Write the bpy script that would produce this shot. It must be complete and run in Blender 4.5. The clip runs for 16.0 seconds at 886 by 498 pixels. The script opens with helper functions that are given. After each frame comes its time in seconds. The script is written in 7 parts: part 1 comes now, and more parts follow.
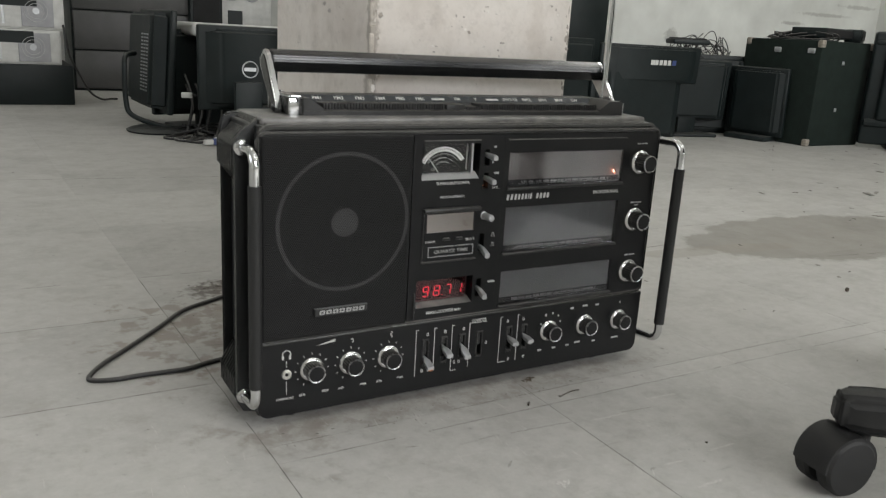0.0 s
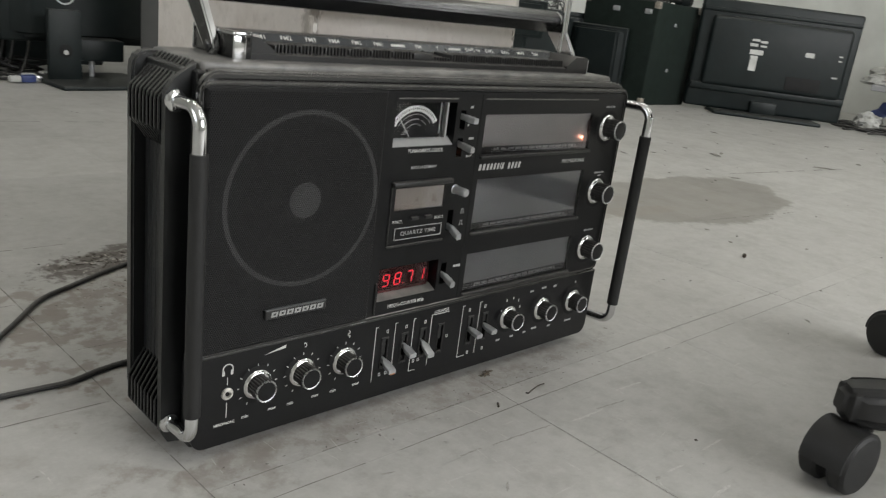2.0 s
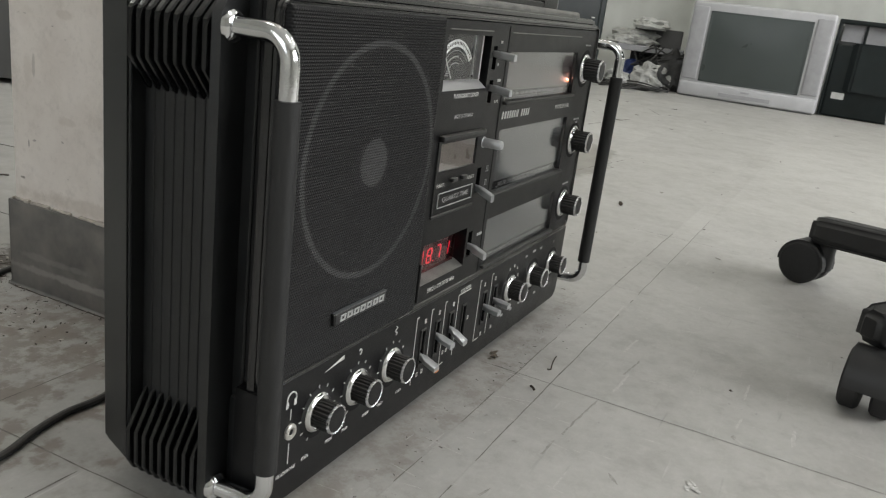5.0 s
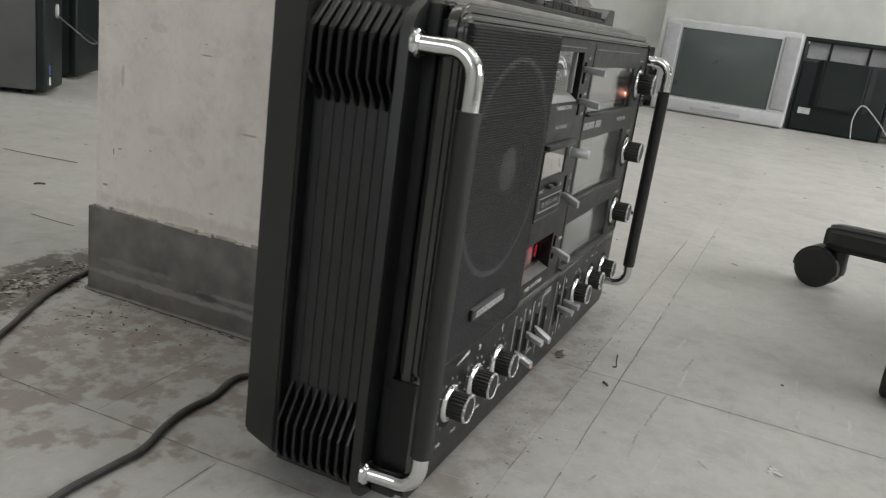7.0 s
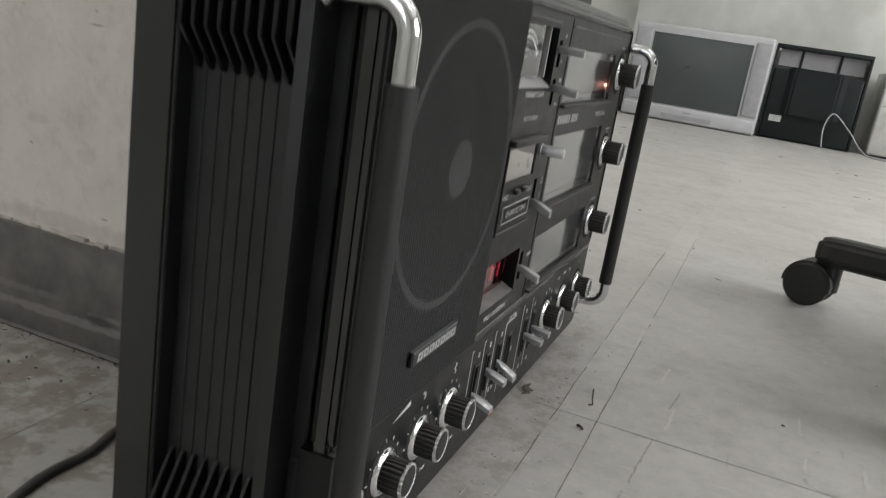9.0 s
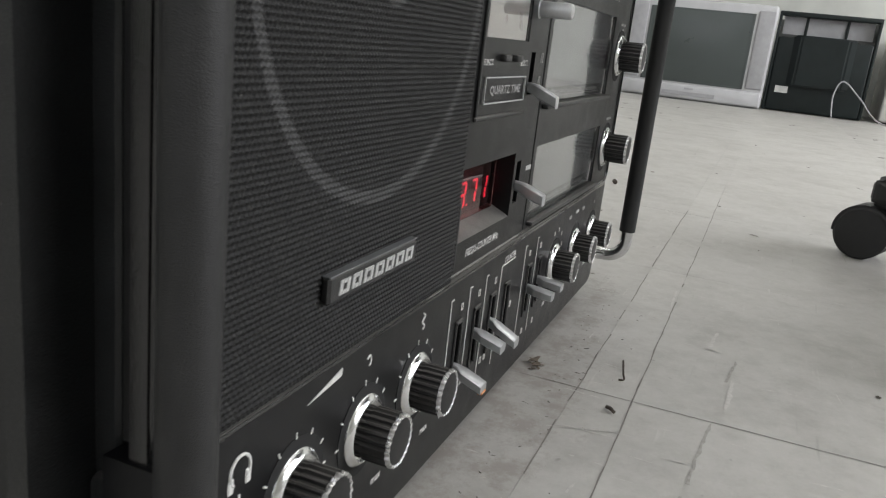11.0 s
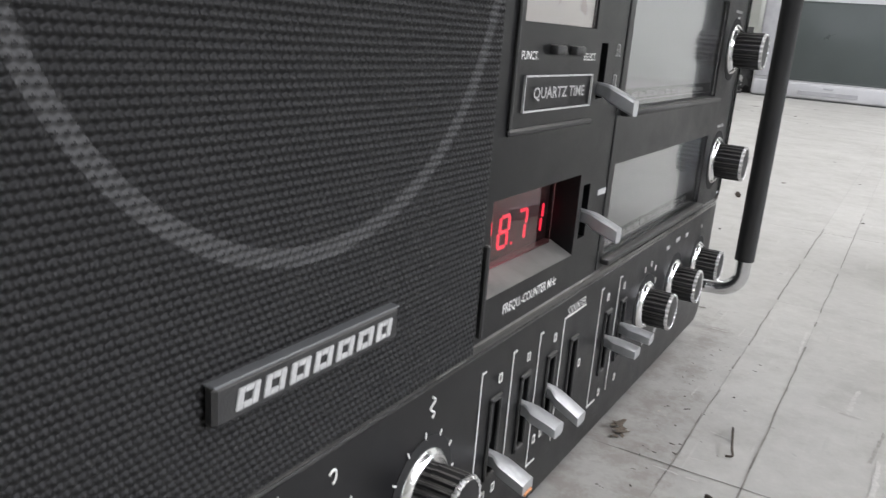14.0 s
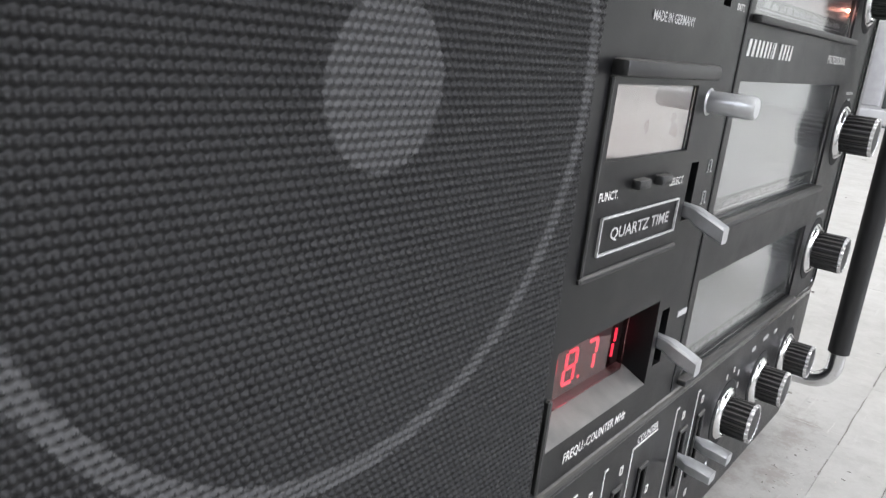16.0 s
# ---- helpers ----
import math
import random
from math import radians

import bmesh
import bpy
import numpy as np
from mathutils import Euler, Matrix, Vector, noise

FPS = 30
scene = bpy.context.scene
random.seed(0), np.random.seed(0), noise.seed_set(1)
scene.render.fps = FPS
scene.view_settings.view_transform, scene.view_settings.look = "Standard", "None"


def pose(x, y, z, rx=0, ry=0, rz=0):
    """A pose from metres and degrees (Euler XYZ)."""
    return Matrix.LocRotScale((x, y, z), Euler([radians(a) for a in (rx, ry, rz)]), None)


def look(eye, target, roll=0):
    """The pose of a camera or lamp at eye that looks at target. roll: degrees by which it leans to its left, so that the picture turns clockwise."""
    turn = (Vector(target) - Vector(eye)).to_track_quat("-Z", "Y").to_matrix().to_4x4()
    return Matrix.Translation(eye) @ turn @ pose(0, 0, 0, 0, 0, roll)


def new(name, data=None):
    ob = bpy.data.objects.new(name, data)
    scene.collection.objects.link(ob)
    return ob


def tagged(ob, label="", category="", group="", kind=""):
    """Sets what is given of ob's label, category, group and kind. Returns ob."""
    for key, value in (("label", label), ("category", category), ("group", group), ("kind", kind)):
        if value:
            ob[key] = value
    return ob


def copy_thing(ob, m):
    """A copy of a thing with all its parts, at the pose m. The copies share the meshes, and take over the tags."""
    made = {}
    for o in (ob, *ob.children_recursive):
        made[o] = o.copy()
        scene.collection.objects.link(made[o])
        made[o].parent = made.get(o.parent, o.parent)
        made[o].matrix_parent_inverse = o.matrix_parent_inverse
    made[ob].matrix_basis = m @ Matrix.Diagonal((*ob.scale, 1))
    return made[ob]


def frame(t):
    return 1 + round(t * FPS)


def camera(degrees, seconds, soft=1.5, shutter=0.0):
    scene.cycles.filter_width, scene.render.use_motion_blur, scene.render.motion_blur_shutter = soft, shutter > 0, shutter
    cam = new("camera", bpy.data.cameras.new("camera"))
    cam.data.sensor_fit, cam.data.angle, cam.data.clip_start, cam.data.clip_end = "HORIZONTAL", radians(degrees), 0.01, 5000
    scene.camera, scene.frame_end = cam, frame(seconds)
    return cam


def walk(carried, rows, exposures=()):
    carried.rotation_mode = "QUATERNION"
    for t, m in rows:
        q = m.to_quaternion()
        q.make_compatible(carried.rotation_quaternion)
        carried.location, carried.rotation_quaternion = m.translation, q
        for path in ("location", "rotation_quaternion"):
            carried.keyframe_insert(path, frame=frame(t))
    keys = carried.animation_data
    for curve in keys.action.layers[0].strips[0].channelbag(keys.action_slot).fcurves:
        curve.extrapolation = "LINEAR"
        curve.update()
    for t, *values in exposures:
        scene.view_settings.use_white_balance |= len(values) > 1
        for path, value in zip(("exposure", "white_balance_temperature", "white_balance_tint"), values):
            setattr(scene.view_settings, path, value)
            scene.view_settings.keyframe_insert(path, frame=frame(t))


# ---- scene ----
cam = camera(58.1, 16.0, soft=1.2, shutter=0.5)
METRES, EYE, TILT, LEAN, TURN = 1.1429, 0.3907, 0.0, 0.0, -30.4
ROWS = [
    (0.0, 0.0, 0.0, 0.0, 0.87, -15.21, -3.22),
    (0.5, -0.0333, 0.0018, 0.0244, -0.27, -15.35, -4.3),
    (1.0, -0.0563, 0.026, 0.032, -3.49, -16.18, -5.48),
    (1.5, -0.0806, 0.0755, 0.0128, -7.93, -17.16, -6.39),
    (2.0, -0.1203, 0.1376, -0.0186, -12.27, -17.8, -6.98),
    (2.5, -0.1616, 0.198, -0.054, -15.96, -17.66, -7.68),
    (3.0, -0.1942, 0.2366, -0.067, -19.86, -17.92, -8.3),
    (3.5, -0.2148, 0.2649, -0.0614, -23.63, -17.81, -7.51),
    (6.0, -0.3161, 0.3152, -0.0879, -34.18, -16.63, -7.31),
    (6.5, -0.3412, 0.3209, -0.0852, -34.47, -16.23, -7.3),
    (7.0, -0.3646, 0.3291, -0.0869, -34.67, -16.04, -7.54),
    (7.5, -0.3791, 0.3451, -0.0587, -35.5, -15.63, -8.09),
    (8.0, -0.366, 0.3442, -0.0374, -36.43, -15.56, -8.47),
    (8.5, -0.3293, 0.3664, -0.0577, -36.63, -15.56, -8.64),
    (9.0, -0.2929, 0.4019, -0.1052, -36.72, -15.48, -8.7),
    (11.5, -0.1795, 0.4987, -0.1798, -37.25, -15.18, -5.66),
    (12.0, -0.164, 0.5057, -0.1838, -37.14, -15.11, -5.46),
    (12.5, -0.1488, 0.5107, -0.1856, -36.37, -15.13, -5.18),
    (13.0, -0.1421, 0.5205, -0.1899, -33.71, -15.42, -4.48),
    (13.5, -0.1385, 0.5241, -0.1861, -31.05, -15.53, -4.29),
    (14.0, -0.1317, 0.5312, -0.1799, -28.73, -15.57, -4.46),
    (14.5, -0.1324, 0.5384, -0.1734, -26.55, -15.81, -4.66),
    (15.0, -0.1296, 0.5448, -0.1664, -24.8, -15.81, -5.39),
    (15.5, -0.124, 0.5484, -0.159, -23.59, -15.82, -6.12),
    (16.0, -0.1197, 0.5511, -0.1511, -22.24, -15.76, -6.32),
]
walk(cam, [(t, pose(-0.203, -0.70, EYE, TILT, LEAN, TURN) @ pose(METRES * x, METRES * y, METRES * z, 90 + pitch, roll, yaw)) for t, x, y, z, yaw, pitch, roll in ROWS],
     exposures=[(0.0, -0.14, 6750, 11), (1.5, -0.16, 6750, 11), (2.5, -0.05, 6750, 11), (3.5, -0.02, 6750, 11), (7.0, 0.01, 6700, 11.5), (9.0, -0.1, 6700, 13), (11.5, 0.19, 6600, 13), (12.5, 0.3, 6550, 13), (13.0, 0.34, 6500, 13.5), (14.0, 0.62, 6400, 16), (15.0, 0.86, 6350, 16), (16.0, 1.0, 6300, 16)])

# ---- light ----
world = bpy.data.worlds.new("world")
scene.world = world
world.use_nodes = True
sky = world.node_tree.nodes.new("ShaderNodeTexSky")
sky.sky_type, sky.sun_disc = "NISHITA", False
sky.sun_elevation, sky.sun_rotation = radians(48), radians(200)
world.node_tree.links.new(sky.outputs[0], world.node_tree.nodes["Background"].inputs[0])
world.node_tree.nodes["Background"].inputs[1].default_value = 0.1


def area_lamp(name, loc, aim, sx, sy, watts, color):
    d = bpy.data.lights.new(name, "AREA")
    d.shape, d.size, d.size_y, d.energy, d.color = "RECTANGLE", sx, sy, watts, color
    ob = new(name, d)
    ob.matrix_world = look(loc, aim)
    return ob


# unseen sources, assumed: daylight in two window openings and ceiling tube lamps
# the last tube lamp is added to make the radio's rib tops shine
LAMPS = ((0.3, -1.3), (2.6, -1.3), (0.3, 1.0), (2.6, 1.0), (-0.36, 3.35))
area_lamp("unseen_window_light", (1.8, -3.45, 1.65), (1.0, 0.5, 0.5), 4.0, 1.4, 172, (0.95, 0.98, 1.0))
# west window: fill added for the radio's left side
area_lamp("unseen_window_light", (-2.95, 0.4, 1.65), (0.5, 0.3, 0.2), 2.2, 1.4, 26, (0.95, 0.98, 1.0))
for lx, ly in LAMPS:
    tube_lamp = area_lamp("unseen_tube_light", (lx, ly, 2.66), (lx, ly + 0.1, 0), 0.3, 1.2, 8.2, (0.98, 1.0, 0.98))
    tube_lamp.matrix_world = Matrix.Translation((lx, ly, 2.66))


# ---- materials ----
def node_mat(name):
    m = bpy.data.materials.new(name)
    m.use_nodes = True
    nt = m.node_tree
    return m, nt, nt.nodes["Principled BSDF"]


def add_node(nt, kind, **props):
    n = nt.nodes.new(kind)
    for key, value in props.items():
        n.inputs[key.replace("_", " ")].default_value = value
    return n


def coords(nt, world_space):
    if world_space:
        return nt.nodes.new("ShaderNodeNewGeometry").outputs["Position"]
    return nt.nodes.new("ShaderNodeTexCoord").outputs["Object"]


def ramp(nt, src, stops):
    r = nt.nodes.new("ShaderNodeValToRGB")
    nt.links.new(src, r.inputs[0])
    els = r.color_ramp.elements
    els[0].position, els[0].color = stops[0][0], (*stops[0][1], 1)
    els[1].position, els[1].color = stops[1][0], (*stops[1][1], 1)
    for p, c in stops[2:]:
        e = els.new(p)
        e.color = (*c, 1)
    return r.outputs[0]


def surface(name, color, rough=0.5, metal=0.0, var=0.2, scale=20.0, bump=0.15, fine=400.0, world_space=False, spec=0.5, dust=0.0, dust_color=(0.32, 0.31, 0.29), dust_sheen=0.0):
    """Base colour with broad and fine variation, roughness wear, fine relief and, if asked, patches of dust and paler
    upward faces.
    """
    m, nt, b = node_mat(name)
    c = coords(nt, world_space)
    n1 = add_node(nt, "ShaderNodeTexNoise", Scale=scale, Detail=6.0, Roughness=0.6)
    n2 = add_node(nt, "ShaderNodeTexNoise", Scale=fine, Detail=3.0)
    for n in (n1, n2):
        nt.links.new(c, n.inputs["Vector"])
    lo, hi = [x * (1 - var) for x in color], [min(1, x * (1 + var)) for x in color]
    col = ramp(nt, n1.outputs[0], [(0.3, lo), (0.7, hi)])
    if dust:
        up = nt.nodes.new("ShaderNodeTexNoise")
        up.inputs["Scale"].default_value = scale * 2.3
        up.inputs["Detail"].default_value = 8
        nt.links.new(c, up.inputs["Vector"])
        mask = ramp(nt, up.outputs[0], [(0.35, (0, 0, 0)), (0.75, (dust, dust, dust))])
        mx = nt.nodes.new("ShaderNodeMix")
        mx.data_type = "RGBA"
        nt.links.new(mask, mx.inputs[0])
        nt.links.new(col, mx.inputs[6])
        mx.inputs[7].default_value = (*dust_color, 1)
        col = mx.outputs[2]
    if dust_sheen:
        # dust on upward faces, and a pale top sheen painted into the colour
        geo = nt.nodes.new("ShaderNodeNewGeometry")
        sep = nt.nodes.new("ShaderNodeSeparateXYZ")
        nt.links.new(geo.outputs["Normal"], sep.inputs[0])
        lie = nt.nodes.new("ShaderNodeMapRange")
        lie.inputs[1].default_value, lie.inputs[2].default_value, lie.inputs[4].default_value = 0.25, 0.95, dust_sheen * 2
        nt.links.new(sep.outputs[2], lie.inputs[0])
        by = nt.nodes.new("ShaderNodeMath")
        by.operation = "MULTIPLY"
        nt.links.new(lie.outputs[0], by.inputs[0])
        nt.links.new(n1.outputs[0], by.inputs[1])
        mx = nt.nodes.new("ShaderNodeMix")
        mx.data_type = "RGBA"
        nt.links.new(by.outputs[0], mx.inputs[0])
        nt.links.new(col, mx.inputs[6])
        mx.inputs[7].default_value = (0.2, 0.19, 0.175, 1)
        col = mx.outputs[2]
    nt.links.new(col, b.inputs["Base Color"])
    mr = nt.nodes.new("ShaderNodeMapRange")
    mr.inputs[3].default_value, mr.inputs[4].default_value = max(0.03, rough - 0.1), min(1, rough + 0.1)
    nt.links.new(n1.outputs[0], mr.inputs[0])
    nt.links.new(mr.outputs[0], b.inputs["Roughness"])
    b.inputs["Metallic"].default_value = metal
    b.inputs["Specular IOR Level"].default_value = spec
    if bump:
        bp = nt.nodes.new("ShaderNodeBump")
        bp.inputs["Strength"].default_value = bump
        bp.inputs["Distance"].default_value = 0.0005
        nt.links.new(n2.outputs[0], bp.inputs["Height"])
        nt.links.new(bp.outputs[0], b.inputs["Normal"])
    return m


def glow(name, color, strength):
    m, nt, b = node_mat(name)
    b.inputs["Base Color"].default_value = (*[c * 0.3 for c in color], 1)
    b.inputs["Emission Color"].default_value = (*color, 1)
    b.inputs["Emission Strength"].default_value = strength
    return m


def clear(name, tint=(1, 1, 1), rough=0.02):
    m, nt, b = node_mat(name)
    b.inputs["Base Color"].default_value = (*tint, 1)
    b.inputs["Roughness"].default_value = rough
    b.inputs["Transmission Weight"].default_value = 1.0
    b.inputs["IOR"].default_value = 1.45
    return m


BLACK = surface("black_plastic", (0.0145, 0.0145, 0.0145), 0.42, var=0.25, scale=60, bump=0.25, fine=1500, dust_sheen=0.3)
RIB = surface("rib_black", (0.0074, 0.008, 0.0086), 0.14, spec=0.42, var=0.3, scale=50, bump=0.06, fine=900, dust_sheen=0.2)
# tops made paler for the reflected ceiling as well as for dust
LIP = surface("glossy_black", (0.012, 0.012, 0.012), 0.17, spec=0.7, var=0.2, scale=40, bump=0.1, fine=1500, dust_sheen=0.55)
BARBLACK = surface("bar_black", (0.011, 0.012, 0.0135), 0.24, spec=0.65, var=0.2, scale=40, bump=0.08, fine=1500, dust_sheen=0.12)
PANEL = surface("panel_black", (0.0042, 0.0043, 0.0048), 0.36, spec=0.3, var=0.2, scale=80, bump=0.12, fine=2500)
SHELL = surface("shell_black", (0.0098, 0.0106, 0.011), 0.36, spec=0.5, var=0.3, scale=50, bump=0.4, fine=1800, dust_sheen=0.2)
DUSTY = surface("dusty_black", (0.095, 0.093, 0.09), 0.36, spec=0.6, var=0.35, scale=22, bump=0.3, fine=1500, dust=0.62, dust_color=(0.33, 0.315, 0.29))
GRILLE = surface("grille_black", (0.0064, 0.0064, 0.0064), 0.48, spec=0.19, var=0.25, scale=90, bump=0.2, fine=3000)
# fine dust that shows at a slant
GRILLE.node_tree.nodes["Principled BSDF"].inputs["Sheen Weight"].default_value = 0.08
GRILLE.node_tree.nodes["Principled BSDF"].inputs["Sheen Roughness"].default_value = 0.4
GRILLEBACK = surface("grille_cloth", (0.006, 0.006, 0.006), 0.8, var=0.25, scale=90, bump=0.2, fine=3000)
RINGGREY = surface("ring_grey", (0.031, 0.031, 0.031), 0.65, var=0.2, scale=120, bump=0.2, fine=3000)
DOTGREY = surface("dot_grey", (0.026, 0.026, 0.026), 0.6, var=0.2, scale=120, bump=0.2, fine=3000)
TUBEGLOW = glow("tube_glow", (0.98, 1.0, 0.98), 5.0)
CHROME = surface("chrome", (0.66, 0.665, 0.67), 0.09, 1.0, var=0.08, scale=60, bump=0.05, fine=900)
KNOBRING = surface("polished_ring", (0.72, 0.72, 0.72), 0.16, 1.0, var=0.1, scale=200, bump=0.1, fine=3000)
ALU = surface("brushed_aluminium", (0.56, 0.56, 0.56), 0.28, 1.0, var=0.1, scale=200, bump=0.15, fine=3000)
SILVER = surface("silver_plastic", (0.42, 0.42, 0.42), 0.4, 0.3, var=0.12, scale=60, bump=0.1, fine=900)
LEVER = surface("lever_grey", (0.52, 0.53, 0.54), 0.32, 0.7, var=0.12, scale=150, bump=0.1, fine=2500)
RUBBER = surface("rubber", (0.010, 0.010, 0.010), 0.6, var=0.3, scale=120, bump=0.3, fine=2500)
WHITEPRINT = surface("meter_white", (0.85, 0.86, 0.86), 0.6, var=0.1, scale=500, bump=0)
PRINT = surface("white_print", (0.62, 0.62, 0.6), 0.6, var=0.15, scale=500, bump=0)
MODELMARK = surface("model_mark", (0.5, 0.5, 0.49), 0.6, var=0.2, scale=700, bump=0)
MODELGREY = surface("model_print", (0.36, 0.36, 0.355), 0.6, var=0.2, scale=700, bump=0)
PRINTDIM = surface("grey_print", (0.42, 0.42, 0.42), 0.6, var=0.25, scale=700, bump=0)
SLOT = surface("slot_dark", (0.004, 0.004, 0.004), 0.8, var=0.1, bump=0)
DIAL = surface("dial_plate", (0.112, 0.112, 0.111), 0.5, var=0.12, scale=40, bump=0.05)
DIALROSE = surface("dial_plate_warm", (0.138, 0.121, 0.114), 0.5, var=0.12, scale=40, bump=0.05)
LCD = surface("lcd_grey", (0.27, 0.236, 0.212), 0.3, var=0.06, scale=60, bump=0)
GLASS = clear("clear_glass")
METERGLASS = clear("meter_cover")
METERGLASS.node_tree.nodes["Principled BSDF"].inputs["IOR"].default_value = 1.25
DIALGLASS = clear("dial_cover", (0.97, 0.98, 1.0), 0.05)
SMOKE = clear("red_filter", (0.8, 0.36, 0.38), 0.04)
RED = glow("red_digit", (1.0, 0.085, 0.15), 1.15)
AMBER = glow("amber_lamp", (1.0, 0.36, 0.18), 0.9)
CORD = surface("cord_black", (0.014, 0.014, 0.014), 0.5, var=0.3, scale=90, bump=0.2, dust_sheen=0.3)
METER = surface("meter_face", (0.012, 0.012, 0.0125), 0.55, spec=0.15, var=0.2, scale=90, bump=0)
KEYLABEL = surface("key_strip", (0.03, 0.034, 0.038), 0.25, var=0.2, scale=100, bump=0)
WHITEBOX = surface("aged_white_metal", (0.5, 0.5, 0.48), 0.5, var=0.15, scale=15, bump=0.1, dust=0.3)
MONBLACK = surface("monitor_black", (0.0056, 0.0098, 0.0098), 0.46, spec=0.28, var=0.3, scale=12, bump=0.2, fine=600, dust_sheen=0.15, dust=0.04, dust_color=(0.09, 0.09, 0.085))
CASEBLACK = surface("carpet_black", (0.0090, 0.0150, 0.0122), 0.85, var=0.35, scale=25, bump=0.6, fine=500, spec=0.2)
CABGREY = surface("cabinet_grey", (0.058, 0.057, 0.056), 0.5, var=0.2, scale=8, bump=0.1, dust=0.2, dust_color=(0.12, 0.12, 0.115))
TOWERGREY = surface("tower_grey", (0.07, 0.07, 0.068), 0.45, var=0.15, scale=10, bump=0.1)
TVSILVER = surface("tv_silver", (0.42, 0.42, 0.43), 0.42, 0.1, var=0.08, scale=12, bump=0.1)
SPEAKER = surface("tv_speaker_grey", (0.31, 0.31, 0.32), 0.6, var=0.1, scale=30, bump=0.4, fine=500)
SCREEN = surface("crt_glass", (0.05, 0.06, 0.058), 0.3, var=0.1, scale=5, bump=0)
PAPER = surface("paper_white", (0.48, 0.48, 0.46), 0.8, var=0.15, scale=30, bump=0.1)
RAG = surface("dirty_cloth", (0.42, 0.42, 0.4), 0.95, var=0.4, scale=25, bump=0.5, fine=300)
RAGDARK = surface("dark_cloth", (0.06, 0.06, 0.06), 0.95, var=0.4, scale=25, bump=0.5, fine=300)
BLUE = surface("blue_plastic", (0.03, 0.05, 0.16), 0.5, var=0.3, scale=30)
NYLON = surface("nylon_black", (0.014, 0.014, 0.014), 0.5, var=0.2, scale=50, bump=0.35, fine=1200)
WALL = surface("wall_paint", (0.62, 0.63, 0.595), 0.8, var=0.12, scale=2.5, bump=0.3, fine=60, world_space=True, dust=0.3, dust_color=(0.3, 0.29, 0.27))
SKIRT = surface("grey_skirting", (0.088, 0.085, 0.081), 0.55, var=0.35, scale=18, bump=0.3, fine=200, world_space=True, dust=0.45, dust_color=(0.26, 0.235, 0.205), dust_sheen=0.4)
CEILING = surface("ceiling_paint", (0.7, 0.7, 0.68), 0.9, var=0.05, scale=3, bump=0.1)
GROUT = surface("joint_dark", (0.15, 0.143, 0.132), 0.9, var=0.3, scale=40, bump=0.3, world_space=True)


def column_paint():
    m, nt, b = node_mat("column_plaster")
    c = coords(nt, True)
    n1 = add_node(nt, "ShaderNodeTexNoise", Scale=7.0, Detail=8.0, Roughness=0.65)
    n2 = add_node(nt, "ShaderNodeTexNoise", Scale=38.0, Detail=6.0, Roughness=0.7)
    mus = add_node(nt, "ShaderNodeMapping")
    mus.inputs["Scale"].default_value = (120, 120, 230)
    n3 = add_node(nt, "ShaderNodeTexNoise", Scale=1.0, Detail=2.0)
    nt.links.new(c, mus.inputs["Vector"])
    nt.links.new(mus.outputs[0], n3.inputs["Vector"])
    for n in (n1, n2):
        nt.links.new(c, n.inputs["Vector"])
    base = ramp(nt, n1.outputs[0], [(0.3, (0.62, 0.565, 0.518)), (0.48, (0.725, 0.675, 0.627)), (0.72, (0.805, 0.757, 0.713))])
    spots = ramp(nt, n3.outputs[0], [(0.72, (0, 0, 0)), (0.78, (0.5, 0.5, 0.5))])
    stains = ramp(nt, n2.outputs[0], [(0.55, (0, 0, 0)), (0.76, (0.38, 0.38, 0.38))])
    pits = add_node(nt, "ShaderNodeTexNoise", Scale=150.0, Detail=5.0, Roughness=0.7)
    nt.links.new(c, pits.inputs["Vector"])
    pitted = ramp(nt, pits.outputs[0], [(0.52, (0, 0, 0)), (0.75, (0.2, 0.2, 0.2))])
    warm = add_node(nt, "ShaderNodeTexNoise", Scale=15.0, Detail=5.0, Roughness=0.65)
    nt.links.new(c, warm.inputs["Vector"])
    warmed = ramp(nt, warm.outputs[0], [(0.5, (0, 0, 0)), (0.7, (0.38, 0.38, 0.38))])
    # paint flaked off along the arris by the radio
    mp = nt.nodes.new("ShaderNodeMapping")
    mp.vector_type = "TEXTURE"
    mp.inputs["Location"].default_value = (0.1715, 0.121, 0)
    mp.inputs["Scale"].default_value = (0.013, 0.013, 10)
    nt.links.new(c, mp.inputs["Vector"])
    ln = nt.nodes.new("ShaderNodeVectorMath")
    ln.operation = "LENGTH"
    nt.links.new(mp.outputs[0], ln.inputs[0])
    rag = add_node(nt, "ShaderNodeTexNoise", Scale=26.0, Detail=7.0, Roughness=0.7)
    nt.links.new(c, rag.inputs["Vector"])
    lim = nt.nodes.new("ShaderNodeMath")
    lim.operation = "MULTIPLY_ADD"
    lim.inputs[1].default_value, lim.inputs[2].default_value = 4.5, -1.6
    nt.links.new(rag.outputs[0], lim.inputs[0])
    gap = nt.nodes.new("ShaderNodeMath")
    gap.operation = "SUBTRACT"
    nt.links.new(lim.outputs[0], gap.inputs[0])
    nt.links.new(ln.outputs["Value"], gap.inputs[1])
    worn = nt.nodes.new("ShaderNodeMapRange")
    worn.inputs[1].default_value, worn.inputs[2].default_value, worn.inputs[4].default_value = -0.1, 0.25, 0.75
    nt.links.new(gap.outputs[0], worn.inputs[0])
    col = base
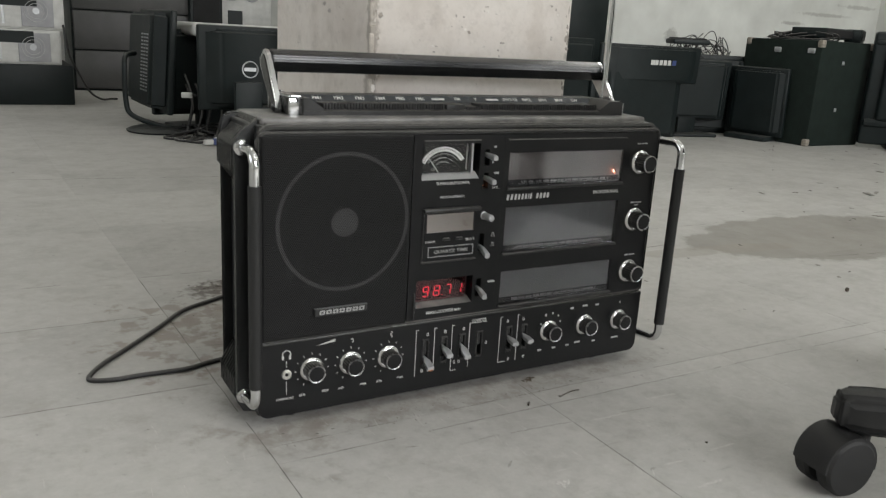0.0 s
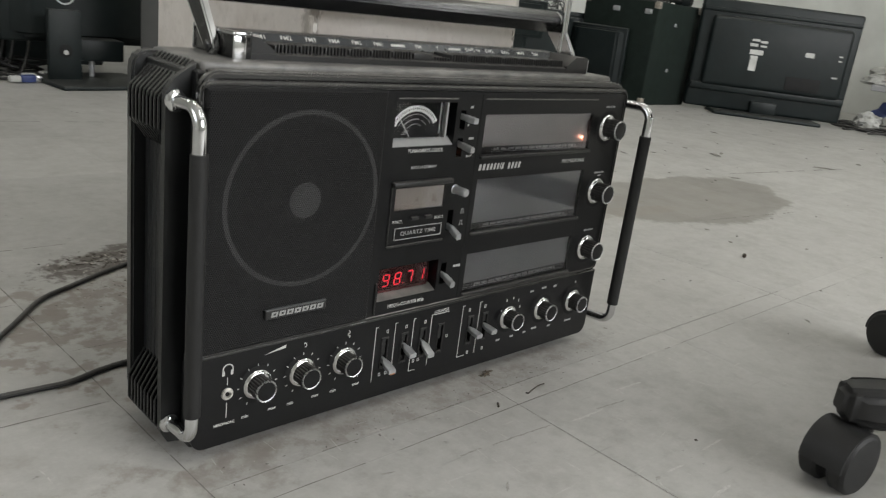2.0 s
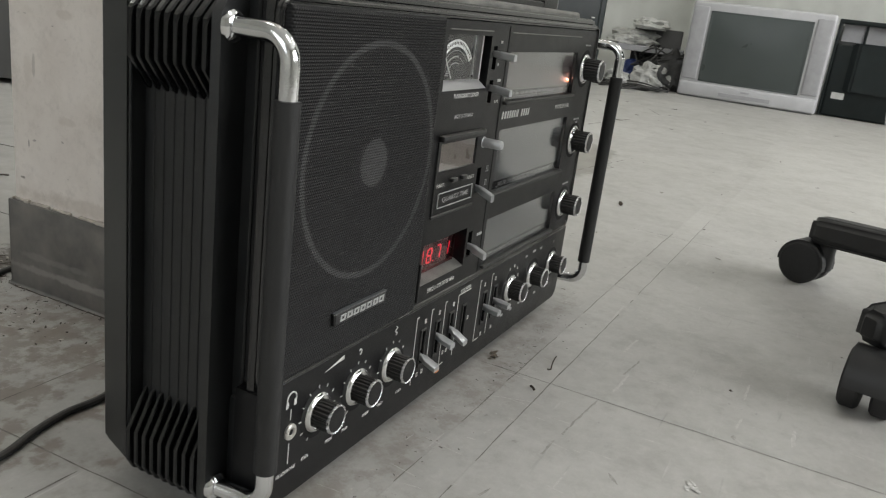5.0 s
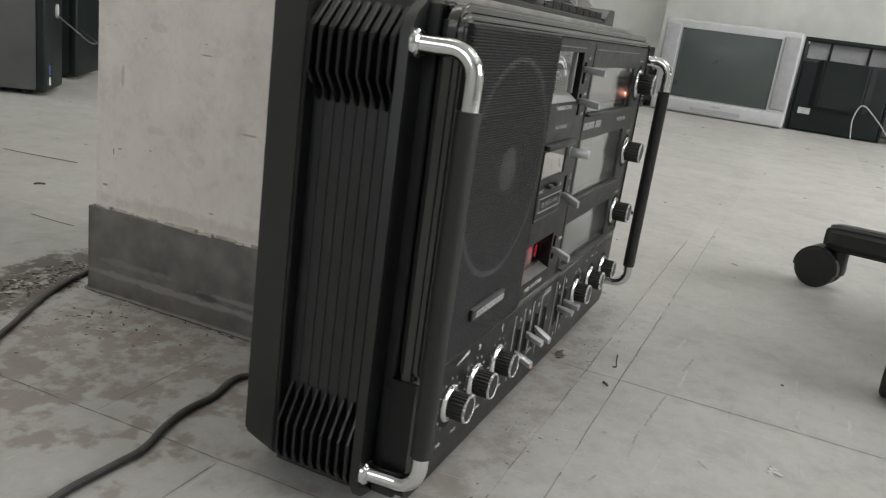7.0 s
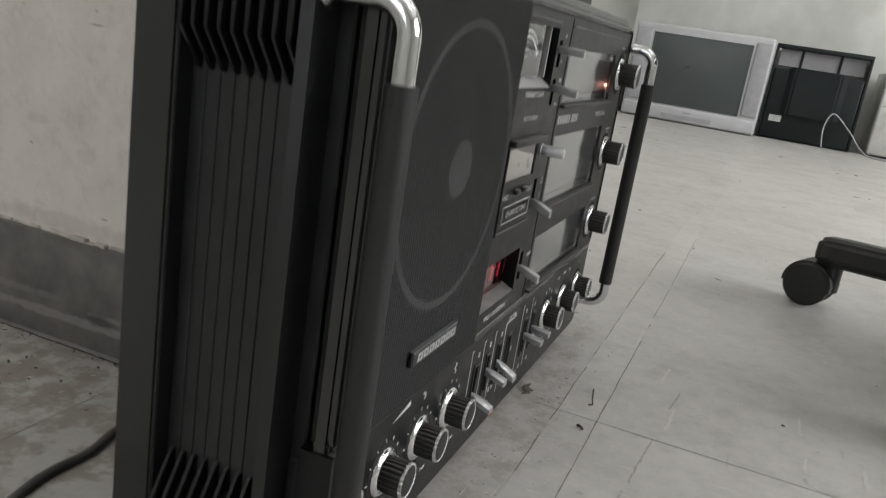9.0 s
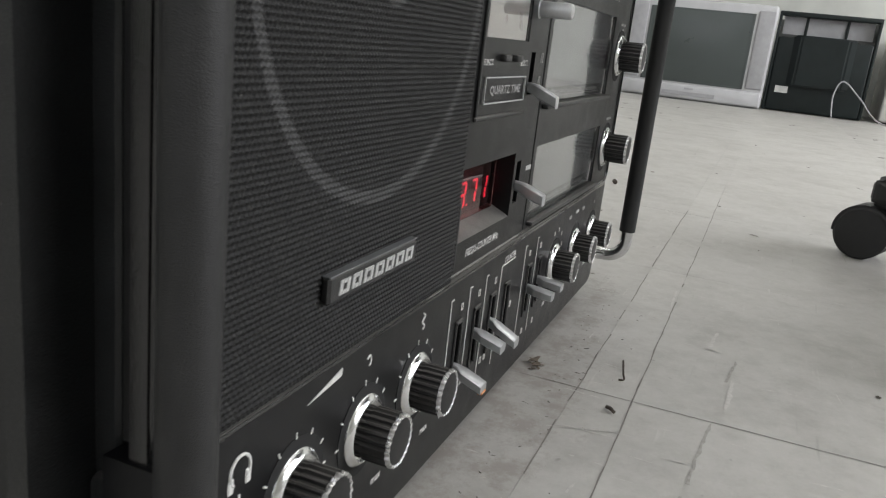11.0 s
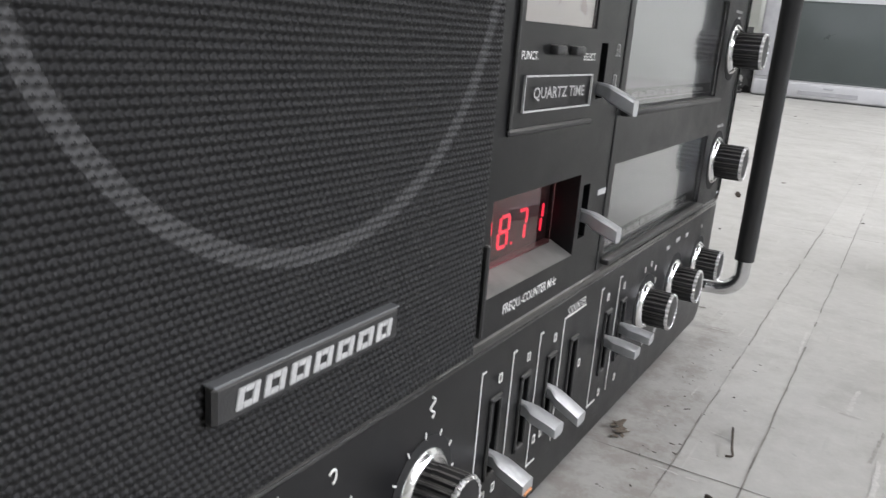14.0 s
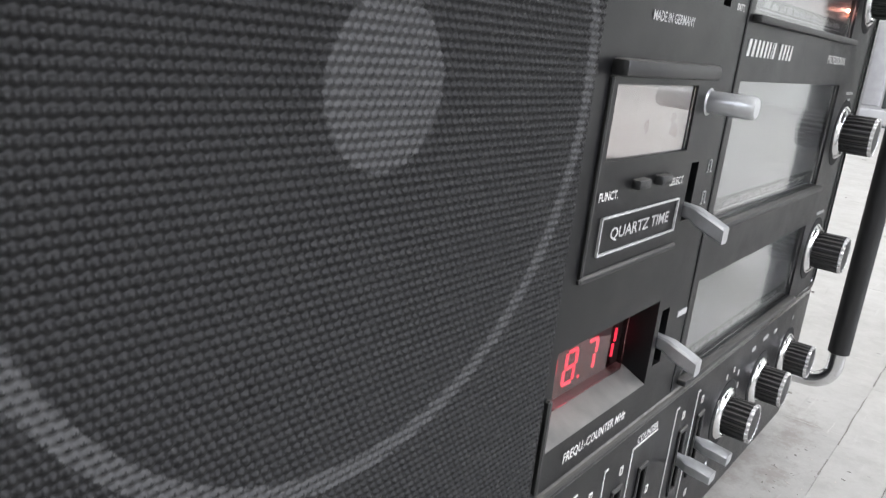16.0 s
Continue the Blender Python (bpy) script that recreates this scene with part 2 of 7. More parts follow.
    for mask, dark in ((warmed, (0.5, 0.44, 0.385)), (stains, (0.36, 0.325, 0.285)), (pitted, (0.34, 0.31, 0.275)), (spots, (0.12, 0.11, 0.1)), (worn.outputs[0], (0.33, 0.295, 0.255))):
        mx = nt.nodes.new("ShaderNodeMix")
        mx.data_type = "RGBA"
        nt.links.new(mask, mx.inputs[0])
        nt.links.new(col, mx.inputs[6])
        mx.inputs[7].default_value = (*dark, 1)
        col = mx.outputs[2]
    nt.links.new(col, b.inputs["Base Color"])
    b.inputs["Roughness"].default_value = 0.8
    bp = nt.nodes.new("ShaderNodeBump")
    bp.inputs["Strength"].default_value = 0.35
    bp.inputs["Distance"].default_value = 0.002
    nt.links.new(n2.outputs[0], bp.inputs["Height"])
    nt.links.new(bp.outputs[0], b.inputs["Normal"])
    return m


def floor_vinyl():
    """Worn grey vinyl: broad grime, cloudy grey, fine scuffs along two ways, small dark specks."""
    m, nt, b = node_mat("floor_vinyl")
    c = coords(nt, True)
    broad = add_node(nt, "ShaderNodeTexNoise", Scale=1.6, Detail=7.0, Roughness=0.62)
    cloud = add_node(nt, "ShaderNodeTexNoise", Scale=11.0, Detail=8.0, Roughness=0.7)
    speck = add_node(nt, "ShaderNodeTexNoise", Scale=95.0, Detail=2.0)
    wear = add_node(nt, "ShaderNodeTexNoise", Scale=48.0, Detail=9.0, Roughness=0.78)
    for n in (broad, cloud, speck, wear):
        nt.links.new(c, n.inputs["Vector"])
    scuffs = []
    for ang, sc in ((0.55, (16, 190, 1)), (-0.5, (12, 150, 1))):
        mp = nt.nodes.new("ShaderNodeMapping")
        mp.inputs["Rotation"].default_value = (0, 0, ang)
        mp.inputs["Scale"].default_value = sc
        nt.links.new(c, mp.inputs["Vector"])
        n = add_node(nt, "ShaderNodeTexNoise", Scale=1.0, Detail=2.0)
        nt.links.new(mp.outputs[0], n.inputs["Vector"])
        scuffs.append(n.outputs[0])
    base = ramp(nt, broad.outputs[0], [(0.3, (0.366, 0.358, 0.336)), (0.55, (0.404, 0.396, 0.373)), (0.75, (0.432, 0.424, 0.402))])
    col = base
    for src, lo, hi, amount, tone in ((cloud.outputs[0], 0.5, 0.75, 0.34, (0.22, 0.208, 0.188)), (cloud.outputs[0], 0.5, 0.3, 0.34, (0.45, 0.44, 0.42)), (scuffs[0], 0.68, 0.78, 0.45, (0.52, 0.51, 0.49)), (scuffs[1], 0.7, 0.8, 0.4, (0.2, 0.19, 0.175)), (speck.outputs[0], 0.72, 0.79, 0.6, (0.09, 0.085, 0.08)), (wear.outputs[0], 0.5, 0.75, 0.5, (0.27, 0.255, 0.23)), (wear.outputs[0], 0.48, 0.28, 0.4, (0.54, 0.53, 0.505))):
        mr = nt.nodes.new("ShaderNodeMapRange")
        mr.inputs[1].default_value, mr.inputs[2].default_value, mr.inputs[4].default_value = lo, hi, amount
        nt.links.new(src, mr.inputs[0])
        mx = nt.nodes.new("ShaderNodeMix")
        mx.data_type = "RGBA"
        nt.links.new(mr.outputs[0], mx.inputs[0])
        nt.links.new(col, mx.inputs[6])
        mx.inputs[7].default_value = (*tone, 1)
        col = mx.outputs[2]
    # spills and dirt, each with a ragged outline
    ragged = add_node(nt, "ShaderNodeTexNoise", Scale=9.0, Detail=7.0, Roughness=0.65)
    grit = add_node(nt, "ShaderNodeTexNoise", Scale=42.0, Detail=8.0, Roughness=0.75)
    blotch = add_node(nt, "ShaderNodeTexNoise", Scale=24.0, Detail=6.0, Roughness=0.6)
    for n in (ragged, grit, blotch):
        nt.links.new(c, n.inputs["Vector"])
    for cx, cy, rx, ry, turn, lo, hi, amount, tone, src, gain in (
        (1.385, 0.378, 0.37, 0.172, 0.03, 0.0, 0.07, 0.78, (0.205, 0.193, 0.168), ragged, 0.75),
        (1.08, 0.36, 0.22, 0.03, -0.1, 0.0, 0.1, 0.5, (0.25, 0.225, 0.19), ragged, 1.5),
        (0.03, 0.27, 0.13, 0.16, 0.3, 0.25, 0.5, 0.6, (0.205, 0.167, 0.136), blotch, 4.0),
        (0.12, 0.32, 0.12, 0.1, 0.5, 0.1, 0.5, 0.6, (0.22, 0.185, 0.155), grit, 4.0),
        (0.14, 0.468, 0.11, 0.04, 0.35, -0.1, 0.25, 0.9, (0.075, 0.06, 0.048), grit, 3.0),
        (0.03, 0.06, 0.07, 0.16, 0.0, 0.2, 0.7, 0.4, (0.22, 0.19, 0.16), blotch, 4.0),
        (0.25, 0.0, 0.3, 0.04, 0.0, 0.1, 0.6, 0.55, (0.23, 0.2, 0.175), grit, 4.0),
        (-0.12, 0.25, 0.34, 0.36, 0.0, 0.5, 0.95, 0.24, (0.27, 0.24, 0.205), blotch, 4.0),
        (0.25, -0.12, 0.4, 0.25, 0.0, 0.5, 1.0, 0.22, (0.27, 0.255, 0.235), blotch, 4.0),
        (2.0, 0.9, 1.6, 0.7, 0.0, 0.3, 0.9, 0.3, (0.3, 0.285, 0.26), ragged, 3.0),
    ):
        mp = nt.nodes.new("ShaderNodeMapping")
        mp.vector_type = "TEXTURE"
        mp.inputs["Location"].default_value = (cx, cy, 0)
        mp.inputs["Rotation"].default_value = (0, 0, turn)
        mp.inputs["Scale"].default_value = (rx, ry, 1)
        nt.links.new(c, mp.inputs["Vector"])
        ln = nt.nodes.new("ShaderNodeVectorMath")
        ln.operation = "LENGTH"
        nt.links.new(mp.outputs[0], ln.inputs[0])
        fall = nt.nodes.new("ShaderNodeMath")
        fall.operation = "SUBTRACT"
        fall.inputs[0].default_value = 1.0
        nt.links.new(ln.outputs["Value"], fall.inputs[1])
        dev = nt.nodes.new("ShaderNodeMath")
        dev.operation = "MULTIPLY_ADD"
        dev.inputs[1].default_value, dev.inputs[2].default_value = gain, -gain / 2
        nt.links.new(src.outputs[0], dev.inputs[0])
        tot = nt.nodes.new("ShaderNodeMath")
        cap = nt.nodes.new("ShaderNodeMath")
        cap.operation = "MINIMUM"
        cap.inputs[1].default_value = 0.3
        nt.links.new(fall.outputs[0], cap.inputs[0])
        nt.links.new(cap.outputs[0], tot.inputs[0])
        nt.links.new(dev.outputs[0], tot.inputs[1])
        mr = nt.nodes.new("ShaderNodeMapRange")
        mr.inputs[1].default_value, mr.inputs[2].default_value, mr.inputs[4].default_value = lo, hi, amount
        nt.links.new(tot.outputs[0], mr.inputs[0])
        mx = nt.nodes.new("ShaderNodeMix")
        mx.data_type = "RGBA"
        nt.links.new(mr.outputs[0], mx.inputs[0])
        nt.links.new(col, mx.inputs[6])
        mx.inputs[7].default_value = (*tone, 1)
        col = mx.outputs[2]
    info = nt.nodes.new("ShaderNodeObjectInfo")
    mr = nt.nodes.new("ShaderNodeMapRange")
    mr.inputs[3].default_value, mr.inputs[4].default_value = 0.95, 1.05
    hs = nt.nodes.new("ShaderNodeHueSaturation")
    nt.links.new(info.outputs["Random"], mr.inputs[0])
    nt.links.new(mr.outputs[0], hs.inputs["Value"])
    nt.links.new(col, hs.inputs["Color"])
    nt.links.new(hs.outputs[0], b.inputs["Base Color"])
    rr = nt.nodes.new("ShaderNodeMapRange")
    rr.inputs[3].default_value, rr.inputs[4].default_value = 0.28, 0.62
    nt.links.new(cloud.outputs[0], rr.inputs[0])
    nt.links.new(rr.outputs[0], b.inputs["Roughness"])
    bp = nt.nodes.new("ShaderNodeBump")
    bp.inputs["Strength"].default_value = 0.2
    bp.inputs["Distance"].default_value = 0.001
    nt.links.new(cloud.outputs[0], bp.inputs["Height"])
    nt.links.new(bp.outputs[0], b.inputs["Normal"])
    return m


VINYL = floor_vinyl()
PLASTER = column_paint()
def add_stain(mat, spots, rag_scale=55.0):
    """Dirt with ragged outlines at places (x, y, z, rx, ry, rz, amount, tone) on a surface."""
    nt = mat.node_tree
    b = nt.nodes["Principled BSDF"]
    c = coords(nt, True)
    rag = add_node(nt, "ShaderNodeTexNoise", Scale=rag_scale, Detail=7.0, Roughness=0.7)
    nt.links.new(c, rag.inputs["Vector"])
    for x, y, z, rx, ry, rz, amount, tone in spots:
        col = b.inputs["Base Color"].links[0].from_socket
        mp = nt.nodes.new("ShaderNodeMapping")
        mp.vector_type = "TEXTURE"
        mp.inputs["Location"].default_value = (x, y, z)
        mp.inputs["Scale"].default_value = (rx, ry, rz)
        nt.links.new(c, mp.inputs["Vector"])
        ln = nt.nodes.new("ShaderNodeVectorMath")
        ln.operation = "LENGTH"
        nt.links.new(mp.outputs[0], ln.inputs[0])
        edge = nt.nodes.new("ShaderNodeMath")
        edge.operation = "MULTIPLY_ADD"
        edge.inputs[1].default_value = 2.4
        edge.inputs[2].default_value = -0.2
        nt.links.new(rag.outputs[0], edge.inputs[0])
        gap = nt.nodes.new("ShaderNodeMath")
        gap.operation = "SUBTRACT"
        nt.links.new(edge.outputs[0], gap.inputs[0])
        nt.links.new(ln.outputs["Value"], gap.inputs[1])
        mr = nt.nodes.new("ShaderNodeMapRange")
        mr.inputs[1].default_value, mr.inputs[2].default_value, mr.inputs[4].default_value = 0.0, 0.45, amount
        nt.links.new(gap.outputs[0], mr.inputs[0])
        mx = nt.nodes.new("ShaderNodeMix")
        mx.data_type = "RGBA"
        nt.links.new(mr.outputs[0], mx.inputs[0])
        nt.links.new(col, mx.inputs[6])
        mx.inputs[7].default_value = (*tone, 1)
        nt.links.new(mx.outputs[2], b.inputs["Base Color"])


BROWN, SOOT = (0.42, 0.36, 0.3), (0.2, 0.18, 0.16)
add_stain(PLASTER, [
    (0.1662, 0.297, 0.237, 0.01, 0.0075, 0.0009, 0.7, SOOT), (0.1674, 0.25, 0.178, 0.01, 0.009, 0.0009, 0.55, SOOT), (0.1636, 0.396, 0.138, 0.01, 0.0013, 0.0045, 0.8, SOOT), (0.1633, 0.405, 0.105, 0.01, 0.0035, 0.0014, 0.8, SOOT),
    (0.1638, 0.387, 0.2065, 0.01, 0.0022, 0.011, 0.35, SOOT), (0.167, 0.257, 0.141, 0.01, 0.006, 0.006, 0.18, BROWN), (0.1662, 0.284, 0.103, 0.01, 0.004, 0.001, 0.6, SOOT),
    (0.165, 0.348, 0.253, 0.01, 0.011, 0.004, 0.30, BROWN), (0.1637, 0.395, 0.201, 0.01, 0.006, 0.018, 0.21, BROWN), (0.1662, 0.302, 0.146, 0.01, 0.01, 0.007, 0.21, BROWN), (0.1649, 0.346, 0.165, 0.01, 0.012, 0.004, 0.24, BROWN),
    (0.1628, 0.43, 0.17, 0.01, 0.012, 0.06, 0.24, BROWN), (0.1662, 0.3, 0.092, 0.01, 0.14, 0.008, 0.30, BROWN), (0.167, 0.27, 0.5, 0.01, 0.004, 0.02, 0.45, SOOT), (0.1662, 0.3, 0.53, 0.01, 0.003, 0.018, 0.4, SOOT),
    (0.1666, 0.285, 0.431, 0.01, 0.004, 0.004, 0.6, SOOT), (0.1668, 0.268, 0.424, 0.01, 0.006, 0.0035, 0.65, SOOT), (0.167, 0.25, 0.416, 0.01, 0.006, 0.003, 0.65, SOOT), (0.1672, 0.234, 0.408, 0.01, 0.005, 0.003, 0.5, SOOT),
    (0.4, 0.124, 0.4, 0.02, 0.01, 0.05, 0.21, BROWN), (0.3, 0.1214, 0.36, 0.05, 0.01, 0.012, 0.21, BROWN), (0.45, 0.1253, 0.37, 0.01, 0.01, 0.008, 0.5, SOOT),
])
add_stain(SKIRT, [(0.163, 0.3, 0.021, 0.02, 0.17, 0.004, 0.6, (0.27, 0.26, 0.24)), (0.163, 0.24, 0.03, 0.02, 0.05, 0.003, 0.5, (0.27, 0.26, 0.24)), (0.163, 0.37, 0.034, 0.02, 0.05, 0.004, 0.4, (0.24, 0.23, 0.21)), (0.163, 0.28, 0.026, 0.02, 0.012, 0.005, 0.6, (0.04, 0.038, 0.035))], 40.0)
add_stain(WALL, [(4.12, 2.42, 0.61, 0.26, 0.1, 0.012, 0.6, (0.3, 0.29, 0.27)), (3.84, 2.42, 0.55, 0.11, 0.1, 0.012, 0.65, (0.28, 0.27, 0.25)), (2.91, 2.42, 0.44, 0.05, 0.1, 0.05, 0.6, (0.26, 0.25, 0.23)), (4.4, 2.42, 0.67, 0.18, 0.1, 0.014, 0.55, (0.3, 0.29, 0.27))], 26.0)
CHIP = surface("dry_scrap", (0.065, 0.053, 0.043), 0.9, var=0.4, scale=200, bump=0.3)


# ---- mesh helpers ----
def add_box(bm, lo, hi, bevel=0.0, seg=2, m=None):
    c = [(a + b) / 2 for a, b in zip(lo, hi)]
    s = [abs(b - a) for a, b in zip(lo, hi)]
    mat = Matrix.Translation(c) @ Matrix.Diagonal((*s, 1))
    if m is not None:
        mat = m @ mat
    verts = bmesh.ops.create_cube(bm, size=1, matrix=mat)["verts"]
    if bevel:
        edges = list({e for v in verts for e in v.link_edges})
        bmesh.ops.bevel(bm, geom=edges, offset=min(bevel, 0.49 * min(s)), segments=seg, profile=0.5, affect="EDGES", clamp_overlap=True)
    return bm


def box(lo, hi, bevel=0.0, seg=2, m=None):
    return add_box(bmesh.new(), lo, hi, bevel, seg, m)


def add_cyl(bm, p0, p1, r0, r1=None, seg=24, caps=True):
    p0, p1 = Vector(p0), Vector(p1)
    d = p1 - p0
    m = Matrix.Translation((p0 + p1) / 2) @ d.to_track_quat("Z", "Y").to_matrix().to_4x4()
    bmesh.ops.create_cone(bm, cap_ends=caps, segments=seg, radius1=r0, radius2=r0 if r1 is None else r1, depth=d.length, matrix=m)
    return bm


def cyl(p0, p1, r0, r1=None, seg=24):
    return add_cyl(bmesh.new(), p0, p1, r0, r1, seg)


def add_tube(bm, pts, r, seg=12):
    """A round bar swept along points; r is a radius or a list of them."""
    pts = [Vector(p) for p in pts]
    rs = r if isinstance(r, (list, tuple)) else [r] * len(pts)
    t0 = (pts[1] - pts[0]).normalized()
    nrm = t0.orthogonal().normalized()
    rings = []
    for i, p in enumerate(pts):
        t = (pts[min(i + 1, len(pts) - 1)] - pts[max(i - 1, 0)]).normalized()
        nrm = (nrm - t * nrm.dot(t)).normalized()
        b = t.cross(nrm)
        rings.append([bm.verts.new(p + rs[i] * (math.cos(a) * nrm + math.sin(a) * b)) for a in (2 * math.pi * k / seg for k in range(seg))])
    for a, b in zip(rings, rings[1:]):
        for k in range(seg):
            bm.faces.new((a[k], a[(k + 1) % seg], b[(k + 1) % seg], b[k]))
    bm.faces.new(rings[0][::-1])
    bm.faces.new(rings[-1])
    return bm


def tube(pts, r, seg=12):
    return add_tube(bmesh.new(), pts, r, seg)


def smooth_path(pts, n=8):
    """Points of a smooth curve through pts."""
    pts = [Vector(p) for p in pts]
    out = []
    for i in range(len(pts) - 1):
        p0, p1, p2, p3 = pts[max(i - 1, 0)], pts[i], pts[i + 1], pts[min(i + 2, len(pts) - 1)]
        for k in range(n):
            t = k / n
            out.append(0.5 * (2 * p1 + (p2 - p0) * t + (2 * p0 - 5 * p1 + 4 * p2 - p3) * t * t + (3 * p1 - p0 - 3 * p2 + p3) * t ** 3))
    return out + [pts[-1]]


def add_prism(bm, outline, axis, a0, a1):
    """An outline (pairs of numbers) drawn out along an axis from a0 to a1."""
    def at(p, a):
        return {"x": (a, p[0], p[1]), "y": (p[0], a, p[1]), "z": (p[0], p[1], a)}[axis]
    lo = [bm.verts.new(at(p, a0)) for p in outline]
    hi = [bm.verts.new(at(p, a1)) for p in outline]
    n = len(outline)
    for k in range(n):
        bm.faces.new((lo[k], lo[(k + 1) % n], hi[(k + 1) % n], hi[k]))
    bm.faces.new(lo[::-1])
    bm.faces.new(hi)
    bmesh.ops.recalc_face_normals(bm, faces=bm.faces[:])
    return bm


def prism(outline, axis, a0, a1):
    return add_prism(bmesh.new(), outline, axis, a0, a1)


def turned(profile, origin, axis, seg=32, flutes=0, depth=0.0):
    """A profile of (radius, height) turned round an axis through origin, with flutes if asked."""
    bm = bmesh.new()
    q = Vector(axis).normalized().to_track_quat("Z", "Y").to_matrix()
    rings = []
    for r, h in profile:
        ring = []
        for k in range(seg):
            a = 2 * math.pi * k / seg
            rr = r - (depth if flutes and (k * flutes * 2 // seg) % 2 else 0) if r > depth else r
            ring.append(bm.verts.new(Vector(origin) + q @ Vector((rr * math.cos(a), rr * math.sin(a), h))))
        rings.append(ring)
    for a, b in zip(rings, rings[1:]):
        for k in range(seg):
            bm.faces.new((a[k], a[(k + 1) % seg], b[(k + 1) % seg], b[k]))
    bm.faces.new(rings[0][::-1])
    bm.faces.new(rings[-1])
    bmesh.ops.recalc_face_normals(bm, faces=bm.faces[:])
    return bm


def holed_panel(x0, x1, z0, z1, y, back, holes):
    """A front panel facing -y from y to back, with recesses (x0, x1, z0, z1, depth) sunk into it."""
    bm = bmesh.new()
    xs = sorted({x0, x1, *[h[0] for h in holes], *[h[1] for h in holes]})
    zs = sorted({z0, z1, *[h[2] for h in holes], *[h[3] for h in holes]})

    def quad(*c):
        bm.faces.new([bm.verts.new(p) for p in c])
    for xa, xb in zip(xs, xs[1:]):
        for za, zb in zip(zs, zs[1:]):
            cx, cz = (xa + xb) / 2, (za + zb) / 2
            if not any(h[0] < cx < h[1] and h[2] < cz < h[3] for h in holes):
                quad((xa, y, za), (xb, y, za), (xb, y, zb), (xa, y, zb))
    for a, b, c, d, dep in holes:
        f = y + dep
        quad((a, f, c), (b, f, c), (b, f, d), (a, f, d))
        quad((a, y, c), (a, f, c), (a, f, d), (a, y, d))
        quad((b, f, c), (b, y, c), (b, y, d), (b, f, d))
        quad((a, y, c), (b, y, c), (b, f, c), (a, f, c))
        quad((a, f, d), (b, f, d), (b, y, d), (a, y, d))
    quad((x0, y, z0), (x0, y, z1), (x0, back, z1), (x0, back, z0))
    quad((x1, y, z1), (x1, y, z0), (x1, back, z0), (x1, back, z1))
    quad((x0, y, z1), (x1, y, z1), (x1, back, z1), (x0, back, z1))
    quad((x0, y, z0), (x0, back, z0), (x1, back, z0), (x1, y, z0))
    quad((x0, back, z0), (x0, back, z1), (x1, back, z1), (x1, back, z0))
    bmesh.ops.remove_doubles(bm, verts=bm.verts[:], dist=1e-6)
    bmesh.ops.recalc_face_normals(bm, faces=bm.faces[:])
    return bm


def mesh_of(name, bm, material, smooth=True):
    me = bpy.data.meshes.new(name)
    bm.to_mesh(me)
    bm.free()
    me.materials.append(material)
    if smooth:
        me.shade_smooth()
        me.set_sharp_from_angle(angle=radians(35))
    return me


def thing(name, loc, label, category, group="", kind="", yaw=0.0):
    ob = new(name)
    ob.empty_display_size = 0.05
    ob.location = loc
    ob.rotation_euler = (0, 0, radians(yaw))
    return tagged(ob, label, category, group, kind)


def part(name, bm, material, parent, label="", smooth=True):
    ob = new(name, mesh_of(name, bm, material, smooth))
    ob.parent = parent
    return tagged(ob, label)


def solid(name, bm, material, label, category, group="", kind="", smooth=True):
    return tagged(new(name, mesh_of(name, bm, material, smooth)), label, category, group, kind)


def text_mesh(words, size, material, name="lettering"):
    cu = bpy.data.curves.new(name, "FONT")
    cu.body, cu.size, cu.align_x, cu.align_y, cu.resolution_u = words, size, "CENTER", "CENTER", 2
    cu.offset = size * 0.014
    tmp = bpy.data.objects.new(name, cu)
    me = bpy.data.meshes.new_from_object(tmp)
    bpy.data.objects.remove(tmp)
    me.materials.clear()
    me.materials.append(material)
    return me


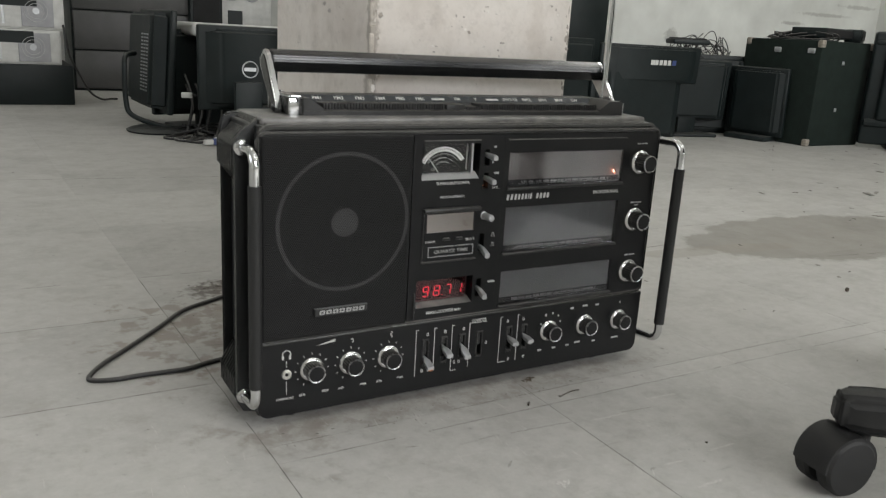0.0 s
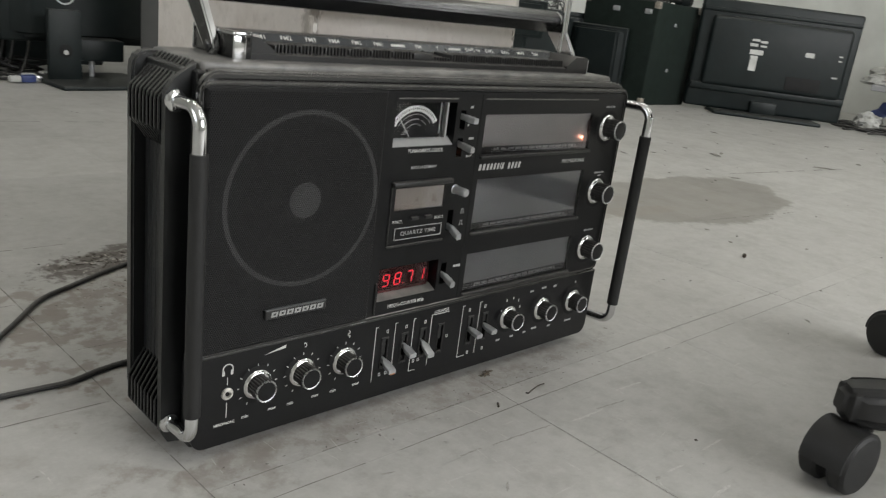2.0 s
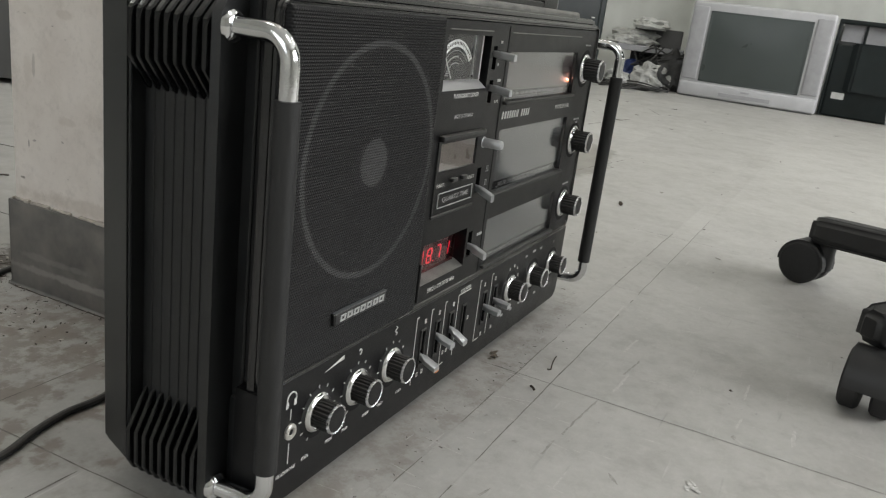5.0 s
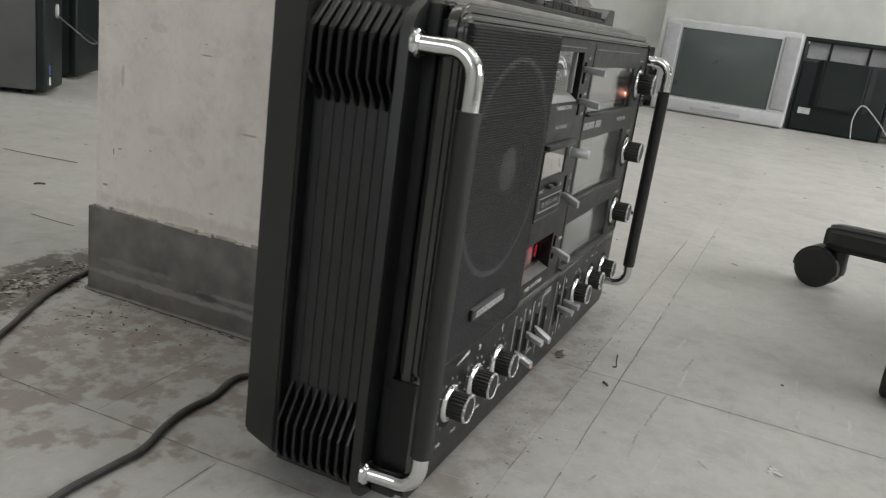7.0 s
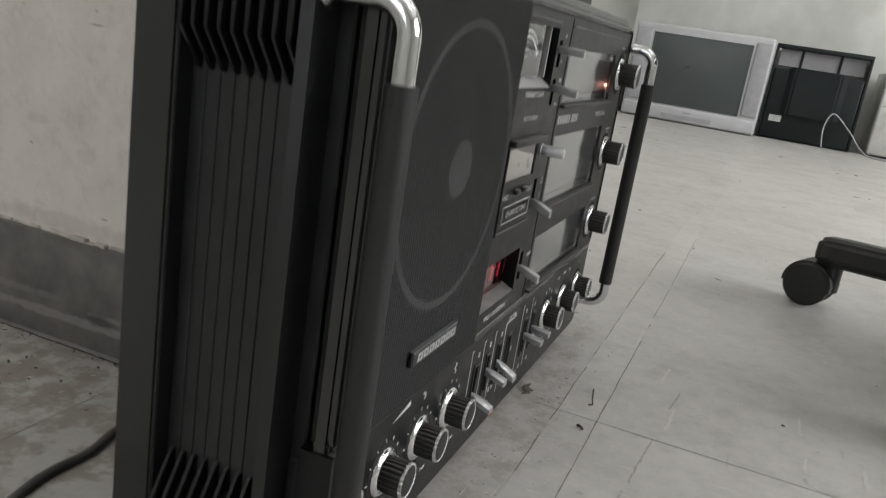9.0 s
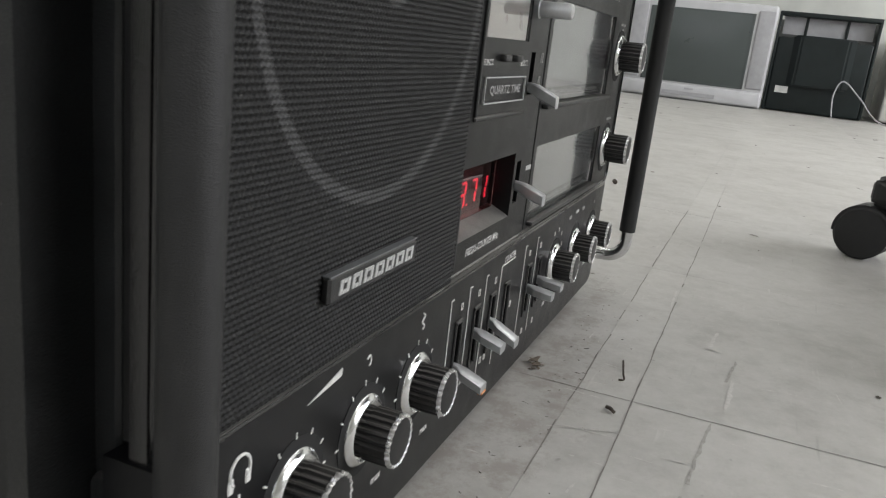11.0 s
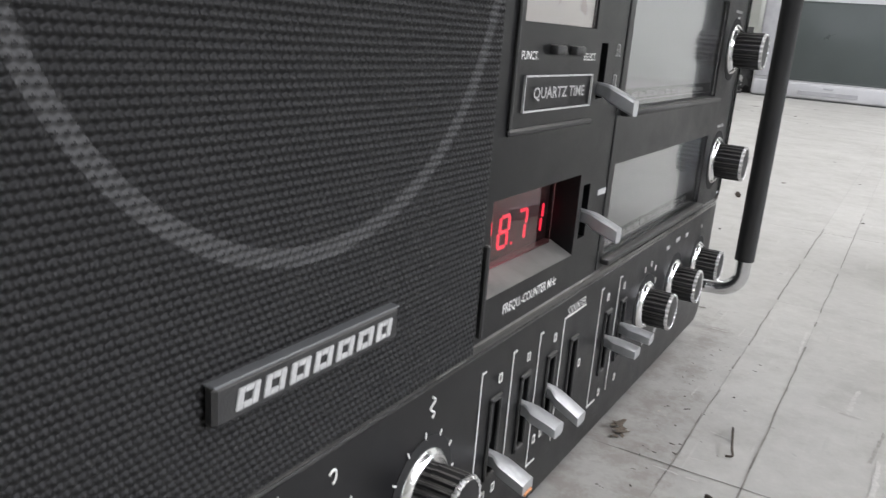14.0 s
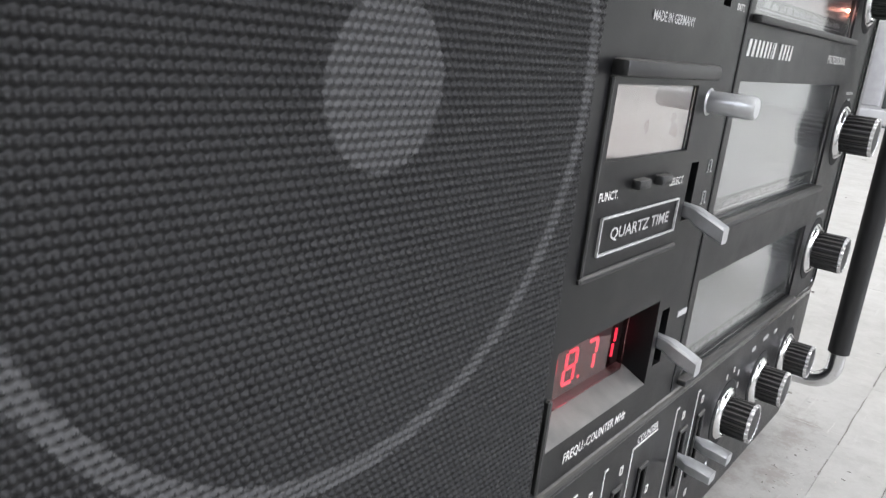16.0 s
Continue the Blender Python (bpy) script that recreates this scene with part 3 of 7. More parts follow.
# ---- the room ----
def room():
    floor = thing("floor", (0, 0, 0), "worn grey vinyl tile floor with scuffs and stains", "floor", kind="structure")
    part("screed", box((-3.2, -3.8, -0.12), (5.0, 4.8, -0.004)), GROUT, floor, smooth=False)
    wl = "off-white painted plaster wall with grime"
    for name, lo, hi in (
        ("wall_north", (1.75, 2.42, 0), (4.9, 2.57, 2.8)),
        ("wall_north_left", (-3.1, 4.5, 0), (1.9, 4.65, 2.8)),
        ("wall_return", (1.75, 2.57, 0), (1.9, 4.5, 2.8)),
        ("wall_east", (4.62, -3.6, 0), (4.77, 2.42, 2.8)),
    ):
        tagged(solid(name, box(lo, hi), WALL, wl, "wall", kind="structure", smooth=False))
    solid("pilaster", box((4.45, -3.6, 0), (4.617, 0.7, 2.8), 0.004), WALL, "off-white painted pilaster standing proud of the wall", "pilaster", kind="structure")
    # unseen walls behind the camera, with window openings assumed for the lamps
    for name, along, at, a0, a1, w0, w1 in (("wall_west", "y", -3.1, -3.6, 4.5, -0.7, 1.5), ("wall_south", "x", -3.6, -3.1, 4.62, -0.2, 3.8),):
        bm = bmesh.new()
        for s0, s1, z0, z1 in ((a0, w0, 0, 2.8), (w1, a1, 0, 2.8), (w0, w1, 0, 0.95), (w0, w1, 2.35, 2.8)):
            if along == "y":
                add_box(bm, (at - 0.15, s0, z0), (at, s1, z1))
            else:
                add_box(bm, (s0, at - 0.15, z0), (s1, at, z1))
        solid(name, bm, WALL, wl, "wall", kind="structure", smooth=False)
    solid("ceiling", box((-3.25, -3.75, 2.8), (4.9, 4.65, 2.95)), CEILING, "plain white ceiling", "ceiling", kind="structure", smooth=False)
    # fixtures for the assumed tube lamps, all out of view
    lamp = thing("ceiling_lamp", (*LAMPS[0], 2.8), "assumed white metal tube lamp on the unseen ceiling", "lamp", "ceiling tube lamps")
    part("housing", box((-0.14, -0.65, -0.09), (0.14, 0.65, 0), 0.01), CEILING, lamp)
    for x in (-0.06, 0.06):
        part("tube", cyl((x, -0.6, -0.108), (x, 0.6, -0.108), 0.013, seg=14), TUBEGLOW, lamp, "glowing white tube of an assumed lamp")
    for lx, ly in LAMPS[1:]:
        copy_thing(lamp, pose(lx, ly, 2.8))
    # square column behind the radio
    col = thing("column", (0.3071, 0.2732, 0), "square plastered column, stained beige paint with a grey foot", "column", kind="structure", yaw=1.5)
    W, D = 0.1395, 0.1485
    bm = box((-W, -D, 0), (W, D, 2.8), 0.004, 2)
    part("shaft", bm, PLASTER, col)
    # worn arris where the paint has flaked away
    bm = bmesh.new()
    z = 0.09
    while z < 1.1:
        h = random.uniform(0.004, 0.03)
        r = random.uniform(0.002, 0.009)
        add_box(bm, (-W - 0.0005 - random.uniform(0.0, 0.0012), -D - 0.0005 - random.uniform(0, 0.0014), z), (-W + r, -D + random.uniform(0.001, 0.006), z + h), 0.0012, 1)
        z += h + random.choice((0.002, 0.01, 0.03, 0.05)) * random.uniform(0.5, 1.5)
    bare = random.Random(31)

    def chip(bm, x, z, w, h, thick):
        """A lifted flake of paint on the column's front face."""
        n = bare.randint(6, 9)
        ring = [(x + w * bare.uniform(0.55, 1.1) * math.cos(2 * math.pi * k / n), z + h * bare.uniform(0.55, 1.1) * math.sin(2 * math.pi * k / n)) for k in range(n)]
        lo = [bm.verts.new((p, -D + 0.001, q)) for p, q in ring]
        hi = [bm.verts.new((p, -D - thick * bare.uniform(0.5, 1.2), q)) for p, q in ring]
        bm.faces.new(hi)
        for k in range(n):
            bm.faces.new((lo[k], lo[(k + 1) % n], hi[(k + 1) % n], hi[k]))
    chips, hollows = bmesh.new(), bmesh.new()
    for _ in range(46):
        chip(bare.choice((chips, hollows)), -W + 0.0035 + abs(bare.gauss(0, 0.0035)), bare.uniform(0.3, 0.62), bare.uniform(0.0008, 0.0035), bare.uniform(0.001, 0.009), 0.0006)
    for x, z, n, wide in ((-0.026, 0.399, 9, 0.009), (-0.013, 0.449, 6, 0.004), (0.009, 0.419, 5, 0.003), (0.105, 0.361, 5, 0.012), (-0.064, 0.371, 5, 0.012), (0.035, 0.375, 4, 0.01), (0.111, 0.426, 4, 0.008)):
        for _ in range(n):
            chip(bare.choice((chips, hollows)), x + bare.gauss(0, wide), z + bare.gauss(0, 0.006), bare.uniform(0.0005, 0.0024), bare.uniform(0.0005, 0.0018), 0.0006)
    for _ in range(24):  # the far arris crumbles too
        chip(hollows, W - 0.003 - abs(bare.gauss(0, 0.002)), bare.uniform(0.3, 0.6), bare.uniform(0.0008, 0.0028), bare.uniform(0.001, 0.006), 0.0006)
    tagged(part("paint_chips", chips, surface("chipped_paint", (0.8, 0.765, 0.72), 0.8, var=0.1, scale=120, bump=0.3), col, smooth=False), kind="stuff")
    tagged(part("bare_spots", hollows, surface("bare_spot", (0.36, 0.325, 0.29), 0.9, var=0.35, scale=150, bump=0.4), col, smooth=False), kind="stuff")
    part("worn_edge", bm, surface("bare_plaster", (0.46, 0.42, 0.375), 0.9, var=0.35, scale=90, bump=0.6, fine=300), col, "flaked edge showing darker plaster")
    bm = bmesh.new()
    for lo, hi in (((-W - 0.004, -D - 0.004, 0.0), (-W - 0.0002, D + 0.004, 0.083)), ((-W - 0.004, -D - 0.004, 0), (W + 0.004, -D - 0.0002, 0.083)), ((-W - 0.004, D + 0.0002, 0), (W + 0.004, D + 0.004, 0.083)), ((W + 0.0002, -D - 0.004, 0), (W + 0.004, D + 0.004, 0.083))):
        add_box(bm, lo, hi, 0.0016, 2)
    part("skirting", bm, SKIRT, col, "scuffed dark grey skirting")
    # paint and filler that stand ragged along the skirting's upper edge
    bm = bmesh.new()
    y = -D
    while y < D:
        l = random.uniform(0.004, 0.022)
        add_box(bm, (-W - random.uniform(0.001, 0.0046), y, 0.0826), (-W + 0.001, min(D, y + l), 0.0832 + random.uniform(0.0006, 0.0028)), 0.0006, 1)
        y += l + random.choice((0.0, 0.003, 0.012)) * random.random()
    part("ragged_filler", bm, bpy.data.materials["bare_plaster"], col, "ragged filler along the skirting")
    # curved foot of the skirting, rubbed pale
    a = [radians(10 * k) for k in range(10)]
    foot = [(-W - 0.0038, 0.0)] + [(-W - 0.0072 + 0.0034 * math.sin(t), 0.0034 - 0.0034 * math.cos(t)) for t in a]
    part("skirting_foot", prism(foot, "y", -D, D + 0.004), SKIRT, col)
    return floor


FLOOR = room()


# ---- the radio ----
RO = Vector((0.2535, 0.06, 0))
radio = thing("portable_radio", RO, "large black portable world-receiver radio with chrome grab bars, switched on", "radio")


def rpart(name, bm, material, parent=None, label="", smooth=True):
    bmesh.ops.translate(bm, verts=bm.verts[:], vec=-RO)
    return part(name, bm, material, parent or radio, label, smooth)


def rtext(words, size, x, z, y, material=PRINT, parent=None, stretch=1.0):
    ob = new("lettering", text_mesh(words, size, material))
    ob.parent = parent or radio
    ob.matrix_basis = Matrix.Translation(Vector((x, y - 0.0003, z)) - RO) @ pose(0, 0, 0, 90) @ Matrix.Diagonal((stretch, 1, 1, 1))
    return ob


def stroke(x0, x1, z0, z1, y, material=None, name="printed_mark"):
    return rpart(name, box((x0, y - 0.0003, z0), (x1, y + 0.0004, z1)), material or PRINT)


def mark(bm, x0, x1, z0, z1, y):
    add_box(bm, (x0, y - 0.0003, z0), (x1, y + 0.0004, z1))


def round_frame(x0, x1, z0, z1, r, t, y0, y1):
    """A frame with round corners, t thick, from y0 to y1."""
    bm = bmesh.new()
    loops = []
    for inset in (0.0, t):
        q = max(r - inset, 0.001)
        pts = []
        for cx, cz, a0 in ((x1 - inset - q, z1 - inset - q, 0), (x0 + inset + q, z1 - inset - q, 90), (x0 + inset + q, z0 + inset + q, 180), (x1 - inset - q, z0 + inset + q, 270)):
            pts += [(cx + q * math.cos(radians(a0 + 15 * k)), cz + q * math.sin(radians(a0 + 15 * k))) for k in range(7)]
        loops.append(pts)
    rows = [[bm.verts.new((p[0], y, p[1])) for p in loop] for loop, y in ((loops[0], y1), (loops[0], y0), (loops[1], y0), (loops[1], y1))]
    n = len(rows[0])
    for a, b in zip(rows, rows[1:] + rows[:1]):
        for k in range(n):
            bm.faces.new((a[k], a[(k + 1) % n], b[(k + 1) % n], b[k]))
    bmesh.ops.recalc_face_normals(bm, faces=bm.faces[:])
    sharp = [e for e in bm.edges if len(e.link_faces) == 2 and e.calc_face_angle(0) > 1.0]
    bmesh.ops.bevel(bm, geom=sharp, offset=0.0016, segments=3, affect="EDGES")
    return bm


def radio_case():
    # core of the case and the rounded rear shell
    rpart("case_core", box((0.0080, 0.0245, 0.011), (0.4990, 0.09, 0.3), 0.001, 1), SHELL)
    rpart("case_front", box((0.0131, 0.0158, 0.011), (0.4939, 0.0243, 0.3), 0.001, 1), SHELL)
    for x0, x1 in ((0.024, 0.04), (0.467, 0.483)):
        rpart("case_rail", box((x0, 0.006, 0.0125), (x1, 0.0165, 0.297)), SHELL)
    half = [(0.012, 0.0105), (-0.004, 0.0225), (-0.004, 0.2925), (-0.0025, 0.2985), (0.001, 0.3022), (0.006, 0.3042)]
    bm = prism(half + [(0.507 - x, z) for x, z in half[::-1]], "y", 0.0845, 0.1155)
    for v in bm.verts:  # the shell draws in towards the back
        if v.co.y > 0.1:
            v.co.x += 0.0105 if v.co.x < 0.2 else -0.0105
            v.co.z += 0.002 if v.co.z < 0.1 else -0.002
        else:
            v.co.x += 0.001 if v.co.x < 0.2 else -0.001
    bmesh.ops.bevel(bm, geom=bm.edges[:], offset=0.0022, segments=3, affect="EDGES")
    rear = rpart("rear_shell", bm, SHELL)
    # upright bands of the side, with a groove between them
    for x0, x1 in ((-0.0055, 0.016), (0.491, 0.5125)):
        bm = prism([(x0, 0.024), (x0, 0.284), (x0 + 0.006, 0.2935), (x1, 0.3045), (x1, 0.0105), (x0 + 0.006, 0.0135)] if x0 < 0.2 else [(x1, 0.024), (x1, 0.284), (x1 - 0.006, 0.2935), (x0, 0.3045), (x0, 0.0105), (x1 - 0.006, 0.0135)], "y", 0.0225, 0.0284)
        rpart("side_band", bm, SHELL)
        i0, i1 = (0.0105, 0.025) if x0 < 0.2 else (0.482, 0.4965)
        # block that closes the groove at the foot
        bm = box((i0 - 0.0006, 0.006, 0.0125), (i1 + 0.0006, 0.0225, 0.083), 0.0025, 2)
        rpart("groove_block", bm, SHELL)
    # recessed middle of each side with thin flutes
    for sx in (0.0, 1.0):
        for k in range(8):
            y = 0.0290 + k * 0.0069
            x = 0.0080 if sx == 0 else 0.4990
            rpart("flute", box((x - 0.0006 if sx == 0 else x - 0.001, y, 0.06), (x + 0.001 if sx == 0 else x + 0.0006, y + 0.0062, 0.25), 0.0003, 1), SHELL)
    # cooling ribs over the upper and lower corners: broad and rounded on the shoulder, slim below it
    upper = [(0.023, 0.3052, 0.0042, 0.3, -1), (0.0172, 0.3048, 0.0049, 0.5, -1), (0.0158, 0.3040, 0.0050, 0.7, -0.7), (-0.0049, 0.2820, 0.0049, 0.8, -0.6), (-0.0062, 0.2802, 0.0044, 1, -0.3), (-0.0068, 0.2765, 0.0032, 1, 0), (-0.0068, 0.2575, 0.0026, 1, 0.1), (0.0055, 0.2415, 0.0026, 0.8, 0.5), (0.0125, 0.2375, 0.0018, 0.6, 0.8)]
    lower = [(0.0125, 0.0725, 0.0018, 0.6, -0.8), (0.0055, 0.0685, 0.0027, 0.8, -0.5), (-0.0066, 0.0475, 0.0028, 1, -0.1), (-0.0066, 0.0275, 0.0030, 1, 0), (-0.0025, 0.0205, 0.0032, 0.8, 0.5), (0.014, 0.0108, 0.0034, 0.4, 1)]
    beds = ([(0.03, 0.303), (0.0195, 0.302), (0.0085, 0.291), (0.0018, 0.2825), (0.0018, 0.2625), (0.012, 0.249), (0.03, 0.249)], [(0.03, 0.0635), (0.0125, 0.0635), (0.0018, 0.0455), (0.0018, 0.0305), (0.0065, 0.025), (0.018, 0.0135), (0.03, 0.0135)])
    for path, bed in zip((upper, lower), beds):
        for side in (0, 1):
            bm = bmesh.new()
            rings = []
            for x, z, w, dx, dz in path:
                ring = []
                for v, sink in ((-0.5, 0.0085), (-0.5, 0.0021), (-0.42, 0.0008), (-0.27, 0.0), (0.27, 0.0), (0.42, 0.0008), (0.5, 0.0021), (0.5, 0.0085)):
                    px = x + dx * sink
                    ring.append(bm.verts.new((px if side == 0 else 0.507 - px, 0.0318 + v * w, z + dz * sink)))
                rings.append(ring)
            for a, b in zip(rings, rings[1:]):
                for k in range(8):
                    bm.faces.new((a[k], a[(k + 1) % 8], b[(k + 1) % 8], b[k]))
            bm.faces.new(rings[0][::-1])
            bm.faces.new(rings[-1])
            bmesh.ops.recalc_face_normals(bm, faces=bm.faces[:])
            first = rpart("rib", bm, RIB, smooth=False)
            for k in range(1, 9):
                ob = new("rib", first.data)
                ob.parent = radio
                ob.location = (0, k * 0.0061, 0)
            rpart("rib_bed", prism([(x if side == 0 else 0.507 - x, z) for x, z in bed], "y", 0.0284, 0.0848), SHELL)
    # top deck with its stepped front lip
    bm = box((0.0175, 0.018, 0.298), (0.4895, 0.098, 0.3062), 0.003, 3)
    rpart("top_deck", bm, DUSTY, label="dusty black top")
    rpart("front_lip", box((0.02, 0.0105, 0.2955), (0.487, 0.02, 0.3015), 0.0022, 3), LIP)
    rpart("front_frame", round_frame(0.0095, 0.4975, 0.0125, 0.3015, 0.014, 0.006, 0.003, 0.011), LIP)
    rpart("front_frame", round_frame(0.0075, 0.4995, 0.0905, 0.2962, 0.010, 0.0045, -0.0015, 0.0035), LIP)
    for x in (0.05, 0.45):
        for y in (0.03, 0.088):
            rpart("foot", cyl((x, y, 0.0), (x, y, 0.012), 0.009, 0.0085), RUBBER, label="round rubber foot")


radio_case()

YG = -0.0052


def grille():
    back = box((0.0125, YG + 0.0022, 0.0965), (0.1635, 0.014, 0.29), 0.002, 2)
    g = rpart("speaker_grille", back, GRILLEBACK, label="black woven-look speaker grille with a grey ring")
    # the weave: rows of staggered bumps, rounded off at the plate's edge
    px, pz, x0, x1, z0, z1 = 0.00184, 0.00160, 0.0105, 0.1655, 0.0945, 0.292
    nx, nz = int((x1 - x0) / px * 6), int((z1 - z0) / pz * 5)
    X, Z = np.meshgrid(np.linspace(x0, x1, nx + 1), np.linspace(z0, z1, nz + 1))
    H = 0.58 * np.cos(2 * np.pi * X / px) * np.cos(np.pi * Z / pz) + 0.42 * np.cos(2 * np.pi * Z / pz)
    E = np.clip(1 - np.minimum(np.minimum(X - x0, x1 - X), np.minimum(Z - z0, z1 - Z)) / 0.0032, 0, 1)
    Y = YG - 0.0002 - 0.00032 * np.clip(H, -0.8, 0.8) + 0.0002 * np.clip((-0.1 - H) / 0.3, 0, 1) + 0.0036 * (1 - np.sqrt(1 - E * E * 0.98))
    Y[0, :] = Y[-1, :] = Y[:, 0] = Y[:, -1] = 0.012
    verts = np.stack([X - RO.x, Y - RO.y, Z], -1).reshape(-1, 3).tolist()
    I = (np.arange(nz)[:, None] * (nx + 1) + np.arange(nx)[None, :]).reshape(-1)
    quads = np.stack([I, I + 1, I + nx + 2, I + nx + 1], -1)
    # the ring and the centre disc colour the weave but for its rubbed tips
    R = np.hypot(X - 0.0933, Z - 0.208).reshape(-1)[quads].mean(1)
    low = H.reshape(-1)[quads].mean(1) < 0.45
    ring, disc = low & (R > 0.0652) & (R < 0.069), low & (R < 0.0140)
    for name, keep, mat, label in (("weave", ~(ring | disc), GRILLE, ""), ("ring", ring, RINGGREY, "pale grey ring"), ("centre_disc", disc, DOTGREY, "grey centre disc")):
        me = bpy.data.meshes.new(name)
        used, back_to = np.unique(quads[keep], return_inverse=True)
        me.from_pydata([verts[n] for n in used], [], back_to.reshape(-1, 4).tolist())
        me.materials.append(mat)
        me.shade_smooth()
        ob = new(name, me)
        ob.parent = g
        tagged(ob, label, kind="stuff" if name == "weave" else "")
    # badge: a tilted plate with seven plain light shapes
    b = rpart("badge", box((0.0625, YG - 0.0030, 0.1155), (0.1185, YG, 0.1235), 0.0008, 1), BLACK, label="black badge with raised silver marks")
    for k in range(7):
        x, w = 0.0672 + k * 0.0070, 0.0056
        for x0, x1, z0, z1 in ((0.0, 0.0017, 0.0, 0.0042), (w - 0.0017, w, 0.0, 0.0042), (0.0017, w - 0.0017, 0.0, 0.0012), (0.0017, w - 0.0017, 0.003, 0.0042)):
            m = Matrix.Translation((x, 0, 0.1174)) @ Matrix(((1, 0, 0.2, 0), (0, 1, 0, 0), (0, 0, 1, 0), (0, 0, 0, 1)))
            rpart("badge_mark", box((x0, YG - 0.0034, z0), (x1, YG - 0.0028, z1), 0.0002, 1, m=m), MODELGREY, b)
    bm = bmesh.new()
    add_box(bm, (0.0624, YG - 0.0031, 0.1232), (0.1186, YG - 0.0002, 0.1237), 0.0002, 1)
    rpart("badge_rim", bm, surface("badge_edge", (0.16, 0.165, 0.17), 0.4, 0.4, bump=0), b)


grille()

HOLES_UP = [
    (0.178, 0.2465, 0.2445, 0.2815, 0.0125),  # meter
    (0.187, 0.2445, 0.1885, 0.2085, 0.004),  # clock
    (0.178, 0.2475, 0.107, 0.1375, 0.0125),  # counter
    (0.284, 0.4445, 0.233, 0.2705, 0.0055),  # dials
    (0.284, 0.4445, 0.1595, 0.2105, 0.0055),
    (0.284, 0.4445, 0.0985, 0.1375, 0.0055),
    (0.252, 0.2585, 0.2575, 0.2745, 0.008),  # switch slots
    (0.252, 0.2585, 0.233, 0.25, 0.008),
    (0.2515, 0.2583, 0.1645, 0.184, 0.008),
    (0.2515, 0.2583, 0.1125, 0.133, 0.008),
]


def dial_panel():
    p = rpart("front_panel", holed_panel(0.168, 0.499, 0.0935, 0.2908, 0.0, 0.016, HOLES_UP), PANEL, smooth=False)
    # raised seams of the panel: borders round the blocks
    bm = bmesh.new()
    add_box(bm, (0.1795, -0.0012, 0.2845), (0.2465, 0.0003, 0.2853), 0.0003, 1)
    add_box(bm, (0.281, -0.0012, 0.2843), (0.4475, 0.0003, 0.2851), 0.0003, 1)
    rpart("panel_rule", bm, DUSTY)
    rpart("panel_gap", box((0.2768, -0.0003, 0.0945), (0.2782, 0.0004, 0.2895)), SLOT)
    # clock block with a lipped frame
    bm = bmesh.new()
    add_box(bm, (0.1815, -0.0048, 0.2105), (0.2500, 0.001, 0.2150), 0.0014, 2)
    add_box(bm, (0.1815, -0.0012, 0.156), (0.2485, 0.0005, 0.158), 0.0006, 1)
    add_box(bm, (0.1815, -0.0012, 0.158), (0.183, 0.0005, 0.2105), 0.0004, 1)
    rpart("clock_frame", bm, BLACK)
    rpart("clock_display", box((0.1872, 0.002, 0.1887), (0.2443, 0.004, 0.2083)), LCD, label="blank warm grey clock display")
    rpart("clock_glass", box((0.1872, 0.0008, 0.1887), (0.2443, 0.0013, 0.2083)), GLASS)
    bm = bmesh.new()
    for a, b, c, d in ((0.1895, 0.2445, 0.1729, 0.1734), (0.1895, 0.2445, 0.1625, 0.1630), (0.1895, 0.1900, 0.1625, 0.1734), (0.2440, 0.2445, 0.1625, 0.1734)):
        mark(bm, a, b, c, d, -0.0006)
    rpart("printed_frame", bm, PRINTDIM)
    rtext("QUARTZ TIME", 0.0049, 0.217, 0.1679, -0.0004, MODELGREY, stretch=1.32)
    for x in (0.2105, 0.2265):
        rpart("clock_button", box((x - 0.004, -0.0028, 0.1795), (x + 0.004, 0.001, 0.1825), 0.0008, 2), BLACK)
    rtext("FUNCT.", 0.0034, 0.192, 0.1790, 0)
    rtext("SELECT.", 0.0034, 0.2405, 0.1790, 0)
    # tuning meter
    rpart("meter_face", box((0.1785, 0.0075, 0.2505), (0.2385, 0.0124, 0.2812)), METER, label="dark tuning meter with white arc scale")
    bm = bmesh.new()
    def arc(r0, r1, a0, a1, n=30):
        ring = [[bm.verts.new((0.2065 + r * 1.04 * math.cos(a), 0.0072, 0.2495 + r * math.sin(a))) for a in [radians(a0 + (a1 - a0) * k / n) for k in range(n + 1)]] for r in (r0, r1)]
        for k in range(n):
            bm.faces.new((ring[0][k], ring[0][k + 1], ring[1][k + 1], ring[1][k]))
    arc(0.0232, 0.0282, 153, 33)
    rpart("meter_scale", bm, WHITEPRINT)
    bm = bmesh.new()
    arc(0.0206, 0.0211, 148, 40)
    arc(0.0163, 0.0172, 140, 78)
    arc(0.0163, 0.0168, 70, 45)
    arc(0.0122, 0.0128, 135, 60)
    for k in range(4):
        add_box(bm, (0.192 + k * 0.0012, 0.0069, 0.2535 + k * 0.0012), (0.1965 + (k % 3) * 0.0015, 0.0075, 0.2539 + k * 0.0012))
    ticks = bmesh.new()
    for k in range(23):
        a = radians(149 - k * 5.0)
        mm = Matrix.Translation((0.2065 + 0.0262 * 1.04 * math.cos(a), 0.0070, 0.2495 + 0.0262 * math.sin(a))) @ Matrix.Rotation(-(a - math.pi / 2), 4, "Y")
        add_box(ticks, (-0.00028, -0.0002, -0.0010 if k % 2 else -0.0014), (0.00028, 0.0001, 0.0006), m=mm)
    rpart("scale_ticks", ticks, METER)
    rpart("inner_scale", bm, PRINTDIM)
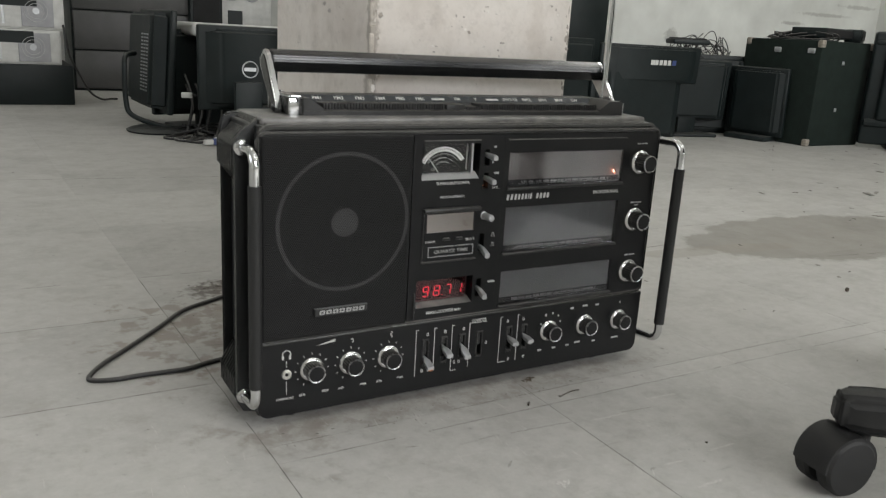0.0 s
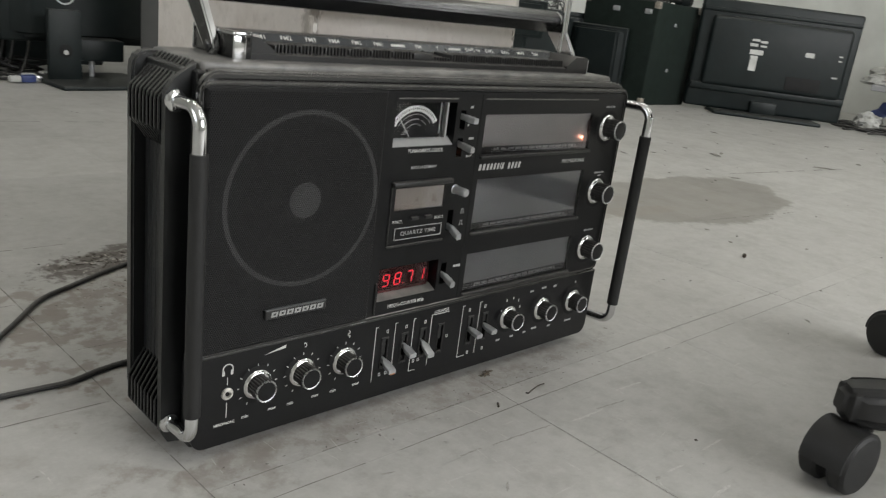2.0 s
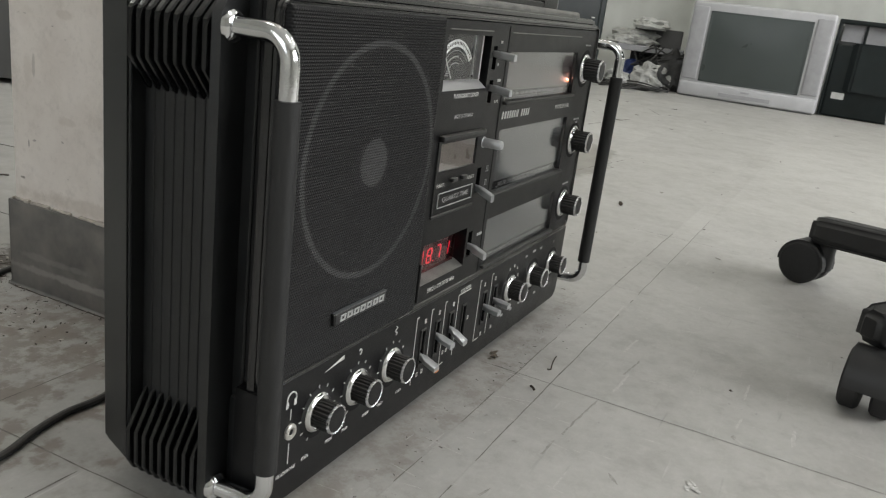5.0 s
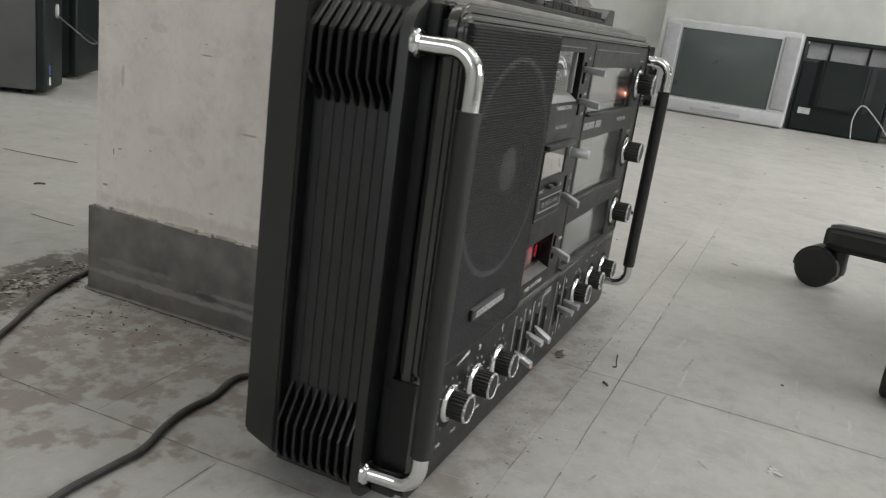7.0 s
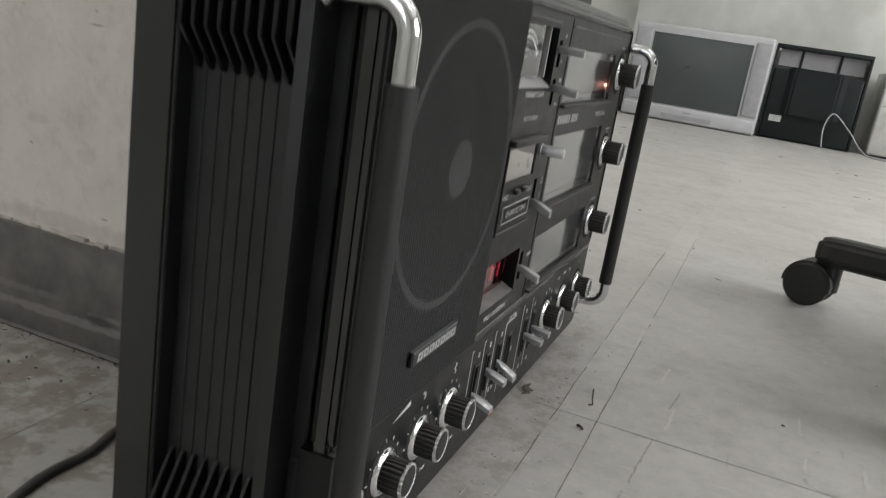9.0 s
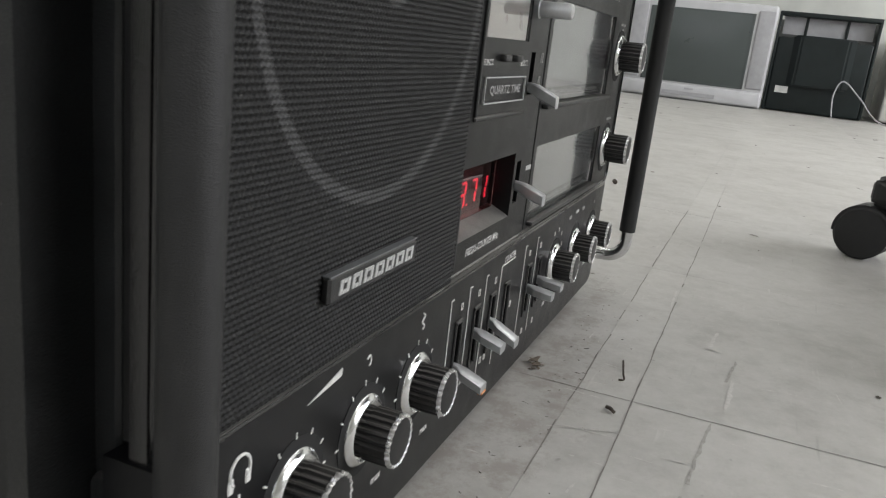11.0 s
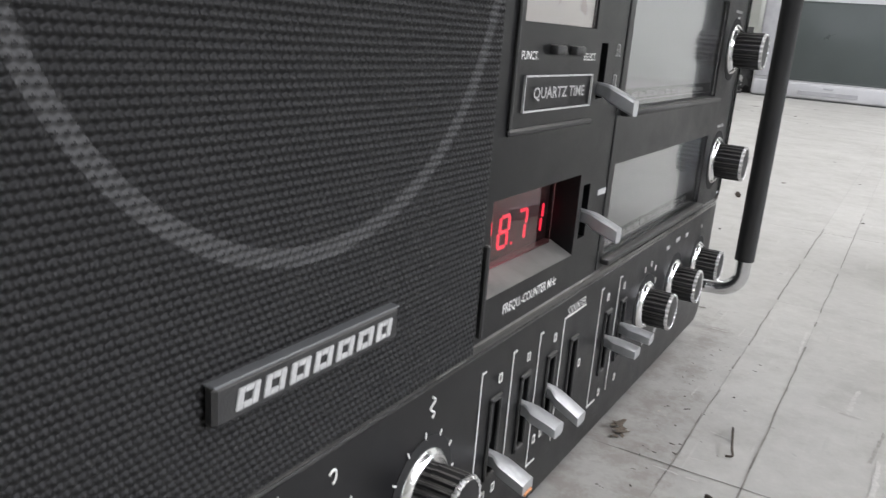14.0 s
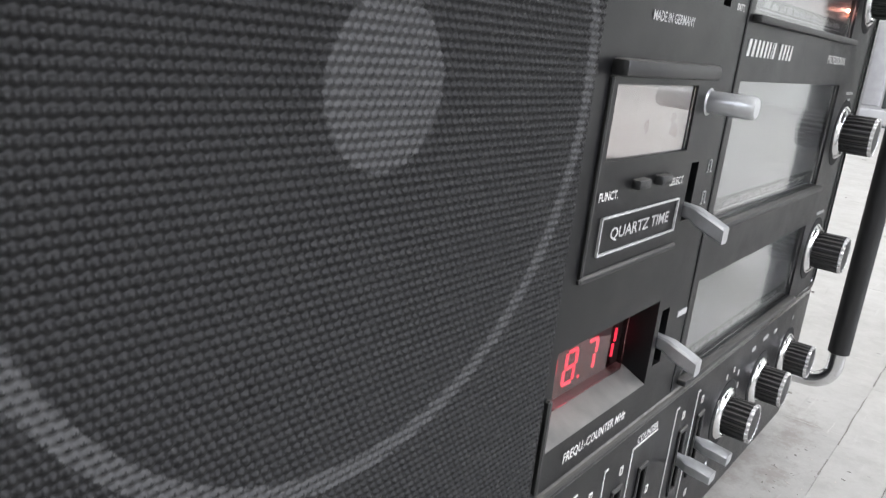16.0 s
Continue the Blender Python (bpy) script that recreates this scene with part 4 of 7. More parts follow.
    rpart("meter_needle", box((-0.0003, 0.0060, 0), (0.0003, 0.0064, 0.0235), m=Matrix.Translation((0.2, 0, 0.2515)) @ Matrix.Rotation(radians(-38), 4, "Y")), PRINT)
    rpart("meter_glass", box((0.1785, 0.0045, 0.2505), (0.2385, 0.0051, 0.2812)), METERGLASS)
    bm = bmesh.new()
    add_box(bm, (0.2378, 0.003, 0.2505), (0.2398, 0.012, 0.2812))
    add_box(bm, (0.2335, 0.0066, 0.2535), (0.2345, 0.0074, 0.2812))
    rpart("meter_rule", bm, SILVER)
    rpart("meter_ledge", prism([(-0.0002, 0.2447), (0.0124, 0.2447), (0.0124, 0.2505), (0.0075, 0.2505)], "x", 0.1785, 0.246), SILVER)
    rtext("TUNING/BATT.CONTR.", 0.0042, 0.2155, 0.2405, 0, stretch=0.92)
    rtext("MADE IN GERMANY", 0.0037, 0.2155, 0.2262, 0, PRINTDIM, stretch=0.9)
    # frequency counter
    rpart("counter_bed", box((0.1785, 0.0118, 0.1115), (0.247, 0.0124, 0.137)), SLOT)
    seg = {"9": "abcdfg", "8": "abcdefg", "7": "abc", "1": "bc"}
    bars = {"a": (0, 1), "g": (0, 0), "d": (0, -1), "b": (1, 0.5), "c": (1, -0.5), "f": (-1, 0.5), "e": (-1, -0.5)}
    for n, (ch, x) in enumerate(zip("9871", (0.1955, 0.2092, 0.2232, 0.237))):
        bm = bmesh.new()
        for s in seg[ch]:
            sx, sz = bars[s]
            shear = 0.0009 * sz
            cx, cz = x + sx * 0.0033 + shear, 0.1208 + sz * 0.0053
            if s in "agd":
                add_box(bm, (cx - 0.0026, 0.0108, cz - 0.0006), (cx + 0.0026, 0.0114, cz + 0.0006), 0.0002, 1)
            else:
                add_box(bm, (cx - 0.0006, 0.0108, cz - 0.0024), (cx + 0.0006, 0.0114, cz + 0.0024), 0.0002, 1)
        rpart("digit", bm, RED, label="glowing red digit")
    rpart("decimal_point", box((0.2155, 0.0108, 0.115), (0.2167, 0.0114, 0.1162), 0.0003, 1), RED)
    rpart("counter_window", box((0.1785, 0.0075, 0.1115), (0.2425, 0.0082, 0.1372)), SMOKE, label="dark red display window")
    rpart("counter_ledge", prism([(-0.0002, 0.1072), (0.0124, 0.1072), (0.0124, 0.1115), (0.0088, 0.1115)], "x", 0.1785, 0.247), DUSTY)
    rpart("counter_frame", box((0.1745, -0.0016, 0.096), (0.1765, 0.0006, 0.125), 0.0005, 1), BLACK)
    rtext("FREQU.-COUNTER MHz", 0.0046, 0.2125, 0.1005, 0, stretch=0.88)
    # three tuning dials
    for z0, z1, warm in ((0.233, 0.2705, True), (0.1595, 0.2105, False), (0.0985, 0.1375, False)):
        rpart("scale_strip", box((0.2842, 0.0042, z0 + 0.0002), (0.4443, 0.0054, z0 + 0.0072)), METER, label="dark strip with pale scale marks")
        rpart("dial_plate", box((0.2842, 0.0042, z0 + 0.0072), (0.4443, 0.0054, z1 - 0.0002)), DIALROSE if warm else DIAL, label="pale grey tuning scale behind glass")
        bm = bmesh.new()
        n = 62
        for k in range(n):
            x = 0.302 + k * (0.428 - 0.302) / n
            if (k * 7) % 5:
                add_box(bm, (x, 0.0038, z0 + 0.0034), (x + random.uniform(0.0007, 0.0014), 0.0043, z0 + random.choice((0.0052, 0.0058))))
        add_box(bm, (0.299, 0.0038, z0 + 0.0022), (0.431, 0.0043, z0 + 0.0025))
        rpart("scale_marks", bm, surface("scale_ink", (0.24, 0.24, 0.235), 0.6, bump=0))
        rpart("dial_glass", box((0.2843, 0.0012, z0 + 0.0003), (0.4442, 0.0022, z1 - 0.0003)), DIALGLASS, label="matt clear dial cover")
        bm = bmesh.new()
        add_box(bm, (0.2825, -0.0035, z0 - 0.0028), (0.446, 0.0006, z0 - 0.0002), 0.0008, 2)
        rpart("dial_ledge", bm, BLACK)
    rpart("pointer_lamp", turned([(0.0006, 0), (0.0014, 0.0006), (0.0006, 0.0012)], (0.4365, 0.0038, 0.2435), (0, -1, 0), 12), AMBER, label="small amber dial lamp")
    glow_lamp = bpy.data.lights.new("dial_lamp", "POINT")
    glow_lamp.energy, glow_lamp.color, glow_lamp.shadow_soft_size = 0.0042, (1.0, 0.36, 0.24), 0.001
    ob = new("dial_lamp", glow_lamp)
    ob.location = (0.4345, 0.0028, 0.2455)
    rpart("battery_lamp", turned([(0.0006, 0), (0.0015, 0.0006), (0.0006, 0.0012)], (0.2555, 0.0078, 0.2355), (0, -1, 0), 12), AMBER)
    # model marks: plain light bars in place of the name
    x = 0.2835
    for w in (4.6, 4.8, 4.0, 4.2, 3.8, 3.6, 1.6, 3.6, -5.0, 4.2, 4.2, 4.2, 4.2):
        if w > 0:
            slant = Matrix.Translation((x, 0, 0.2190)) @ Matrix(((1, 0, 0.16, 0), (0, 1, 0, 0), (0, 0, 1, 0), (0, 0, 0, 1)))
            rpart("model_mark", box((0, -0.0003, 0), (w * 0.00062, 0.0004, 0.0058), m=slant), MODELMARK)
            x += w * 0.00094 + 0.00085
        else:
            x += 0.0045
    rtext("PROFESSIONAL", 0.0052, 0.4235, 0.2218, 0, stretch=1.08)
    rtext("BATT.", 0.003, 0.2685, 0.2335, 0)
    for a, b, c, d in ((0.2655, 0.2715, 0.2485, 0.2505), (0.263, 0.2665, 0.2765, 0.2785), (0.262, 0.2635, 0.2605, 0.2625), (0.267, 0.276, 0.127, 0.1292)):
        stroke(a, b, c, d, 0, PRINTDIM)
    for x0, z in ((0.267, 0.1795), (0.267, 0.1685)):
        bm = bmesh.new()
        mark(bm, x0, x0 + 0.001, z, z + 0.0005, 0)
        mark(bm, x0 + 0.001, x0 + 0.0014, z, z + 0.0045, 0)
        mark(bm, x0 + 0.001, x0 + 0.0036, z + 0.0041, z + 0.0045, 0)
        mark(bm, x0 + 0.0034, x0 + 0.0038, z, z + 0.0045, 0)
        mark(bm, x0 + 0.0036, x0 + 0.005, z, z + 0.0005, 0)
        rpart("pulse_sign", bm, PRINTDIM)
    for z in (0.2765, 0.2057, 0.1405):  # captions over the right-hand knobs
        for a, b in ((0.4645, 0.4705), (0.4715, 0.4745), (0.4755, 0.4805)):
            stroke(a, b, z, z + 0.0015, 0, PRINTDIM)
    stroke(0.4705, 0.4765, 0.2025, 0.2037, 0, PRINTDIM)


dial_panel()

HOLES_LOW = [(x - 0.0025, x + 0.0025, 0.0425, 0.0685, 0.008) for x in (0.1925, 0.2155, 0.2385, 0.2612, 0.3015, 0.3225)]
YL = -0.0004


def lower_panel():
    bm = holed_panel(0.0085, 0.4995, 0.0125, 0.0905, YL, 0.016, HOLES_LOW)
    foot = [e for e in bm.edges if all(v.co.z < 0.0126 and (v.co.x < 0.0086 or v.co.x > 0.4994) for v in e.verts)]
    bmesh.ops.bevel(bm, geom=foot, offset=0.011, segments=5, profile=0.5, affect="EDGES")
    rpart("control_panel", bm, PANEL, smooth=False)
    rpart("panel_corner", box((0.02, YL + 0.001, 0.0118), (0.488, 0.0155, 0.0165), 0.003, 3), BLACK)
    rpart("panel_edge", box((0.0105, YL - 0.0006, 0.0892), (0.4975, 0.004, 0.0912), 0.0009, 2), LIP)
    # worn catch between grille and panel
    rpart("catch", box((0.151, YL - 0.0010, 0.0908), (0.168, 0.008, 0.0932), 0.0008, 1), DUSTY, label="worn grey catch")
    # raised slot frames
    for x in (0.1925, 0.2155, 0.2385, 0.2612, 0.3015, 0.3225):
        bm = bmesh.new()
        for a, b, c, d in ((x - 0.0042, x - 0.0026, 0.0405, 0.0705), (x + 0.0026, x + 0.0042, 0.0405, 0.0705), (x - 0.0042, x + 0.0042, 0.0687, 0.0708), (x - 0.0042, x + 0.0042, 0.0402, 0.0423)):
            add_box(bm, (a, YL - 0.0009, c), (b, YL + 0.0006, d), 0.0004, 1)
        rpart("slot_frame", bm, BLACK)
    for x, z in ((0.1925, 0.0575), (0.2155, 0.0655), (0.2385, 0.064), (0.3015, 0.062), (0.3225, 0.062)):
        rpart("slot_plate", box((x - 0.0024, YL + 0.0012, z), (x + 0.0024, YL + 0.004, 0.0684), 0.0004, 1), PANEL)
        rpart("slot_plate", box((x - 0.0024, YL + 0.0012, 0.0426), (x + 0.0024, YL + 0.004, z - 0.018), 0.0004, 1), PANEL)
    # printed brackets and small signs
    for x, z0, z1, foot in ((0.1805, 0.029, 0.0825, 0), (0.203, 0.036, 0.0825, 0), (0.225, 0.0285, 0.0825, 0.008), (0.2475, 0.03, 0.082, 0), (0.2885, 0.028, 0.0835, 0.0105), (0.3125, 0.028, 0.0835, 0)):
        bm = bmesh.new()
        mark(bm, x, x + 0.0006, z0, z1, YL)
        mark(bm, x + 0.0006, x + (0.0225 if x == 0.2475 else 0.003), z1 - 0.0006, z1, YL)
        if foot:
            mark(bm, x + 0.0006, x + foot, z0, z0 + 0.0006, YL)
        rpart("printed_bracket", bm, PRINT)
    for x, z in ((0.1945, 0.0762), (0.2165, 0.0765), (0.24, 0.0765), (0.2705, 0.056), (0.2985, 0.0775), (0.3205, 0.0775), (0.1895, 0.0345), (0.197, 0.0345), (0.23, 0.0385), (0.236, 0.0385), (0.303, 0.0305), (0.3245, 0.0305)):
        bm = bmesh.new()
        for a, b, c, d in ((-0.0012, 0.0012, -0.0016, -0.0011), (-0.0012, 0.0012, 0.0011, 0.0016), (-0.0012, -0.0007, -0.0011, 0.0011), (0.0007, 0.0012, -0.0011, 0.0011)):
            mark(bm, x + a, x + b, z + c, z + d, YL)
        rpart("printed_sign", bm, PRINT)
    rtext("COUNTER", 0.0042, 0.2595, 0.0842, YL, stretch=0.95)
    rtext("HEADPHONE", 0.0033, 0.0355, 0.0305, YL, stretch=0.9)
    # headphone sign and socket
    bm = bmesh.new()
    arc = [(0.037 + 0.0042 * math.cos(a), YL - 0.0002, 0.0775 + 0.0042 * math.sin(a)) for a in [radians(-50 + k * 14) for k in range(21)]]
    add_tube(bm, arc, 0.0005, 6)
    add_box(bm, (0.0322, YL - 0.0004, 0.0722), (0.0345, YL + 0.0003, 0.0765), 0.0005, 1)
    add_box(bm, (0.0395, YL - 0.0004, 0.0722), (0.0418, YL + 0.0003, 0.0765), 0.0005, 1)
    mark(bm, 0.0367, 0.0373, 0.064, 0.0705, YL)
    mark(bm, 0.0367, 0.0373, 0.0355, 0.0485, YL)
    rpart("headphone_sign", bm, PRINT)
    sock = rpart("headphone_socket", turned([(0.0050, 0), (0.0050, 0.0014), (0.0042, 0.0022), (0.0028, 0.0022), (0.0022, 0.0008)], (0.037, YL + 0.0003, 0.0565), (0, -1, 0), 24), surface("socket_metal", (0.7, 0.68, 0.64), 0.3, 0.8, scale=200), label="metal headphone socket")
    rpart("hole", cyl((0.037, YL - 0.0006, 0.0565), (0.037, YL - 0.0012, 0.0565), 0.0017), SLOT, sock)
    # volume wedge, bass and treble signs
    rpart("volume_wedge", prism([(0.0685, 0.0822), (0.088, 0.0842), (0.088, 0.0868)], "y", YL - 0.0003, YL + 0.0004), PRINT)
    bm = bmesh.new()
    add_tube(bm, [(0.1065 + 0.0016 * math.cos(a) * (1 - k * 0.03), YL - 0.0002, 0.0825 + 0.0018 * math.sin(a)) for k, a in enumerate([radians(150 - k * 22) for k in range(12)])], 0.0004, 5)
    rpart("bass_sign", bm, PRINT)
    bm = bmesh.new()
    add_tube(bm, [(0.151 + 0.0012 * math.sin(k * 0.9), YL - 0.0002, 0.0795 + k * 0.0006) for k in range(12)], 0.0004, 5)
    rpart("treble_sign", bm, PRINT)


lower_panel()


def knob(x, z, y, r, grip, length, ticks):
    """A fluted grip on a bevelled metal ring; a flat black disc paints the shade of its round well."""
    at, out = (x, y + 0.0015, z), (0, -1, 0)
    length += 0.0015
    rpart("knob_well_shade", turned([(r + 0.0036, 0.0), (r + 0.0036, 0.0017), (r + 0.0022, 0.0018)], at, out, 40), SLOT)
    k = rpart("knob", turned([(grip * 0.96, 0.0025), (grip * 0.96, 0.0055), (grip, 0.006), (grip, length - 0.0018), (grip * 0.97, length - 0.001), (grip * 0.9, length - 0.001)], at, out, 88, 22, 0.0009), BLACK, label="fluted black knob with silver rings")
    rpart("base_ring", turned([(r * 0.98, 0.0004), (r, 0.0010), (r, 0.0022), (r * 0.985, 0.0026), (grip * 1.16, 0.0042), (grip * 1.12, 0.0043), (grip * 1.1, 0.0029), (grip * 0.9, 0.0028)], at, out, 56), KNOBRING, k, "bright bevelled metal ring")
    rpart("tip_ring", turned([(grip * 0.9, length - 0.0022), (grip * 1.01, length - 0.0016), (grip * 1.0, length - 0.0006), (grip * 0.96, length), (grip * 0.86, length - 0.0006)], at, out, 88, 22, 0.0006), ALU, k)
    rpart("cap", turned([(grip * 0.9, length - 0.002), (grip * 0.9, length - 0.0004), (grip * 0.6, length - 0.0002), (0.0005, length - 0.0002)], at, out, 32), PANEL, k)
    if ticks:
        for n in range(11):
            a = radians(-60 + n * 30)
            m = Matrix.Translation((x + (r + 0.0042) * math.cos(a), y, z + (r + 0.0042) * math.sin(a))) @ Matrix.Rotation(-a, 4, "Y")
            rpart("tick_mark", box((-0.001, -0.0003, -0.0003), (0.001, 0.0004, 0.0003), m=m), PRINT)


for kx in (0.0635, 0.1055, 0.1485):
    knob(kx, 0.0578, YL, 0.0128, 0.0093, 0.0148, True)
    rtext("min", 0.0044, kx - 0.0100, 0.0318, YL)
    rtext("max", 0.0044, kx + 0.0145, 0.0322, YL)
for kx in (0.3585, 0.4125, 0.466):
    knob(kx, 0.0578, YL, 0.0128, 0.0093, 0.0150, False)
for kz in (0.255, 0.1855, 0.1205):
    knob(0.4725, kz, 0.0, 0.0142, 0.0103, 0.0180, False)
for sx, sz in ((0.352, 0.0765), (0.362, 0.0775), (0.3705, 0.0735), (0.346, 0.0655), (0.374, 0.066)):
    stroke(sx, sx + 0.0013, sz, sz + 0.0026, YL)
for sx, sz, w in ((0.3885, 0.0805, 0.005), (0.407, 0.0815, 0.0075), (0.427, 0.0805, 0.005), (0.4655, 0.0795, 0.0015), (0.3445, 0.0335, 0.0055), (0.366, 0.0335, 0.005), (0.3865, 0.034, 0.0045), (0.4, 0.0355, 0.008), (0.4275, 0.0335, 0.005), (0.458, 0.0335, 0.011)):
    stroke(sx, sx + w, sz, sz + 0.002, YL, PRINTDIM)


def lever(x, z, y, length, drop, w=0.0050, h=0.0052, name="lever"):
    """A switch lever: a slim neck that widens to a bevelled blade, drooping a little."""
    bm = bmesh.new()
    secs = [(0.005, 0.0018, 0.0022), (-0.002, 0.0019, 0.0024), (-0.0045, w * 0.46, h * 0.5), (-0.0052, w * 0.5, h * 0.5), (-length * 0.75, w * 0.5, h * 0.5), (-length, w * 0.5, h * 0.47)]
    rings = []
    for yy, a, b in secs:
        f = max(0.0, -yy) / length
        cz = z - drop * f
        c = 0.28
        pts = [(-a, -b * (1 - c)), (-a * (1 - c), -b), (a * (1 - c), -b), (a, -b * (1 - c)), (a, b * (1 - c)), (a * (1 - c), b), (-a * (1 - c), b), (-a, b * (1 - c))]
        rings.append([bm.verts.new((x + p, y + yy, cz + q)) for p, q in pts])
    for a, b in zip(rings, rings[1:]):
        for k in range(8):
            bm.faces.new((a[k], a[(k + 1) % 8], b[(k + 1) % 8], b[k]))
    bm.faces.new(rings[0][::-1])
    bm.faces.new(rings[-1])
    bmesh.ops.recalc_face_normals(bm, faces=bm.faces[:])
    return rpart(name, bm, LEVER, label="grey metal switch lever")


lever(0.2555, 0.269, 0, 0.0165, 0.001)
lever(0.2555, 0.2445, 0, 0.0165, 0.002)
lever(0.2550, 0.1685, 0, 0.0142, 0.006, 0.0056, 0.0058)
lever(0.2550, 0.1215, 0, 0.0145, 0.0055, 0.0056, 0.0058)
rpart("push_button", turned([(0.0044, -0.004), (0.0044, 0.0), (0.0036, 0.0004), (0.0036, 0.0142), (0.003, 0.0152), (0.0005, 0.0154)], (0.2565, 0, 0.2035), (0, -1, 0), 24), LEVER, label="round grey push button")
lever(0.1925, 0.0485, YL, 0.0148, 0.006, 0.0078, 0.0046)
rpart("lever_tip", box((0.1897, YL - 0.0154, 0.0402), (0.1953, YL - 0.0130, 0.0412), 0.0003, 1), surface("red_paint", (0.4, 0.17, 0.07), 0.5, bump=0), label="worn red paint on the lever's tip")
lever(0.2155, 0.0577, YL, 0.0148, 0.0045, 0.0078, 0.0046)
lever(0.2385, 0.0562, YL, 0.0148, 0.008, 0.0078, 0.0046)
lever(0.3015, 0.0565, YL, 0.0155, 0.002, 0.0078, 0.0046)
lever(0.3225, 0.0565, YL, 0.0155, 0.002, 0.0078, 0.0046)
# sliders that close the slots above the levers
for x, z in ((0.1925, 0.0525), (0.2155, 0.0612), (0.2385, 0.0598), (0.2612, 0.0545), (0.3015, 0.06), (0.3225, 0.06)):
    rpart("slot_slider", box((x - 0.0023, YL + 0.0008, z), (x + 0.0023, YL + 0.007, 0.0683), 0.0005, 1), BLACK)


def grab_bar(x, y, flange_x):
    """A chrome bar with a black sleeve, standing before the front edge."""
    top, foot, r = 0.2785, 0.0305, 0.0135
    def bend(cy, cz, a0, a1):
        return [(x, cy + r * math.cos(radians(a)), cz + r * math.sin(radians(a))) for a in [a0 + (a1 - a0) * k / 8 for k in range(9)]]
    upper = [(flange_x, 0.0225, top), (x, y + r + 0.003, top)] + bend(y + r, top - r, 90, 180) + [(x, y, 0.247)]
    lower = [(x, y, 0.0545)] + bend(y + r, foot + r, 180, 270) + [(x, y + r + 0.003, foot), (flange_x, 0.0225, foot)]
    bar = rpart("grab_bar", tube(upper, 0.0049, 16), CHROME, label="bent chrome grab bar with black sleeve")
    rpart("lower_bend", tube(lower, 0.0049, 16), CHROME, bar)
    rpart("sleeve", turned([(0.0055, 0), (0.0063, 0.0004), (0.0063, 0.1966), (0.0055, 0.197)], (x, y, 0.052), (0, 0, 1), 20), RUBBER, bar, "black rubber sleeve")
    for z in (top, foot):
        rpart("flange", turned([(0.0076, 0), (0.0076, 0.0018), (0.0066, 0.0029), (0.0049, 0.0038)], (flange_x, 0.0223, z), (0, -1, 0), 24), CHROME, bar)


grab_bar(0.003, -0.0112, 0.0012)
grab_bar(0.5165, -0.021, 0.5105)


